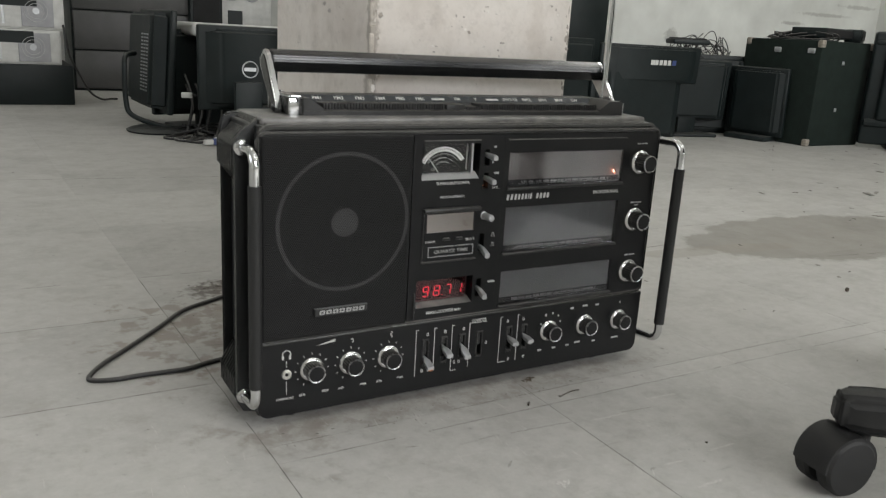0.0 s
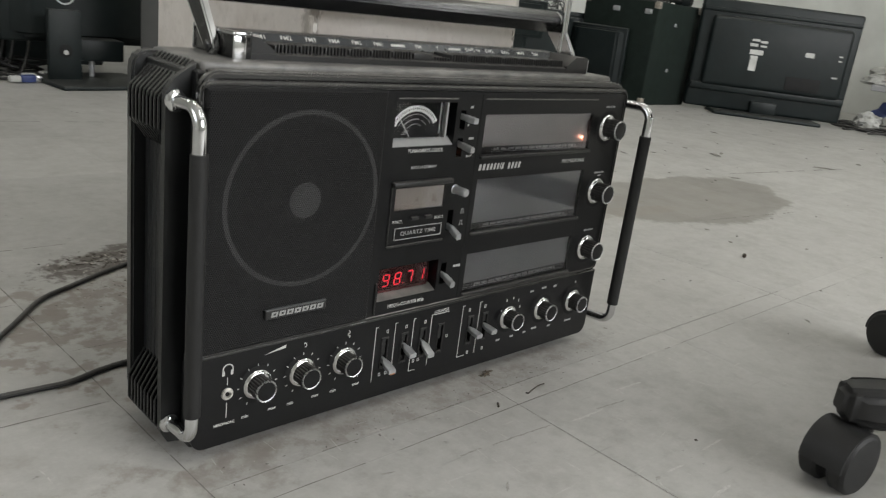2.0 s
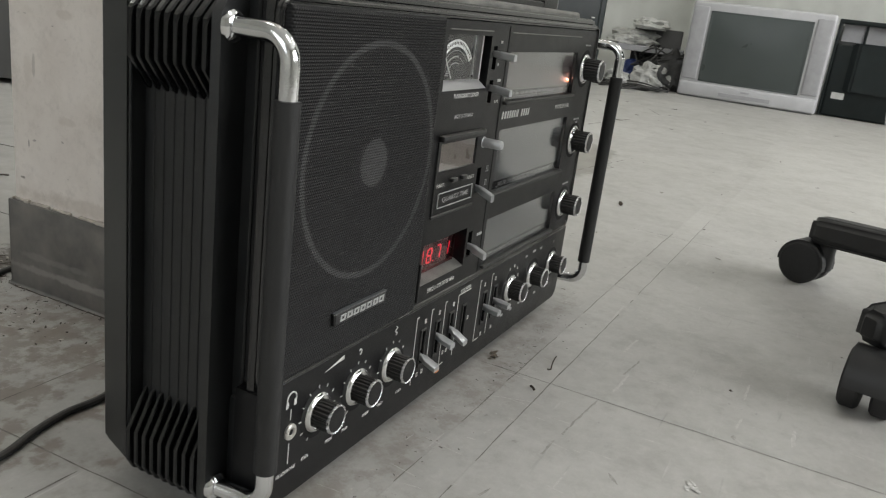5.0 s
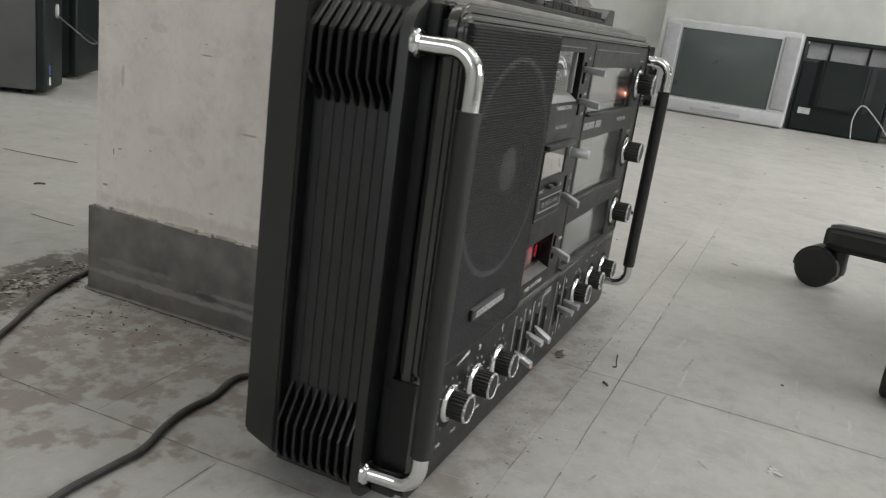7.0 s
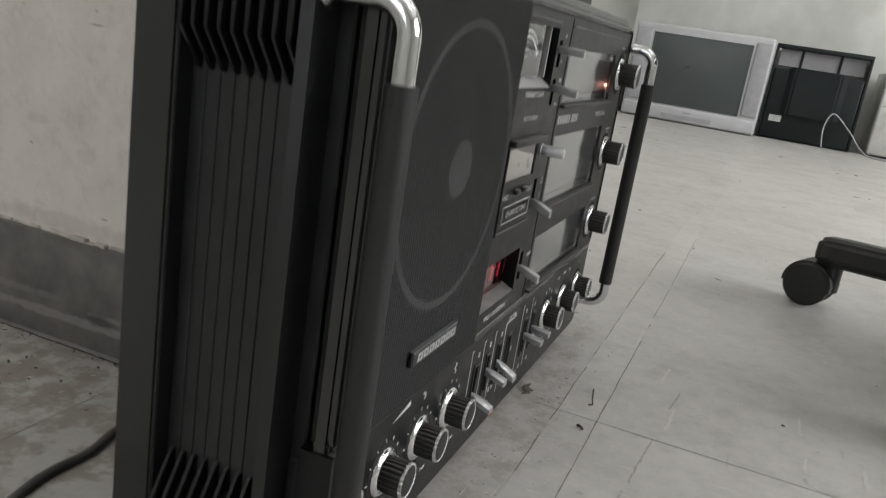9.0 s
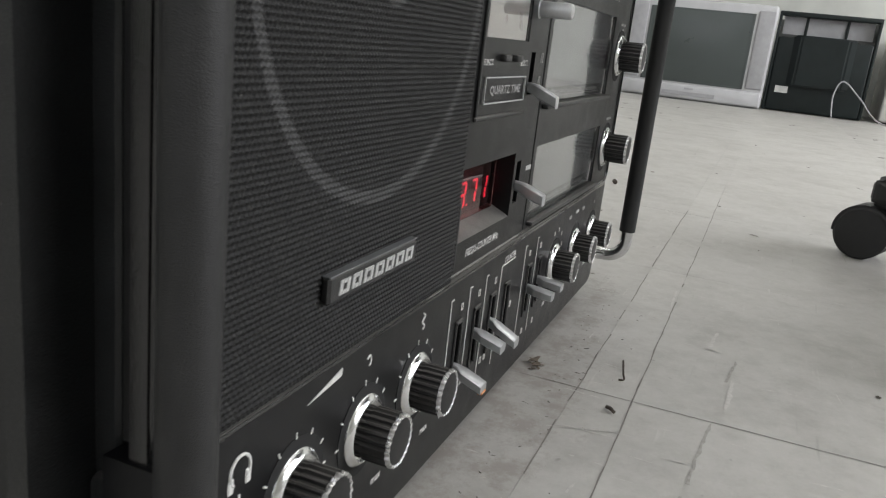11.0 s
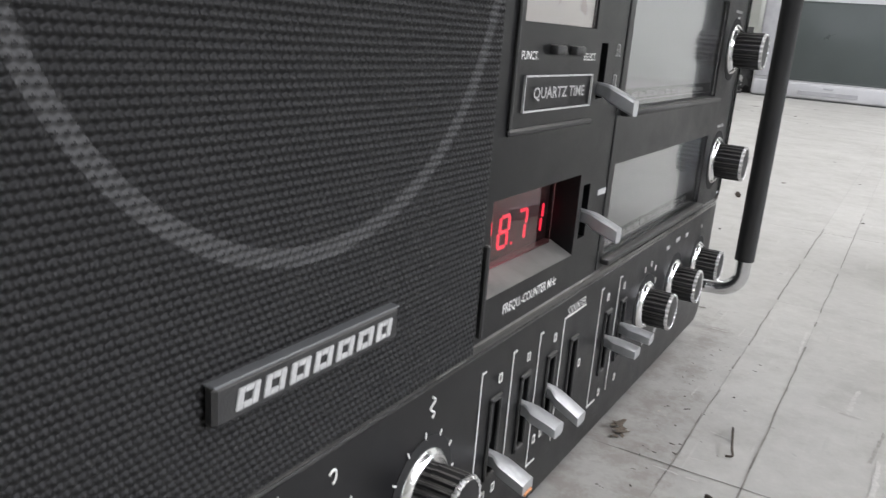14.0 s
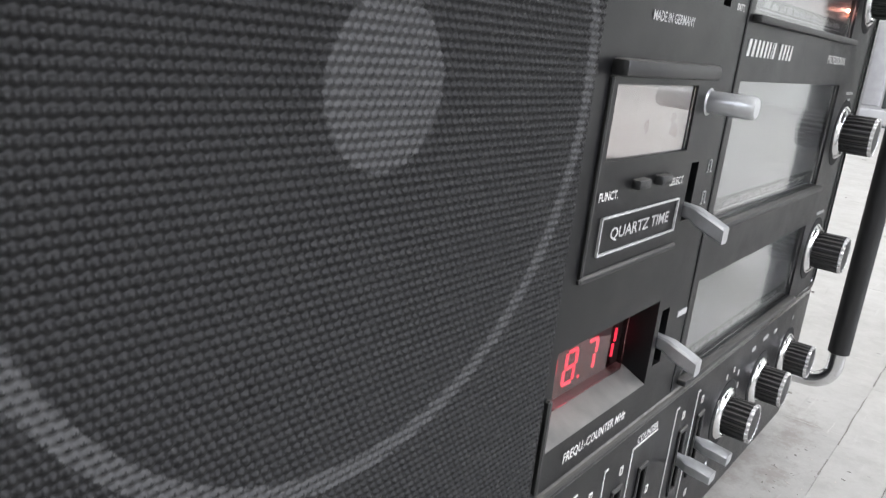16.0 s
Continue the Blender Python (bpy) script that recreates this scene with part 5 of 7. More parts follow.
def top_console():
    c = rpart("key_console", prism([(0.036, 0.3052), (0.036, 0.3105), (0.046, 0.3135), (0.0655, 0.3145), (0.066, 0.3158), (0.0742, 0.3227), (0.095, 0.3232), (0.098, 0.3052)], "x", 0.064, 0.4535), BLACK, label="black key console on the top deck")
    e = rpart("console_end", box((0.0505, 0.0345, 0.3052), (0.0655, 0.099, 0.3245), 0.003, 3), LIP)
    rpart("end_trim", box((0.0497, 0.0338, 0.3056), (0.060, 0.0365, 0.3228), 0.0012, 2), CHROME, e)
    for lo, hi in (((0.0495, 0.0345, 0.3229), (0.0517, 0.098, 0.3253)), ((0.0505, 0.0962, 0.3231), (0.064, 0.0984, 0.3253)), ((0.0495, 0.096, 0.3065), (0.0517, 0.0982, 0.3245)), ((0.0515, 0.0343, 0.3231), (0.0655, 0.0362, 0.3252))):
        rpart("end_trim", box(lo, hi, 0.0009, 2), CHROME, e)
    # cheeks that slope down to the keys at both ends
    rpart("cheek", prism([(0.0655, 0.3055), (0.0655, 0.3228), (0.0715, 0.3225), (0.0865, 0.3125), (0.0865, 0.3055)], "y", 0.0365, 0.0555), BLACK)
    e = rpart("console_end", prism([(0.4325, 0.3055), (0.4325, 0.3125), (0.447, 0.3222), (0.4645, 0.3225), (0.467, 0.3205), (0.467, 0.3055)], "y", 0.0355, 0.099), BLACK)
    rpart("end_trim", box((0.4668, 0.0352, 0.306), (0.4682, 0.0372, 0.3205), 0.0005, 1), SILVER, e)
    # keys with ribbed front edges: six, a blank, one pressed, seven
    first = None
    for k in range(15):
        x = 0.0872 + k * 0.02305
        if k == 6:
            rpart("blank_key", box((x, 0.0395, 0.3105), (x + 0.0222, 0.0655, 0.3172), 0.001, 2), BLACK)
            continue
        if first is None:
            bm = box((x, 0.0405, 0.3105), (x + 0.0218, 0.0655, 0.3172), 0.0010, 2)
            for j in range(6):
                xx = x + 0.0018 + j * 0.0032
                add_box(bm, (xx, 0.0388, 0.3112), (xx + 0.0016, 0.0418, 0.3180), 0.0004, 1)
            first = rpart("key", bm, BLACK)
            fx = x
        else:
            ob = new("key", first.data)
            ob.parent = radio
            ob.location = (x - fx, 0, -0.0032 if k == 7 else 0)
    tilt = Matrix.Translation((0, 0.0701, 0.31925)) @ Matrix.Rotation(radians(40), 4, "X")
    rpart("caption_strip", box((0.068, -0.005, -0.0004), (0.4515, 0.005, 0.0006), m=tilt), KEYLABEL, label="dark blue-grey caption strip")
    for k, words in enumerate(("FM1", "FM2", "FM3", "FM4", "FM5", "FM6", "", "FM", "Y", "", "SW3-10", "SW2", "SW1", "MW", "LW")):
        x = 0.0915 + k * 0.02345
        if words:
            ob = new("lettering", text_mesh(words, 0.0062, PRINT))
            ob.parent = radio
            ob.matrix_basis = Matrix.Translation(-RO) @ tilt @ pose(x, 0.0, 0.0009)
        else:
            rpart("printed_mark", box((x - 0.009, -0.0012, 0.0004), (x + 0.007, 0.0012, 0.0009), m=tilt), PRINT)


top_console()


def carry_handle():
    arm = [(-0.005, -0.006), (0.005, -0.007), (0.0075, 0.002), (0.0115, 0.054), (0.0085, 0.0615), (-0.0085, 0.0615), (-0.0115, 0.054), (-0.0075, 0.002)]
    hinge_y, hinge_z, lean = 0.0605, 0.3125, radians(-39)
    m = Matrix.Translation((0, hinge_y, hinge_z)) @ Matrix.Rotation(lean, 4, "X")
    h = None
    for x0, x1 in ((0.0435, 0.0495), (0.468, 0.474)):
        bm = prism(arm, "x", x0, x1)
        bmesh.ops.bevel(bm, geom=bm.edges[:], offset=0.0012, segments=2, affect="EDGES")
        bmesh.ops.transform(bm, matrix=m, verts=bm.verts[:])
        a = rpart("handle_arm", bm, CHROME, label="chromed handle arm")
        inset = [(p[0] * 0.62, p[1] * 0.9 + 0.002) for p in arm]
        bm = prism(inset, "x", x0 - 0.0008, x0 + 0.001) if x0 < 0.2 else prism(inset, "x", x1 - 0.001, x1 + 0.0008)
        bmesh.ops.transform(bm, matrix=m, verts=bm.verts[:])
        rpart("arm_inlay", bm, LIP, a)
        bm = turned([(0.004, 0), (0.004, 0.0012), (0.003, 0.002), (0.0006, 0.0021)], (x0 - 0.0004 if x0 < 0.2 else x1 + 0.0004, 0, 0), (-1 if x0 < 0.2 else 1, 0, 0), 20)
        bmesh.ops.transform(bm, matrix=m, verts=bm.verts[:])
        rpart("hinge_pin", bm, LIP, a)
    bm = prism([(-0.0105, 0.0455), (0.0085, 0.0455), (0.0105, 0.0485), (0.0105, 0.058), (0.008, 0.0615), (-0.0085, 0.0615), (-0.011, 0.058), (-0.0125, 0.0495)], "x", 0.0495, 0.468)
    bmesh.ops.bevel(bm, geom=bm.edges[:], offset=0.0012, segments=2, affect="EDGES")
    bmesh.ops.transform(bm, matrix=m, verts=bm.verts[:])
    rpart("handle_bar", bm, BARBLACK, label="glossy black carrying bar")


carry_handle()

# telescopic aerial, raised, behind the handle's end
ant = [(0.4705, 0.0775, 0.306), (0.4715, 0.078, 0.43), (0.4725, 0.0785, 0.56), (0.4735, 0.079, 0.68), (0.4745, 0.0795, 0.79)]
for k, (a, b) in enumerate(zip(ant, ant[1:])):
    rpart("aerial_section", cyl(a, b, 0.0040 - 0.0006 * k, seg=16), CHROME)
rpart("aerial_socket", cyl((0.4705, 0.0775, 0.3045), (0.4705, 0.0775, 0.316), 0.0055, seg=20), BLACK)

# flex from the back of the radio, looping over the floor and behind the column
cord_pts = smooth_path([(0.145, 0.112, 0.03), (0.126, 0.145, 0.008), (0.099, 0.188, 0.0029), (0.06, 0.183, 0.0029), (0.033, 0.184, 0.0029), (0.006, 0.179, 0.0029), (-0.022, 0.17, 0.0029), (-0.048, 0.17, 0.0029), (-0.076, 0.171, 0.0029), (-0.1, 0.17, 0.0029), (-0.121, 0.176, 0.0029), (-0.124, 0.187, 0.0029), (-0.107, 0.217, 0.0029), (-0.071, 0.259, 0.0029), (-0.028, 0.311, 0.0029), (0.014, 0.364, 0.0029), (0.06, 0.393, 0.0029), (0.106, 0.42, 0.0029), (0.15, 0.44, 0.0029), (0.2, 0.452, 0.0029), (0.3, 0.46, 0.0029), (0.42, 0.475, 0.0029)], 8)
solid("power_cord", tube(cord_pts, 0.0027, 10), CORD, "black mains flex looped loosely on the floor", "cable")


# ---- office chair ----
def office_chair():
    c = thing("office_chair", (0.708, -0.531, 0), "black swivel office chair on a five-star nylon base with castors", "chair")
    hub = part("hub", turned([(0.02, 0.07), (0.042, 0.075), (0.045, 0.1), (0.036, 0.125), (0.03, 0.13)], (0, 0, 0), (0, 0, 1), 32), NYLON, c)
    part("gas_lift", cyl((0, 0, 0.12), (0, 0, 0.36), 0.025, seg=24), NYLON, c)
    part("lift_rod", cyl((0, 0, 0.30), (0, 0, 0.38), 0.014, seg=20), CHROME, c)
    for k in range(5):
        a = radians(63.9 + 72 * k)
        turn = Matrix.Rotation(a, 4, "Z")
        bm = bmesh.new()
        secs = [(0.03, 0.024, 0.07, 0.118), (0.12, 0.0225, 0.066, 0.109), (0.24, 0.0205, 0.061, 0.0985), (0.308, 0.021, 0.057, 0.0945), (0.328, 0.0195, 0.058, 0.0925), (0.337, 0.012, 0.061, 0.0885)]
        rings = []
        for x, w, z0, z1 in secs:
            pts = [(-w * 0.8, z0), (w * 0.8, z0), (w, z0 + 0.005), (w * 0.96, z1 - 0.006), (w * 0.7, z1 - 0.0008), (-w * 0.7, z1 - 0.0008), (-w * 0.96, z1 - 0.006), (-w, z0 + 0.005)]
            rings.append([bm.verts.new(turn @ Vector((x, p, q))) for p, q in pts])
        for r0, r1 in zip(rings, rings[1:]):
            for j in range(8):
                bm.faces.new((r0[j], r0[(j + 1) % 8], r1[(j + 1) % 8], r1[j]))
        bm.faces.new(rings[0][::-1])
        bm.faces.new(rings[-1])
        bmesh.ops.recalc_face_normals(bm, faces=bm.faces[:])
        bmesh.ops.bevel(bm, geom=[e for e in bm.edges if len(e.link_faces) == 2 and e.calc_face_angle(0) > 0.5], offset=0.005, segments=3, affect="EDGES")
        part("base_leg", bm, NYLON, c)
        # castor: a hood over two wheels, trailing a little
        swing = {0: 0.1, 1: 0.6}.get(k, 0.6 + k)
        m = turn @ Matrix.Translation((0.311, 0, 0)) @ Matrix.Rotation(swing, 4, "Z") @ Matrix.Translation((0.024, 0, 0))
        bm = bmesh.new()
        # hood: half shell over the wheels
        arcpts = [(0.0305 * math.cos(radians(t)), 0.0285 + 0.0305 * math.sin(radians(t))) for t in range(-5, 205, 15)]
        inner = [(0.0275 * math.cos(radians(t)), 0.0285 + 0.0275 * math.sin(radians(t))) for t in range(190, -10, -15)]
        add_prism(bm, arcpts + inner, "y", -0.0195, 0.0195)
        bmesh.ops.transform(bm, matrix=m, verts=bm.verts[:])
        cast = part("castor", bm, NYLON, c, "black twin-wheel castor")
        for y0, y1 in ((-0.0225, -0.004), (0.004, 0.0225)):
            prof = [(0.018, 0), (0.0255, 0.0008), (0.0283, 0.0035), (0.0283, y1 - y0 - 0.0035), (0.0255, y1 - y0 - 0.0008), (0.018, y1 - y0)]
            bm = turned(prof, (0, y0, 0.0284), (0, 1, 0), 32)
            bmesh.ops.transform(bm, matrix=m, verts=bm.verts[:])
            part("wheel", bm, RUBBER, cast)
        bm = cyl((0, 0, 0.024), (0, 0, 0.066), 0.0105, seg=20)
        bmesh.ops.transform(bm, matrix=turn @ Matrix.Translation((0.311, 0, 0)), verts=bm.verts[:])
        part("castor_stem", bm, NYLON, cast)
    bm = box((-0.245, -0.245, 0.39), (0.245, 0.245, 0.49), 0.045, 6, m=Matrix.Rotation(radians(42), 4, "Z"))
    part("seat", bm, surface("black_fabric", (0.015, 0.015, 0.015), 0.9, var=0.3, scale=40, bump=0.6, fine=700), c, "black fabric seat")
    part("seat_plate", box((-0.1, -0.1, 0.375), (0.1, 0.1, 0.4), 0.006), NYLON, c)
    m = Matrix.Rotation(radians(15), 4, "Z")
    bm = bmesh.new()
    add_box(bm, (-0.2, -0.27, 0.58), (0.2, -0.21, 1.0), 0.03, 4, m=m)
    part("backrest", bm, bpy.data.materials["black_fabric"], c, "black fabric backrest")
    part("back_bracket", box((-0.03, -0.28, 0.38), (0.03, -0.05, 0.395), 0.004, m=m), NYLON, c)
    part("back_post", box((-0.03, -0.28, 0.385), (0.03, -0.265, 0.75), 0.004, m=m), NYLON, c)


office_chair()


# ---- discarded televisions along the east wall ----
def crt_tv():
    t = thing("crt_television", (3.85, 0.255, 0), "silver tube television with dark grey screen, switched off, on the floor", "television", yaw=-90)
    # local x runs along the front, -y is the front
    W, H = 0.322, 0.455
    part("cabinet", box((-W, 0.0, 0.0), (W, 0.1, H), 0.014, 4), TVSILVER, t)
    bm = prism([(-0.27, 0.1), (0.27, 0.1), (0.2, 0.42), (-0.2, 0.42)], "z", 0.02, 0.42)
    bmesh.ops.bevel(bm, geom=bm.edges[:], offset=0.02, segments=3, affect="EDGES")
    part("rear_housing", bm, TVSILVER, t)
    # screen surround and bulged glass
    bm = bmesh.new()
    for lo, hi in (((-0.232, -0.004, 0.08), (0.232, 0.012, 0.0895)), ((-0.232, -0.004, 0.404), (0.232, 0.012, 0.4135)), ((-0.232, -0.004, 0.08), (-0.218, 0.012, 0.4135)), ((0.218, -0.004, 0.08), (0.232, 0.012, 0.4135))):
        add_box(bm, lo, hi, 0.003, 2)
    part("screen_surround", bm, SCREEN, t, "dark border round the screen")
    bm = bmesh.new()
    nx, nz = 16, 12
    grid = [[bm.verts.new((-0.22 + 0.44 * i / nx, -0.004 - 0.014 * (1 - (2 * i / nx - 1) ** 2) * (1 - (2 * j / nz - 1) ** 2), 0.088 + 0.318 * j / nz)) for j in range(nz + 1)] for i in range(nx + 1)]
    for i in range(nx):
        for j in range(nz):
            bm.faces.new((grid[i][j], grid[i + 1][j], grid[i + 1][j + 1], grid[i][j + 1]))
    part("screen", bm, SCREEN, t, "dark grey curved glass screen")
    for x0, x1 in ((-0.316, -0.242), (0.242, 0.316)):
        part("speaker_panel", box((x0, -0.006, 0.085), (x1, 0.01, 0.43), 0.006, 3), SPEAKER, t, "grey perforated speaker strip")
    part("lower_strip", box((-0.318, -0.012, 0.006), (0.318, 0.01, 0.072), 0.01, 3), TVSILVER, t)
    part("control_flap", box((-0.12, -0.0145, 0.022), (0.12, -0.011, 0.04), 0.001, 1), SPEAKER, t)
    part("maker_mark", box((-0.02, -0.0135, 0.05), (0.02, -0.0115, 0.058), 0.0005, 1), SPEAKER, t)


crt_tv()


def open_tv():
    t = thing("gutted_television", (3.95, -0.285, 0), "black television cabinet with its back open, on the floor", "television", yaw=-90)
    part("lower_body", box((-0.2, 0, 0.004), (0.2, 0.26, 0.335), 0.01, 3), MONBLACK, t)
    bm = prism([(-0.1, -0.03), (0.1, -0.03), (0.14, 0.01), (-0.14, 0.01)], "z", 0.12, 0.345)
    bmesh.ops.bevel(bm, geom=bm.edges[:], offset=0.008, segments=2, affect="EDGES")
    part("tube_cover", bm, MONBLACK, t)
    part("slope", prism([(0.0, 0.33), (0.26, 0.33), (0.26, 0.42), (0.06, 0.35)], "x", -0.2, 0.2), MONBLACK, t)
    part("inner_board", box((-0.19, 0.05, 0.34), (0.19, 0.06, 0.425), 0.002, 1), SPEAKER, t, "bare grey inner board")
    for x in (-0.09, 0.08):
        part("rib", box((x - 0.006, 0.042, 0.34), (x + 0.006, 0.052, 0.425), 0.002, 1), MONBLACK, t)
    part("top_rail", box((-0.212, 0.0, 0.425), (0.212, 0.06, 0.445), 0.005, 2), MONBLACK, t)
    for x in (-0.206, 0.206):
        part("side_post", box((x - 0.006, 0.0, 0.004), (x + 0.006, 0.26, 0.43), 0.003, 2), MONBLACK, t)
    part("sticker", box((-0.17, -0.0015, 0.085), (-0.115, 0.002, 0.115)), PAPER, t, "small white label")
    solid("grey_cable", tube(smooth_path([(3.86, -0.37, 0.004), (3.88, -0.36, 0.1), (3.9, -0.39, 0.165), (3.9, -0.47, 0.1), (3.84, -0.56, 0.01), (3.8, -0.7, 0.006), (3.86, -0.85, 0.006)], 8), 0.0032, 8), SPEAKER, "pale grey cable looped against the cabinet", "cable")


open_tv()


def white_pc():
    t = thing("computer_tower", (3.98, -0.68, 0), "grimy white computer tower standing against the wall", "computer", yaw=-90)
    part("case", box((-0.11, 0, 0.01), (0.11, 0.42, 0.385), 0.008, 3), WHITEBOX, t)
    part("front_bezel", box((-0.112, -0.025, 0.008), (0.112, 0.002, 0.39), 0.012, 3), WHITEBOX, t)
    for z in (0.19, 0.27, 0.31):
        part("drive_bay", box((-0.08, -0.028, z), (0.08, -0.02, z + 0.026), 0.003, 2), WHITEBOX, t)
    part("seam", box((-0.1, -0.0262, 0.232), (0.1, -0.0245, 0.236)), SPEAKER, t)


white_pc()


def flat_tv():
    ax, ay, bx, by = 3.185, 1.48, 3.655, 0.945
    yaw = math.degrees(math.atan2(by - ay, bx - ax))
    t = thing("flat_television", ((ax + bx) / 2, (ay + by) / 2, 0), "large black flat television seen from behind, dusty, with paper labels", "television", yaw=yaw)
    w = math.hypot(bx - ax, by - ay) / 2
    part("back_cover", box((-w, 0.0, 0.016), (w, 0.055, 0.5), 0.012, 3), MONBLACK, t)
    part("bulge", box((-w * 0.86, -0.03, 0.12), (w * 0.9, 0.01, 0.43), 0.02, 3), MONBLACK, t)
    part("upper_ridge", box((-w * 0.98, -0.008, 0.445), (w * 0.98, 0.02, 0.462), 0.005, 2), MONBLACK, t)
    part("lower_ridge", box((-w * 0.98, -0.018, 0.095), (w * 0.98, 0.02, 0.128), 0.008, 2), MONBLACK, t)
    part("socket_bay", box((w * 0.18, -0.034, 0.14), (w * 0.62, -0.026, 0.2), 0.004, 2), SLOT, t)
    part("neck", box((-0.06, -0.02, 0.015), (0.06, 0.04, 0.07), 0.006, 2), MONBLACK, t)
    part("stand_base", box((-0.24, -0.12, 0.0), (0.24, 0.1, 0.016), 0.006, 3), MONBLACK, t)
    for x0, x1, z0, z1 in ((-0.125, -0.09, 0.312, 0.325), (-0.12, -0.085, 0.335, 0.345), (-0.08, -0.05, 0.33, 0.34), (-0.078, -0.05, 0.312, 0.32), (-0.12, -0.06, 0.277, 0.298), (-0.112, -0.08, 0.205, 0.272), (0.125, 0.165, 0.293, 0.314), (0.262, 0.285, 0.215, 0.222), (0.272, 0.288, 0.29, 0.296), (0.272, 0.288, 0.31, 0.316)):
        part("label_sticker", box((x0, -0.0312, z0), (x1, -0.0295, z1)), PAPER, t, "white paper label")


flat_tv()


TARNISH = surface("tarnished_metal", (0.3, 0.27, 0.23), 0.5, 0.5, var=0.4, scale=120, bump=0.3)


def flight_case():
    t = thing("flight_case", (2.895, 1.525, 0), "black carpeted equipment case with worn metal corners", "case")
    part("box", box((0, 0, 0.0), (0.36, 0.4, 0.447), 0.008, 2), CASEBLACK, t)
    for x, y, z in ((0, 0, 0.0), (0, 0, 0.417), (0, 0.37, 0.417), (0.332, 0, 0.417)):
        part("metal_corner", box((x - 0.003, y - 0.003, z), (x + 0.022, y + 0.024, z + 0.032), 0.006, 2), TARNISH, t, "worn metal corner")
    for y, z in ((0.03, 0.392), (0.2, 0.39)):
        part("latch", box((-0.006, y, z), (0.002, y + 0.035, z + 0.022), 0.003, 2), LEVER, t)
    for z in (0.35, 0.15):
        part("rivet", box((0.15, -0.004, z), (0.165, 0.002, z + 0.016), 0.003, 2), LEVER, t)


flight_case()


def cable_heap(name, x, y, z, rx, ry, h, n, r, label, seed, mat=None):
    """Loose flexes lying in a tangle on something."""
    rnd = random.Random(seed)
    bm = bmesh.new()
    for _ in range(n):
        pts = []
        a = rnd.uniform(0, 6.28)
        for k in range(7):
            a += rnd.uniform(0.5, 1.5)
            q = rnd.uniform(0.3, 1.0)
            pts.append((x + rx * q * math.cos(a), y + ry * q * math.sin(a), z + r + h * max(0, rnd.uniform(-0.5, 1)) * (1 - 0.5 * q)))
        add_tube(bm, smooth_path(pts, 6), r, 6)
    return solid(name, bm, mat or CORD, label, "cables", kind="stuff")


cable_heap("cable_tangle", 3.02, 1.72, 0.447, 0.13, 0.17, 0.05, 10, 0.0035, "black cables heaped on the equipment case", 3)
cable_heap("cable_tangle", 2.78, 2.08, 0.3, 0.24, 0.08, 0.2, 18, 0.0022, "black cables piled behind old monitors", 4)
sb = thing("set_top_box", (3.1, 1.68, 0.447), "small black electronic box lying on the equipment case", "device", yaw=8)
part("body", box((-0.13, -0.08, 0.012), (0.15, 0.08, 0.055), 0.005, 2), MONBLACK, sb)
part("front", box((-0.128, -0.084, 0.016), (0.148, -0.079, 0.05), 0.002, 1), SLOT, sb)
sb = thing("speaker_unit", (3.24, 1.62, 0.447), "small black upright loudspeaker on the equipment case", "speaker", yaw=20)
part("body", box((-0.03, -0.035, 0.0), (0.03, 0.035, 0.058), 0.006, 2), MONBLACK, sb)
part("dark_front", box((-0.024, -0.039, 0.012), (0.024, -0.034, 0.052), 0.003, 1), SLOT, sb)
kb = thing("keyboard", (2.62, 2.0, 0.40), "black keyboard lying on the piled monitors", "keyboard", yaw=-22)
part("body", box((-0.1, -0.05, 0), (0.07, 0.05, 0.022), 0.005, 2), MONBLACK, kb)
part("key_field", box((-0.09, -0.04, 0.018), (0.06, 0.04, 0.028), 0.003, 1), SLOT, kb)


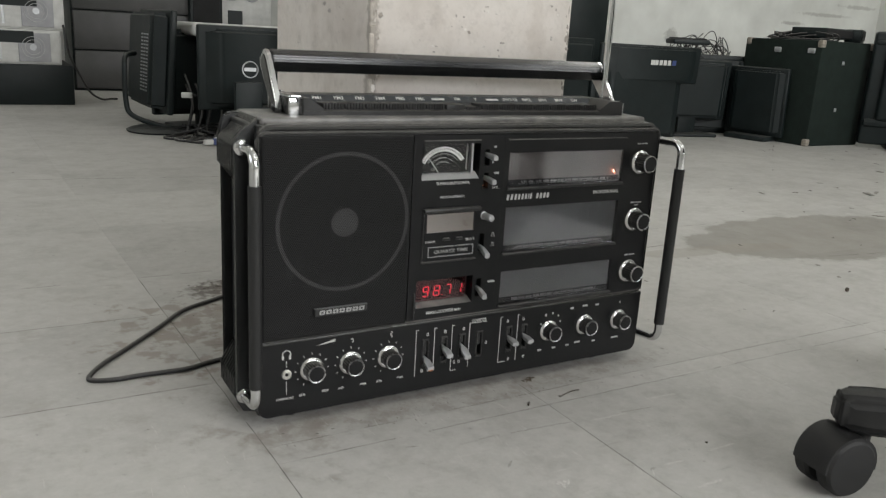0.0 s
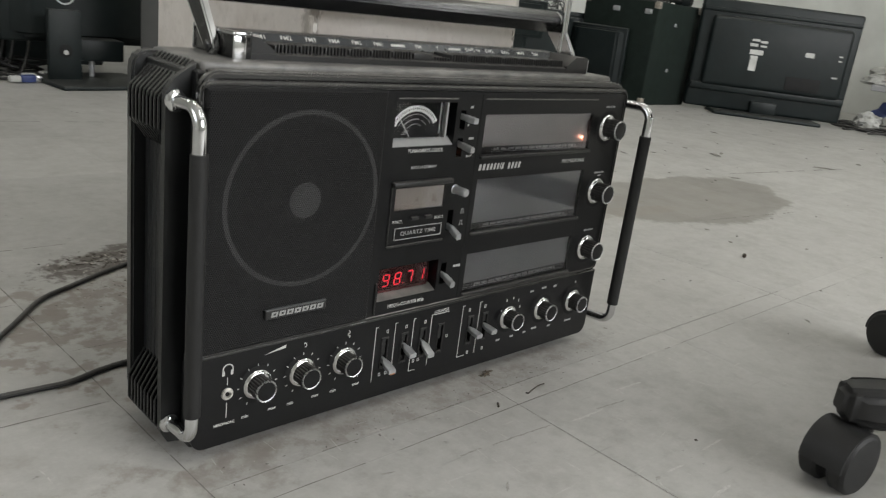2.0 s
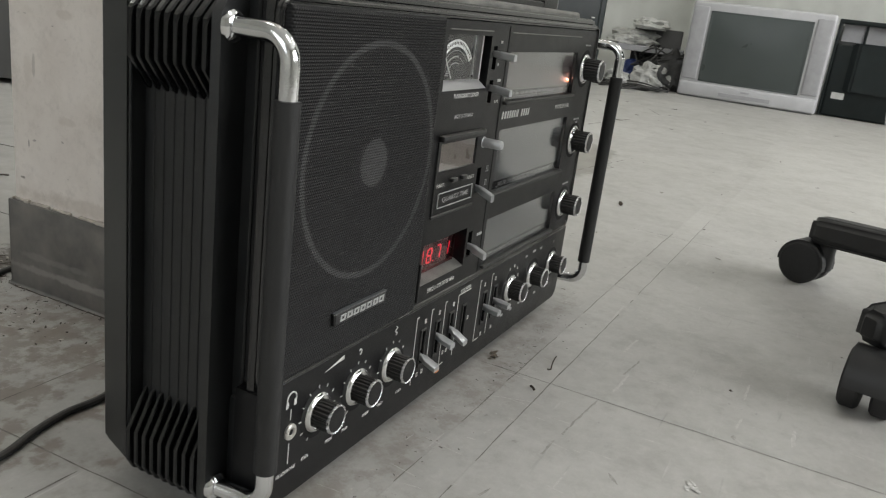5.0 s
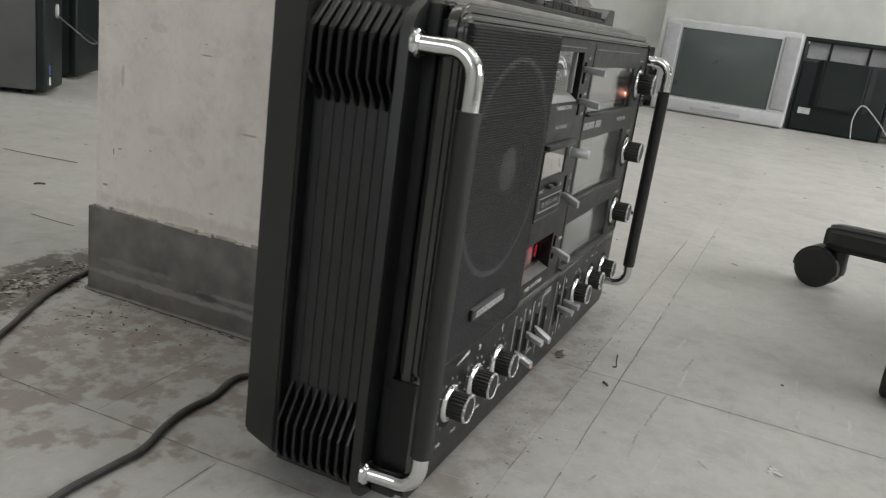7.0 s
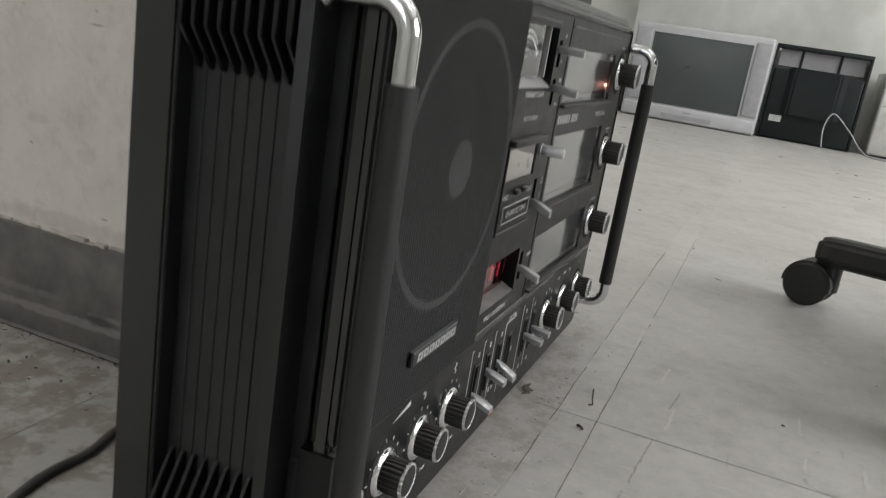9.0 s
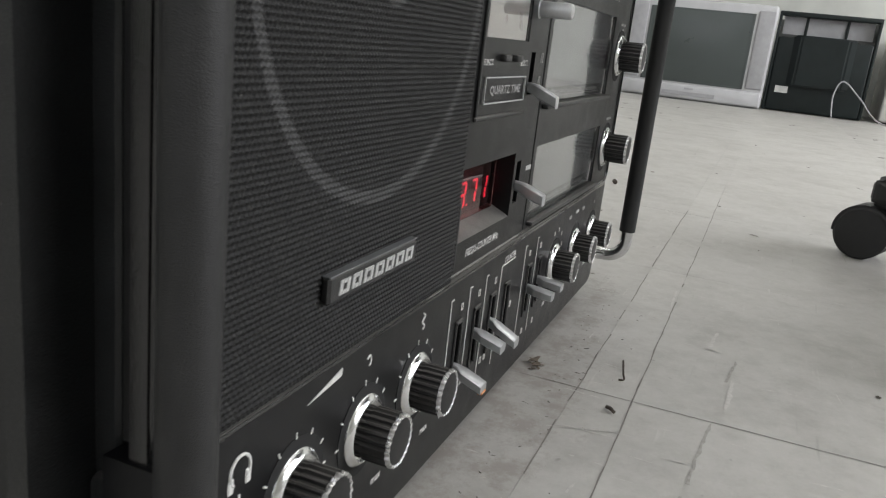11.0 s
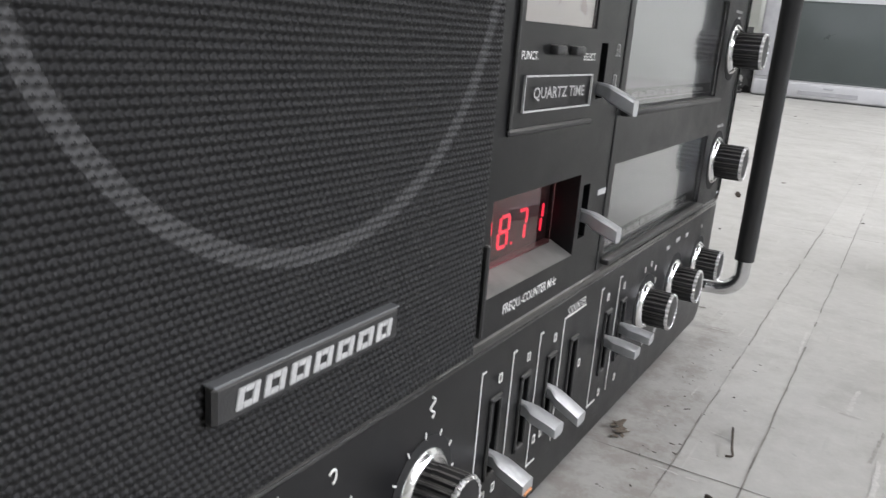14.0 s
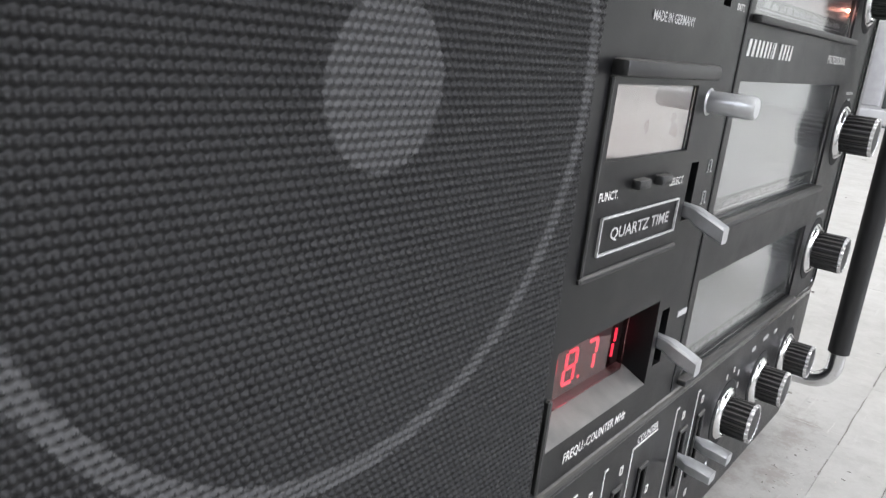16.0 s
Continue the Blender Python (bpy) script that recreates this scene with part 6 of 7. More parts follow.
def monitor(loc, yaw, w, h, z0, depth, label, stand="foot", lean=0.0, mark_kind="", stand_x=0.0, vents=False):
    """A flat computer monitor; -y is its back, which faces the room."""
    t = thing("computer_monitor", loc, label, "monitor", "discarded monitors", yaw=yaw)
    m = Matrix.Translation((0, 0, z0)) @ Matrix.Rotation(radians(lean), 4, "X")
    part("frame", box((-w / 2, 0.0, 0), (w / 2, 0.022, h), 0.006, 3, m=m), MONBLACK, t)
    bm = prism([(-w * 0.47, 0.004), (-w * 0.36, -depth), (w * 0.36, -depth), (w * 0.47, 0.004)], "z", h * 0.05, h * 0.96)
    bmesh.ops.bevel(bm, geom=bm.edges[:], offset=min(0.012, depth * 0.4), segments=3, affect="EDGES")
    bmesh.ops.transform(bm, matrix=m, verts=bm.verts[:])
    part("back_cover", bm, MONBLACK, t)
    part("screen", box((-w / 2 + 0.015, 0.0205, 0.02), (w / 2 - 0.015, 0.0235, h - 0.015), m=m), SCREEN, t)
    if vents:
        for i in range(3):
            bm = bmesh.new()
            for j in range(17):
                z = h * 0.2 + j * h * 0.034
                x = 0.035 + i * 0.034
                add_box(bm, (x, -depth - 0.001, z), (x + 0.024, -depth + 0.001, z + h * 0.014), m=m)
            part("vent_slots", bm, LEVER, t)
    if mark_kind == "ring":
        bm = bmesh.new()
        add_tube(bm, [m @ Vector((-0.092 + 0.026 * math.cos(a), -depth - 0.001, h * 0.5 + 0.026 * math.sin(a))) for a in [k * 2 * math.pi / 28 for k in range(29)]], 0.0022, 6)
        add_box(bm, (-0.112, -depth - 0.0015, h * 0.5 - 0.006), (-0.072, -depth + 0.001, h * 0.5 + 0.006), m=m)
        part("round_mark", bm, LEVER, t, "grey ring-shaped mark")
        part("label_sticker", box((0.0, -depth - 0.0012, h * 0.64), (0.06, -depth + 0.001, h * 0.76), m=m), PAPER, t, "white paper label")
    if mark_kind == "bars":
        bm = bmesh.new()
        for k in range(5):
            x = -0.02 + k * 0.022
            add_box(bm, (x, -depth - 0.0012, h * 0.5), (x + (0.016 if k else 0.02), -depth + 0.001, h * 0.5 + 0.02), m=m)
        part("printed_bars", bm, PAPER, t)
        part("printed_bars", box((0.092, -depth - 0.0012, h * 0.5), (0.112, -depth + 0.001, h * 0.5 + 0.02), m=m), BLUE, t)
    if stand == "foot":
        part("stand_neck", box((stand_x - 0.045, -0.03, 0.008), (stand_x + 0.045, 0.0, z0 + h * 0.4), 0.005, 2), MONBLACK, t)
        part("stand_base", box((stand_x - 0.12, -0.1, 0.0), (stand_x + 0.12, 0.09, 0.014), 0.006, 3), MONBLACK, t)
    elif stand == "loop":
        part("stand_loop", tube(smooth_path([(0.0, -0.05, z0 + h * 0.56), (0.03, -0.085, z0 + h * 0.54), (0.06, -0.1, z0 + h * 0.45), (0.06, -0.1, 0.1), (0.07, -0.085, 0.05), (0.13, -0.02, 0.022), (0.17, 0.03, 0.014)], 8), 0.009, 10), MONBLACK, t)
        part("stand_base", turned([(0.115, 0), (0.12, 0.006), (0.1, 0.014), (0.03, 0.018)], (0.14, 0.0, 0), (0, 0, 1), 32), MONBLACK, t)
    elif stand == "stub":
        part("stand_base", box((-0.1, -0.07, 0.0), (0.1, 0.07, z0 + 0.003), 0.006, 2), MONBLACK, t)
    return t


# to the left of the column
monitor((0.335, 2.37, 0), -86, 0.42, 0.35, 0.062, 0.05, "black monitor turned side-on on a curved stand, silver vent slots", "loop", -4, vents=True)
mb = monitor((0.675, 2.0, 0), 0, 0.51, 0.274, 0.098, 0.03, "black monitor seen from behind with a round grey mark", "none", 0, "ring")
part("stand_neck", box((-0.175, -0.125, 0.008), (-0.085, -0.105, 0.2), 0.004, 2, m=Matrix.Rotation(0.04, 4, "Z")), MONBLACK, mb)
# hole drawn as a dark disc; white disc painted as light through it
part("neck_hole", cyl((-0.125, -0.132, 0.09), (-0.125, -0.12, 0.09), 0.018, seg=24), SLOT, mb)
part("hole_glint", turned([(0.002, 0), (0.0075, 0.0006), (0.0068, 0.0016), (0.003, 0.002)], (-0.124, -0.1312, 0.086), (0.12, -1, 0.1), 9), PAPER, mb)
part("neck_block", box((-0.09, -0.1, 0.06), (0.05, -0.02, 0.12), 0.005, 2), MONBLACK, mb)
part("neck_rod", cyl((-0.03, -0.06, 0.01), (-0.03, -0.06, 0.07), 0.008, seg=14), LEVER, mb)
part("stand_base", box((-0.2, -0.24, 0.0), (0.1, 0.02, 0.012), 0.005, 3, m=Matrix.Rotation(0.1, 4, "Z")), MONBLACK, mb)
monitor((0.52, 2.33, 0), 15, 0.4, 0.3, 0.05, 0.04, "black monitor standing behind others amid cables", "foot")
cable_heap("cable_tangle", 0.46, 2.12, 0.0, 0.12, 0.15, 0.05, 7, 0.0035, "black cables tangled on the floor below monitors", 9, RUBBER)
for px, py, pz in ((0.40, 2.08, 0.13), (0.47, 1.93, 0.0), (0.53, 1.98, 0.0)):
    cp = thing("cable_connector", (px, py, pz), "white plastic cable connector among black cables", "plug", "cable connectors", yaw=40 * px * 10)
    part("shell", box((-0.018, -0.009, 0.0), (0.018, 0.009, 0.018), 0.003, 2), PAPER, cp)
    part("strain_relief", cyl((-0.017, 0, 0.009), (-0.035, 0, 0.007), 0.006, 0.003, seg=12), RUBBER, cp)
for k, (x, y, z, ex, ey) in enumerate(((0.42, 2.2, 0.2, 0.37, 1.97), (0.45, 2.18, 0.17, 0.4, 1.93), (0.47, 2.15, 0.19, 0.45, 1.99), (0.5, 2.12, 0.15, 0.5, 2.0), (0.43, 2.24, 0.16, 0.345, 2.02))):
    solid("monitor_cable", tube(smooth_path([(x, y, z), (x + 0.01, y - 0.06, z * 0.6), (x - 0.01, y - 0.09, z * 0.2), (x - 0.03, y - 0.12, 0.006), (ex - 0.03, ey + 0.02, 0.005), (ex, ey - 0.02, 0.005), (ex + 0.05, ey + 0.01, 0.006)], 6), 0.0042, 8), CORD, "black cable hanging from old monitors to the floor", "cable", "monitor cables")
pl = thing("cable_plug", (0.45, 1.87, 0), "blue and white monitor plug on the floor", "plug", yaw=10)
part("body", box((-0.02, -0.01, 0.002), (0.02, 0.01, 0.022), 0.004, 2), BLUE, pl)
part("tip", box((-0.05, -0.008, 0.004), (-0.02, 0.008, 0.02), 0.003, 2), PAPER, pl)
part("tip", box((0.02, -0.006, 0.004), (0.038, 0.006, 0.02), 0.003, 2), ALU, pl)


def pc_tower(name, loc, yaw, w, d, h, mat, label, bays=True, group=""):
    t = thing(name, loc, label, "computer", group, yaw=yaw)
    part("case", box((-w / 2, 0.02, 0.012), (w / 2, d, h), 0.004, 2), mat, t)
    part("front_bezel", box((-w / 2 - 0.002, 0, 0.008), (w / 2 + 0.002, 0.024, h + 0.004), 0.008, 3), MONBLACK, t)
    for x in (-w / 2 + 0.03, w / 2 - 0.03):
        for y in (0.05, d - 0.05):
            part("foot", cyl((x, y, 0), (x, y, 0.014), 0.012, seg=14), RUBBER, t)
    if bays:
        for k in range(2):
            part("drive_bay", box((-w / 2 + 0.02, -0.003, h * 0.78 - k * 0.05), (w / 2 - 0.02, 0.006, h * 0.78 - k * 0.05 + 0.036), 0.003, 2), MONBLACK, t)
        knob_bm = cyl((w * 0.09, -0.005, 0), (w * 0.09, 0.004, 0), 0.0085, seg=20)
        bmesh.ops.scale(knob_bm, verts=knob_bm.verts[:], vec=(1, 1, 1.9))
        bmesh.ops.translate(knob_bm, verts=knob_bm.verts[:], vec=(0, 0, 0.19))
        part("power_button", knob_bm, PAPER, t, "white oval button")
        part("front_socket", box((-w * 0.34, -0.002, 0.046), (-w * 0.27, 0.004, 0.07), 0.002, 1), BLUE, t)
        part("front_socket", box((-w * 0.34, -0.002, 0.022), (-w * 0.27, 0.004, 0.042), 0.002, 1), PAPER, t)
        for k in range(6):
            part("vent_slot", box((-w * 0.25, -0.0015, 0.024 + k * 0.009), (-w * 0.16, 0.004, 0.028 + k * 0.009)), SLOT, t)
    return t


pc_tower("computer_tower", (1.022, 1.486, 0), 38, 0.172, 0.4, 0.42, TOWERGREY, "dark grey computer tower standing on the floor")
pc_tower("computer_tower", (1.35, 1.735, 0), 33, 0.23, 0.4, 0.36, MONBLACK, "black computer tower behind a grey one", False)
solid("thin_cable", tube(smooth_path([(1.034, 1.49, 0.18), (1.06, 1.46, 0.15), (1.1, 1.46, 0.125), (1.15, 1.49, 0.12), (1.2, 1.55, 0.12), (1.26, 1.66, 0.13), (1.3, 1.73, 0.13)], 6), 0.0022, 6), TOWERGREY, "thin grey cable hanging between two computer towers", "cable")


def desktop_pc(loc, yaw, w, d, h, label, open_side=True):
    """A computer lying flat, its metal rear facing the room."""
    t = thing("desktop_computer", loc, label, "computer", "stacked computers", yaw=yaw)
    part("case", box((-w / 2, 0, 0.0), (w / 2, d, h), 0.004, 2), WHITEBOX if open_side else MONBLACK, t)
    if open_side:
        part("rear_plate", box((-w / 2 + 0.008, -0.003, 0.008), (w / 2 - 0.008, 0.001, h - 0.008), 0.001, 1), WHITEBOX, t)
        for k in range(7):
            part("slot_cover", box((-w * 0.18 + k * 0.018, -0.006, 0.02), (-w * 0.18 + k * 0.018 + 0.011, -0.002, h - 0.03), 0.001, 1), LEVER, t)
        f = part("fan_plate", box((w * 0.18, -0.006, 0.012), (w * 0.42, -0.002, h - 0.012), 0.001, 1), SPEAKER, t)
        part("fan_hub", cyl((w * 0.29, -0.009, h / 2), (w * 0.29, -0.005, h / 2), 0.013, seg=20), LEVER, f)
        part("cable_bay", box((w * 0.02, -0.007, h * 0.62), (w * 0.3, -0.002, h - 0.006), 0.001, 1), MONBLACK, t)
        for r in (0.03, 0.043):
            part("fan_ring", tube([(w * 0.29 + r * math.cos(a), -0.007, h / 2 + r * math.sin(a)) for a in [k * 2 * math.pi / 24 for k in range(25)]], 0.0011, 5), SILVER, f)
        part("socket_bay", box((-w * 0.45, -0.005, 0.02), (-w * 0.24, -0.002, h - 0.02), 0.001, 1), LEVER, t)
    return t


desktop_pc((-0.1, 3.09, 0.0), 0, 0.5, 0.42, 0.165, "black desktop computer at the foot of a stack", False)
desktop_pc((-0.14, 3.1, 0.165), 0, 0.5, 0.42, 0.14, "old computer lying flat, bare metal rear plate")
desktop_pc((-0.12, 3.11, 0.305), 0, 0.5, 0.42, 0.15, "old computer lying flat, bare metal rear plate")
desktop_pc((-0.12, 3.11, 0.455), 0, 0.5, 0.42, 0.15, "old computer lying flat, bare metal rear plate")


def drawer_stack():
    t = thing("black_cabinet", (0.55, 3.8, 0), "black cabinet of stacked units with small knobs", "cabinet")
    part("body", box((-0.33, 0.02, 0.0), (0.36, 0.45, 1.0), 0.004, 2), MONBLACK, t)
    for k in range(5):
        d = part("unit_front", box((-0.32, 0.0, 0.012 + k * 0.195), (0.35, 0.022, 0.2 + k * 0.195), 0.006, 2), CABGREY, t)
        part("knob", turned([(0.008, 0), (0.016, 0.008), (0.014, 0.02)], (-0.02, 0, 0.1 + k * 0.195), (0, -1, 0), 18), RUBBER, d)
        part("knob", turned([(0.006, 0), (0.012, 0.008), (0.01, 0.016)], (-0.03, 0, 0.14 + k * 0.195), (0, -1, 0), 18), RUBBER, d)


drawer_stack()
solid("loose_cable", tube(smooth_path([(0.12, 3.07, 0.33), (0.125, 3.05, 0.284), (0.136, 3.05, 0.21), (0.172, 3.07, 0.13), (0.22, 3.15, 0.05), (0.275, 3.24, 0.012), (0.32, 3.3, 0.008), (0.35, 3.3, 0.008)], 8), 0.0045, 8), CORD, "black cable hanging from stacked computers to the floor", "cable")
# a plain black equipment box with a lighter top edge
sp = thing("loudspeaker", (0.86, 3.75, 0), "tall black equipment box with a dark front", "speaker")
part("cabinet", box((-0.07, 0, 0), (0.1, 0.3, 0.62), 0.006, 2), MONBLACK, sp)
part("dark_front", box((-0.055, -0.006, 0.03), (0.085, 0.002, 0.56), 0.004, 2), SLOT, sp)
part("top_edge", box((-0.07, -0.01, 0.59), (0.1, 0.01, 0.615), 0.004, 2), CABGREY, sp)
tower = thing("desktop_computer", (1.075, 3.78, 0.3), "white computer with two rear fans", "computer", "stacked computers")
part("case", box((-0.16, 0, 0), (0.16, 0.4, 0.34), 0.004, 2), WHITEBOX, tower)
for x in (-0.06, 0.05):
    f = part("fan", turned([(0.05, 0), (0.052, 0.006), (0.046, 0.008), (0.044, 0.002), (0.012, 0.002), (0.012, 0.006)], (x, 0, 0.24), (0, -1, 0), 30), SPEAKER, tower)
part("socket_bay", box((-0.08, -0.004, 0.06), (0.0, 0.001, 0.14), 0.002, 1), MONBLACK, tower)
sh = thing("low_table", (1.15, 3.72, 0), "low dark table carrying old computers", "table")
part("tabletop", box((-0.35, -0.05, 0.265), (0.4, 0.5, 0.3), 0.003, 1), MONBLACK, sh)
for x in (-0.33, 0.38):
    for y in (-0.03, 0.48):
        part("leg", box((x - 0.02, y - 0.02, 0), (x + 0.02, y + 0.02, 0.266)), MONBLACK, sh)
sc = thing("scanner", (0.66, 2.22, 0), "pale grey flat device laid on a stand behind a monitor", "scanner", yaw=3)
part("body", box((-0.22, -0.05, 0.33), (0.24, 0.25, 0.375), 0.012, 3), WHITEBOX, sc)
part("stand", box((-0.15, 0.05, 0.0), (0.15, 0.2, 0.332), 0.004, 1), MONBLACK, sc)

# to the right of the column, against the north wall
monitor((2.22, 1.82, 0), -4, 0.52, 0.152, 0.235, 0.02, "black monitor back with a row of pale printed marks", "none", 3, "bars")
monitor((2.2, 1.86, 0), 0, 0.5, 0.30, 0.0, 0.05, "black monitor resting on the floor", "none", 0)
monitor((2.585, 1.95, 0), -14, 0.42, 0.265, 0.07, 0.05, "black monitor on a short foot", "foot", 2)
monitor((2.845, 1.775, 0), -80, 0.28, 0.3, 0.02, 0.02, "black monitor leaning beside the equipment case", "stub", 3)
# added filler: closes a pale gap where dark clutter stands
monitor((2.77, 2.02, 0), -30, 0.4, 0.36, 0.0, 0.04, "black monitor added to fill the gap behind other monitors", "none", 0)
monitor((1.8, 1.9, 0), 6, 0.4, 0.38, 0.02, 0.05, "black monitor partly hidden behind the column", "stub", 0)
bs = thing("black_cabinet", (2.2, 2.3, 0), "tall narrow black cabinet against the wall", "cabinet")
part("body", box((-0.12, -0.1, 0), (0.09, 0.1, 1.1), 0.004, 2), MONBLACK, bs)


# added dark panel that stands for the shaded gap between case and television
bp = thing("equipment_box", (3.42, 1.86, 0), "flat black panel added to darken the gap behind the television", "box", yaw=-20)
part("shell", box((-0.2, 0, 0), (0.2, 0.06, 0.43), 0.006, 2), MONBLACK, bp)


# ---- heap of scraps between the televisions ----
def rag(name, loc, size, seed, mat, label, group="scrap heap"):
    bm = bmesh.new()
    bmesh.ops.create_icosphere(bm, subdivisions=4, radius=1)
    for v in bm.verts:
        n = noise.noise(v.co * 1.7 + Vector((seed, 0, 0))) * 0.45 + noise.noise(v.co * 4 + Vector((0, seed, 0))) * 0.2
        v.co = v.co * (1 + n)
        v.co = Vector((v.co.x * size[0], v.co.y * size[1], max(v.co.z, -0.6) * size[2]))
    low = min(v.co.z for v in bm.verts)
    bmesh.ops.translate(bm, verts=bm.verts[:], vec=Vector(loc) - Vector((0, 0, low)))
    return solid(name, bm, mat, label, "scrap", group)


rag("crumpled_cloth", (3.95, 0.74, 0.0), (0.08, 0.09, 0.075), 1.3, RAG, "dirty pale crumpled cloth on the floor")
rag("crumpled_cloth", (3.9, 0.9, 0.0), (0.07, 0.06, 0.045), 4.1, RAG, "dirty pale crumpled cloth on the floor")
rag("dark_cloth", (4.02, 0.66, 0.0), (0.1, 0.09, 0.12), 7.7, RAGDARK, "dark bundled cloth in the scrap heap")
rag("plastic_sack", (4.08, 0.85, 0.0), (0.1, 0.1, 0.08), 9.2, BLUE, "blue plastic sack in the scrap heap")
rag("crumpled_cloth", (4.1, 0.9, 0.2), (0.12, 0.14, 0.05), 12.5, RAG, "pale cloth lying on top of the heap")
rag("crumpled_cloth", (4.05, 0.8, 0.29), (0.07, 0.09, 0.035), 15.5, PAPER, "white crumpled paper on the heap")
wb = thing("wooden_tray", (4.08, 0.8, 0.0), "broken grey tray on the scrap heap", "tray", yaw=-80)
part("tray", box((-0.17, -0.1, 0.175), (0.17, 0.1, 0.205), 0.003, 1), SPEAKER, wb)
part("board", box((-0.1, 0.04, 0.2), (0.15, 0.08, 0.3), 0.003, 1), TOWERGREY, wb)
part("support", box((-0.1, 0.02, 0.0), (0.1, 0.1, 0.176), 0.003, 1), RAGDARK, wb)
cable_heap("cable_tangle", 3.8, 0.82, 0.0, 0.2, 0.25, 0.03, 9, 0.004, "thin cables strewn on the floor before the heap", 21)
cable_heap("cable_tangle", 4.0, 0.72, 0.1, 0.1, 0.16, 0.14, 7, 0.004, "thin cables hanging over the heap", 22)


# ---- floor marks ----
def scrap(name, pts, r, label):
    return solid(name, tube(smooth_path(pts, 5), r, 6), CHIP, label, "debris", "floor debris")


scrap("dry_curl", [(0.37, -0.052, 0.0015), (0.36, -0.0535, 0.003), (0.346, -0.056, 0.0025), (0.34, -0.0575, 0.0015), (0.339, -0.0545, 0.001)], 0.0006, "dry brown curled shaving on the tiles")
scrap("dry_chip", [(0.297, -0.0555, 0.0012), (0.2945, -0.058, 0.002), (0.2925, -0.0605, 0.0012)], 0.0011, "small dark chip on the tiles")
scrap("pebble", [(1.062, 0.0806, 0.003), (1.067, 0.083, 0.004)], 0.0035, "small dark crumb on the tiles")
scrap("twig", [(0.5, 0.983, 0.002), (0.501, 0.95, 0.003), (0.503, 0.916, 0.004), (0.515, 0.88, 0.003), (0.527, 0.851, 0.0015)], 0.0006, "long thin dry twig on the tiles")
scrap("twig", [(0.287, 0.656, 0.001), (0.286, 0.62, 0.0015), (0.289, 0.587, 0.001)], 0.00035, "thin dry twig on the tiles")
scrap("dry_chip", [(0.388, 0.776, 0.0012), (0.393, 0.772, 0.0018), (0.399, 0.767, 0.0012)], 0.0013, "small dark chip on the tiles")
rnd = random.Random(5)


def flake(bm, x, y, s, z=0.0):
    """A thin flake of irregular outline, a little tilted."""
    n = rnd.randint(4, 6)
    turn, long = rnd.uniform(0, 6.28), rnd.uniform(1.0, 3.6)
    lo, hi = [], []
    for k in range(n):
        a = 2 * math.pi * k / n + rnd.uniform(-0.3, 0.3)
        r = s * rnd.uniform(0.6, 1.2)
        u, v = r * long * math.cos(a), r * math.sin(a)
        p = (x + u * math.cos(turn) - v * math.sin(turn), y + u * math.sin(turn) + v * math.cos(turn))
        lift = rnd.uniform(0, 0.35) * s
        lo.append(bm.verts.new((*p, z + lift + 0.0001)))
        hi.append(bm.verts.new((*p, z + lift + 0.0001 + s * 0.12)))
    bm.faces.new(hi)
    for k in range(n):
        bm.faces.new((lo[k], lo[(k + 1) % n], hi[(k + 1) % n], hi[k]))


GREYMARK = surface("grey_smear", (0.24, 0.228, 0.205), 0.8, var=0.3, scale=120, bump=0.2)
smears = bmesh.new()
for x, y, size in ((2.539, 0.958, 0.014), (2.05, 0.683, 0.016), (1.704, 0.783, 0.012), (2.057, 0.849, 0.012), (2.046, 0.786, 0.008), (1.132, 0.143, 0.006), (1.251, 0.052, 0.006), (0.806, 0.081, 0.003), (0.86, -0.118, 0.004), (0.56, 0.008, 0.0035), (1.166, 0.211, 0.007), (1.413, 0.198, 0.008), (1.76, 0.469, 0.012), (2.1, 0.69, 0.014), (2.3, 0.45, 0.02), (2.55, 0.44, 0.014)):
    flake(smears, x, y, size * 0.55)
solid("floor_scraps", smears, GREYMARK, "flat grey-brown scraps trodden onto the tiles", "debris", kind="stuff", smooth=False)
leaf, spot = bmesh.new(), bmesh.new()
for k in range(9):
    flake(leaf, 0.327 + rnd.gauss(0, 0.008), -0.006 + rnd.gauss(0, 0.002), rnd.uniform(0.0012, 0.0026), 0.0002 * k)
solid("leaf_scrap", leaf, surface("dry_leaf", (0.13, 0.105, 0.08), 0.9, var=0.45, scale=250, bump=0.4), "crumbled dry brown leaf on the tiles", "debris", "floor debris", smooth=False)
for k in range(7):
    flake(spot, 0.231 + rnd.gauss(0, 0.0035), -0.202 + rnd.gauss(0, 0.003), rnd.uniform(0.0014, 0.0024))
solid("paint_spot", spot, surface("spilt_paint", (0.52, 0.51, 0.485), 0.6, var=0.15, scale=300, bump=0.2), "dried spot of pale paint on the tiles", "stain", "floor debris", smooth=False)
FLAKEPALE = surface("plaster_flake", (0.46, 0.43, 0.39), 0.9, var=0.3, scale=200, bump=0.3)
crumbs, pale = bmesh.new(), bmesh.new()
for _ in range(150):
    x, y = rnd.uniform(-0.7, 3.2), rnd.uniform(-0.5, 1.7)
    if 0 < x < 0.52 and -0.02 < y < 0.47:
        continue
    flake(crumbs, x, y, rnd.uniform(0.0006, 0.0017) * (1 + 0.8 * max(0, x - 0.5)))
for _ in range(330):  # swept-up bits by the column's foot
    x, y = 0.15 + rnd.gauss(0, 0.045), 0.465 + rnd.gauss(0, 0.014)
    flake(rnd.choice((crumbs, crumbs, pale)), x, y, rnd.uniform(0.0004, 0.0017))
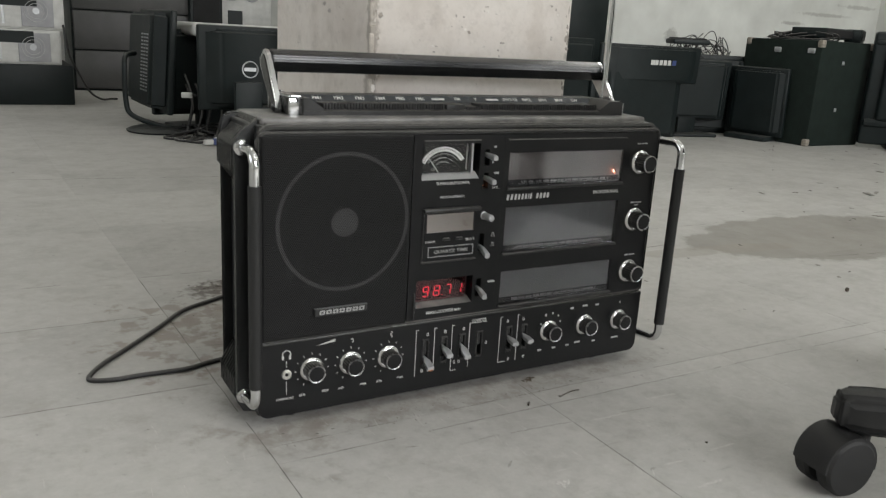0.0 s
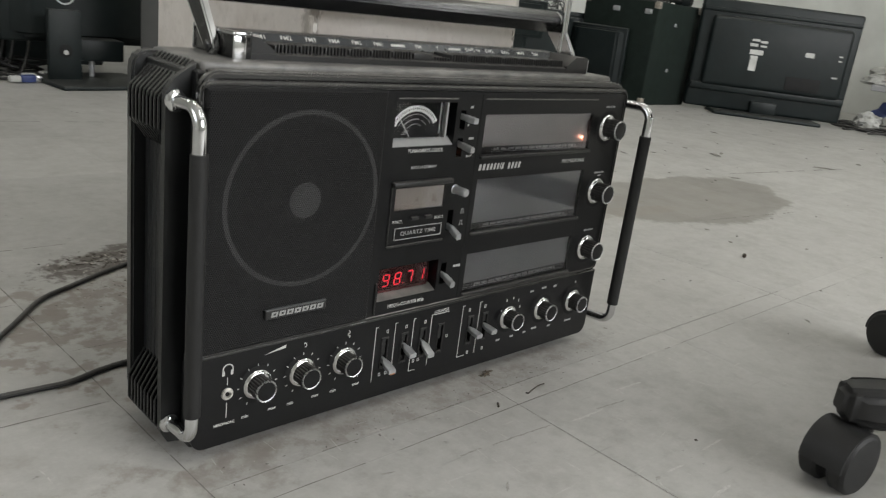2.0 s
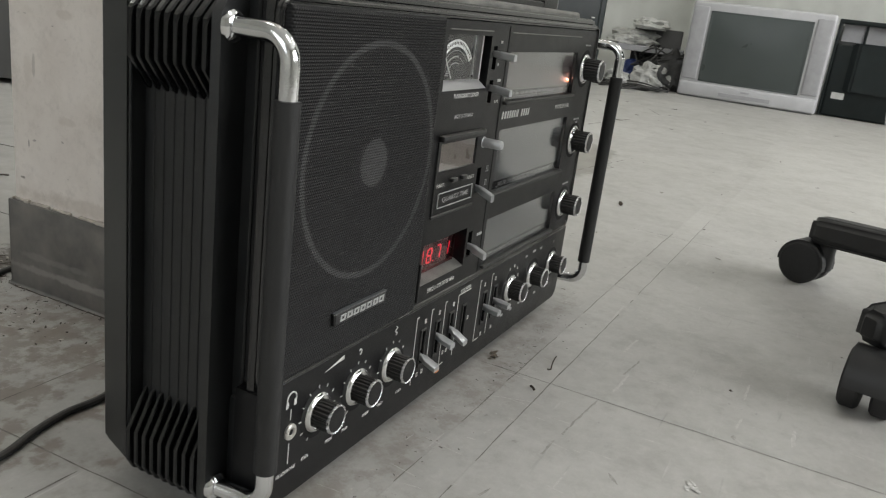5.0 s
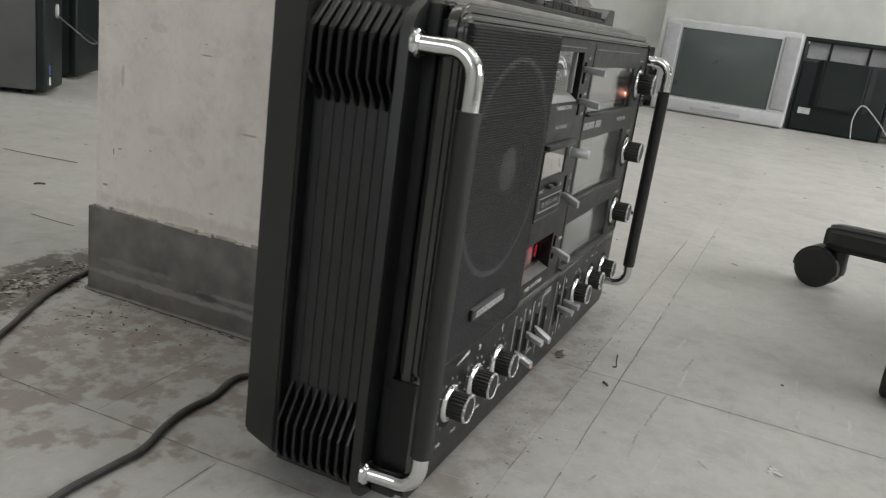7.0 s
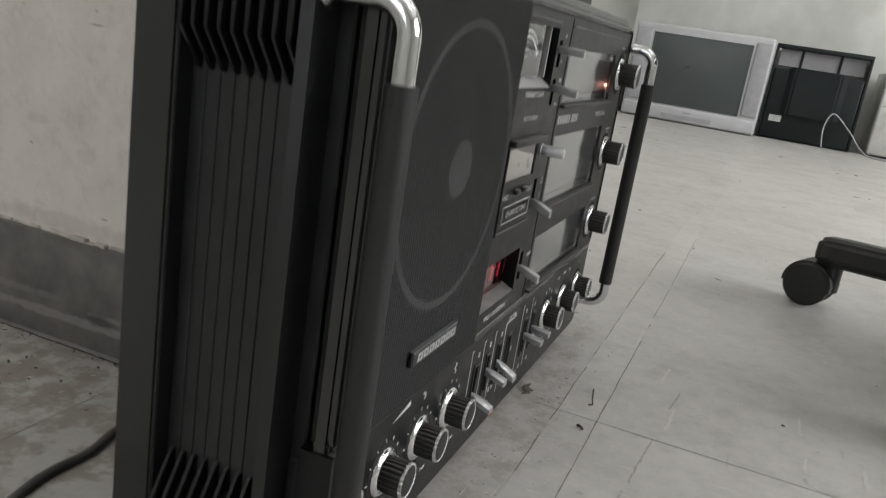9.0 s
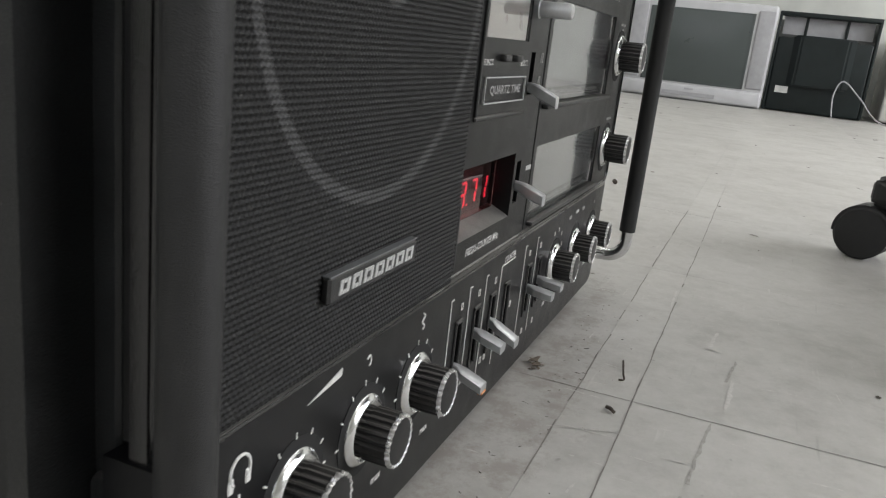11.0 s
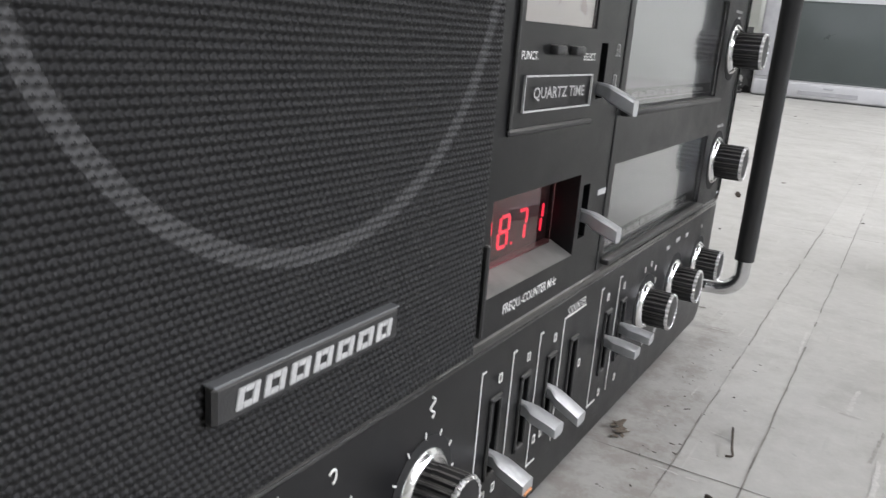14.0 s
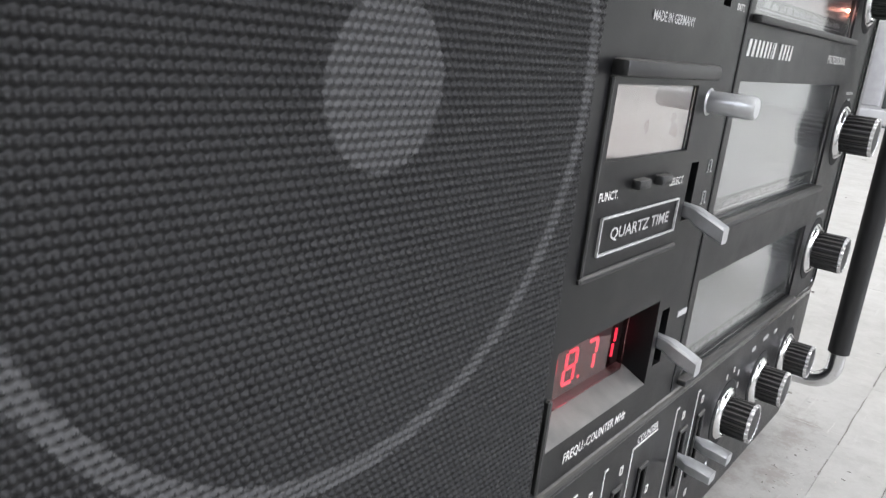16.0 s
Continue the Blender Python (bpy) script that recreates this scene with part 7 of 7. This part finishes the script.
for _ in range(190):
    x, y = 0.12 + rnd.gauss(0, 0.04), 0.35 + rnd.gauss(0, 0.05)
    if x < 0.166:
        flake(rnd.choice((crumbs, pale)), x, y, rnd.uniform(0.0003, 0.0011))
for _ in range(160):
    x, y = rnd.uniform(0.02, 0.5), -0.012 - abs(rnd.gauss(0, 0.02))
    flake(rnd.choice((crumbs, pale)), x, y, rnd.uniform(0.0002, 0.0006))
for _ in range(140):
    flake(rnd.choice((crumbs, crumbs, pale)), 0.163 - abs(rnd.gauss(0, 0.006)), rnd.uniform(0.13, 0.45), rnd.uniform(0.0004, 0.0013))
solid("floor_grit", crumbs, CHIP, "grit and crumbs scattered over the tiles", "debris", kind="stuff", smooth=False)
solid("plaster_crumbs", pale, FLAKEPALE, "pale plaster flakes fallen on the tiles", "debris", kind="stuff", smooth=False)


# ---- floor tiles ----
SCUFF = surface("pale_scuff", (0.47, 0.46, 0.437), 0.6, var=0.15, scale=300, bump=0)
GREYSCUFF = surface("grey_scuff", (0.31, 0.3, 0.277), 0.6, var=0.25, scale=200, bump=0)
SEAM = surface("seam_dirt", (0.205, 0.194, 0.176), 0.9, var=0.45, scale=60, bump=0, world_space=True)


def ribbon(bm, x0, y0, x1, y1, width, z, gaps=0.0, step=0.012, wander=0.0004):
    """A thin uneven streak over the floor, broken where chance has it."""
    a, b = Vector((x0, y0)), Vector((x1, y1))
    n = max(2, int((b - a).length / step))
    side = (b - a).normalized().orthogonal()
    last, off = None, 0.0
    run = 0
    for k in range(n + 1):
        off = off * 0.7 + rnd.uniform(-wander, wander)
        w = 0.75 * width * rnd.uniform(0.5, 1.0) * (0.25 if k in (0, n) else 1)
        c = a + (b - a) * (k / n) + side * off
        pair = [bm.verts.new((*(c + side * w / 2), z)), bm.verts.new((*(c - side * w / 2), z))]
        if run <= 0 and rnd.random() < gaps * 0.22:
            run = rnd.randint(1, 4)
        if last and run <= 0:
            bm.faces.new((last[0], last[1], pair[1], pair[0]))
        run -= 1
        last = pair
    return bm


def lean_x(y):
    """The joint beside the radio, which runs a little out of square."""
    return -0.003 - 0.036 * (y - 0.2)


def floor_marks():
    # dirt that has settled in the joints
    for x0, y0, x1, y1, w, gaps in (
        (lean_x(0.54), 0.54, lean_x(0.366), 0.366, 0.0022, 0.3), (lean_x(0.366), 0.366, lean_x(0.23), 0.23, 0.0017, 0.2), (lean_x(0.23), 0.23, lean_x(-0.45), -0.45, 0.0018, 0.12),
        (0.315, -0.01, 0.315, -0.9, 0.0012, 0.05), (0.03, -0.067, 0.6, -0.067, 0.0014, 0.1), (0.6, -0.067, 1.1, -0.067, 0.0013, 0.5),
        (0.02, -0.035, 0.38, -0.035, 0.0015, 0.3), (0.38, -0.035, 0.6, -0.035, 0.0013, 0.8), (0.6, -0.035, 0.95, -0.035, 0.0015, 0.5),
        (-0.45, 0.366, -0.01, 0.366, 0.0022, 0.15), (-0.016, 0.54, 0.1, 0.54, 0.0026, 0.2), (-0.3, 0.54, -0.074, 0.54, 0.002, 0.5),
        (-0.6, 0.126, -0.004, 0.126, 0.0022, 0.1), (-0.004, 0.234, 0.122, 0.234, 0.0014, 0.3),
        (-0.3, 1.41, 0.45, 1.325, 0.004, 0.8), (-0.55, -0.179, 0.0, -0.179, 0.0018, 0.2), (0.9, 0.545, 1.4, 0.54, 0.0016, 0.8), (0.92, 0.2, 0.925, -0.1, 0.0014, 0.8),
        (1.8, 0.505, 2.07, 0.467, 0.008, 0.2), (2.07, 0.467, 2.4, 0.422, 0.01, 0.3), (2.86, 0.473, 2.67, 0.38, 0.006, 0.3), (1.0, 0.43, 0.9, 0.42, 0.004, 0.4), (1.25, 0.25, 1.6, 0.2, 0.004, 0.5),
    ):
        ob = part("joint_dirt", ribbon(bmesh.new(), x0, y0, x1, y1, w, 0.0003, gaps), SEAM, FLOOR, smooth=False)
    ribbon(crack := bmesh.new(), 0.1568, 0.415, 0.164, 0.13, 0.003, 0.0003, 0.1, 0.006, 0.0008)
    part("foot_crack", crack, CHIP, FLOOR, smooth=False)
    # dull grey rubs
    bm = bmesh.new()
    for x0, y0, x1, y1, w in ((0.313, -0.11, 0.198, -0.101, 0.003), (0.14, -0.089, 0.116, -0.085, 0.004), (0.42, -0.118, 0.37, -0.114, 0.003), (0.33, -0.217, 0.322, -0.219, 0.008), (0.21, -0.15, 0.2, -0.16, 0.004), (0.13, -0.21, 0.12, -0.22, 0.004)):
        ribbon(bm, x0, y0, x1, y1, w, 0.00032, 0.6, 0.004, w * 0.2)
    tagged(part("grey_rubs", bm, GREYSCUFF, FLOOR, smooth=False), kind="stuff")
    # pale scrapes
    bm = bmesh.new()
    for x0, y0, x1, y1, w in (
        (0.236, -0.199, 0.23, -0.209, 0.01), (0.342, -0.218, 0.366, -0.219, 0.004), (0.403, -0.216, 0.441, -0.216, 0.004), (0.342, -0.261, 0.374, -0.26, 0.005), (0.337, -0.116, 0.384, -0.117, 0.0045),
        (0.43, -0.1, 0.472, -0.103, 0.004), (0.264, -0.039, 0.265, -0.066, 0.0018), (0.188, -0.036, 0.189, -0.056, 0.0018), (0.169, -0.024, 0.164, -0.057, 0.0018), (0.109, -0.041, 0.111, -0.053, 0.0016), (0.258, -0.031, 0.272, -0.066, 0.0016), (0.124, -0.022, 0.121, -0.043, 0.0015),
        (0.222, -0.099, 0.22, -0.117, 0.0016), (0.251, -0.076, 0.25, -0.087, 0.0018), (0.229, -0.126, 0.229, -0.148, 0.0016), (0.275, -0.158, 0.276, -0.173, 0.0018), (0.498, -0.0655, 0.56, -0.0645, 0.003),
        (0.54, -0.085, 0.539, -0.107, 0.0014), (0.532, -0.13, 0.538, -0.152, 0.0022), (0.226, -0.072, 0.226, -0.082, 0.0014), (0.29, -0.084, 0.29, -0.095, 0.0014), (0.325, -0.219, 0.317, -0.23, 0.002), 
    ):
        ribbon(bm, x0, y0, x1, y1, w, 0.00035, 0.15, 0.004, w * 0.15)
    for _ in range(150):
        x, y = rnd.uniform(-0.35, 0.75), rnd.uniform(-0.32, 0.0) if rnd.random() < 0.8 else rnd.uniform(-0.3, 0.45)
        if (-0.03 < x < 0.54 and y > -0.012) or (x > 0.15 and y > 0):
            continue
        a = rnd.choice((1.57, 1.57, 1.57, 1.57, 0.0)) + rnd.gauss(0, 0.1)
        l = rnd.uniform(0.006, 0.028)
        ribbon(bm, x, y, x + l * math.cos(a), y + l * math.sin(a), rnd.uniform(0.0008, 0.0022), 0.00035, 0.35, 0.003, 0.0003)
    ob = part("scrape_marks", bm, SCUFF, FLOOR, smooth=False)
    tagged(ob, kind="stuff")


floor_marks()


def tiles():
    T, gap = 0.305, 0.00016
    shapes = {}

    def tile_mesh(w, d):
        if (w, d) not in shapes:
            shapes[w, d] = mesh_of("tile", box((gap / 2, gap / 2, -0.004), (w - gap / 2, d - gap / 2, 0.0)), VINYL, smooth=False)
        return shapes[w, d]

    def cut_mesh(x0, x1, y0, y1, cut):
        """A tile cut along the leaning joint at its east or west edge."""
        bm = box((x0 + gap / 2, y0 + gap / 2, -0.004), (x1 - gap / 2, y1 - gap / 2, 0.0))
        for v in bm.verts:
            if (v.co.x > (x0 + x1) / 2) == (cut == "east"):
                v.co.x += lean_x(v.co.y) - (x1 if cut == "east" else x0)
        bmesh.ops.translate(bm, verts=bm.verts[:], vec=(-x0, -y0, 0))
        return mesh_of("tile", bm, VINYL, smooth=False)
    far = bmesh.new()
    east = [-0.067 - T * j for j in range(12, 0, -1)] + [-0.067, -0.035] + [-0.035 + T * j for j in range(1, 17)]
    # west of the radio the courses are cut and run out of step
    west = [0.126 - T * j for j in range(12, 0, -1)] + [0.126, 0.366, 0.54] + [0.845 + T * j for j in range(14)]
    columns = [(-0.003 - T * (k + 1), -0.003 - T * k, west) for k in range(10, -1, -1)] + [(-0.003, 0.315, east)] + [(0.315 + T * k, 0.315 + T * (k + 1), east) for k in range(15)]
    for x0, x1, ys in columns:
        cut = "east" if abs(x1 + 0.003) < 1e-6 else "west" if abs(x0 + 0.003) < 1e-6 else ""
        for y, y1 in zip(ys, ys[1:]):
            if cut or (-1.3 < x0 < 4.0 and -1.0 < y < 2.8):
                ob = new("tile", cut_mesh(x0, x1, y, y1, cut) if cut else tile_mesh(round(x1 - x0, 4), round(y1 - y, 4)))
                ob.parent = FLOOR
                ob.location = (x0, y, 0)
            else:
                add_box(far, (x0 + gap / 2, y + gap / 2, -0.004), (x1 - gap / 2, y1 - gap / 2, 0))
    ob = part("far_tiles", far, VINYL, FLOOR, smooth=False)
    tagged(ob, kind="stuff")


tiles()
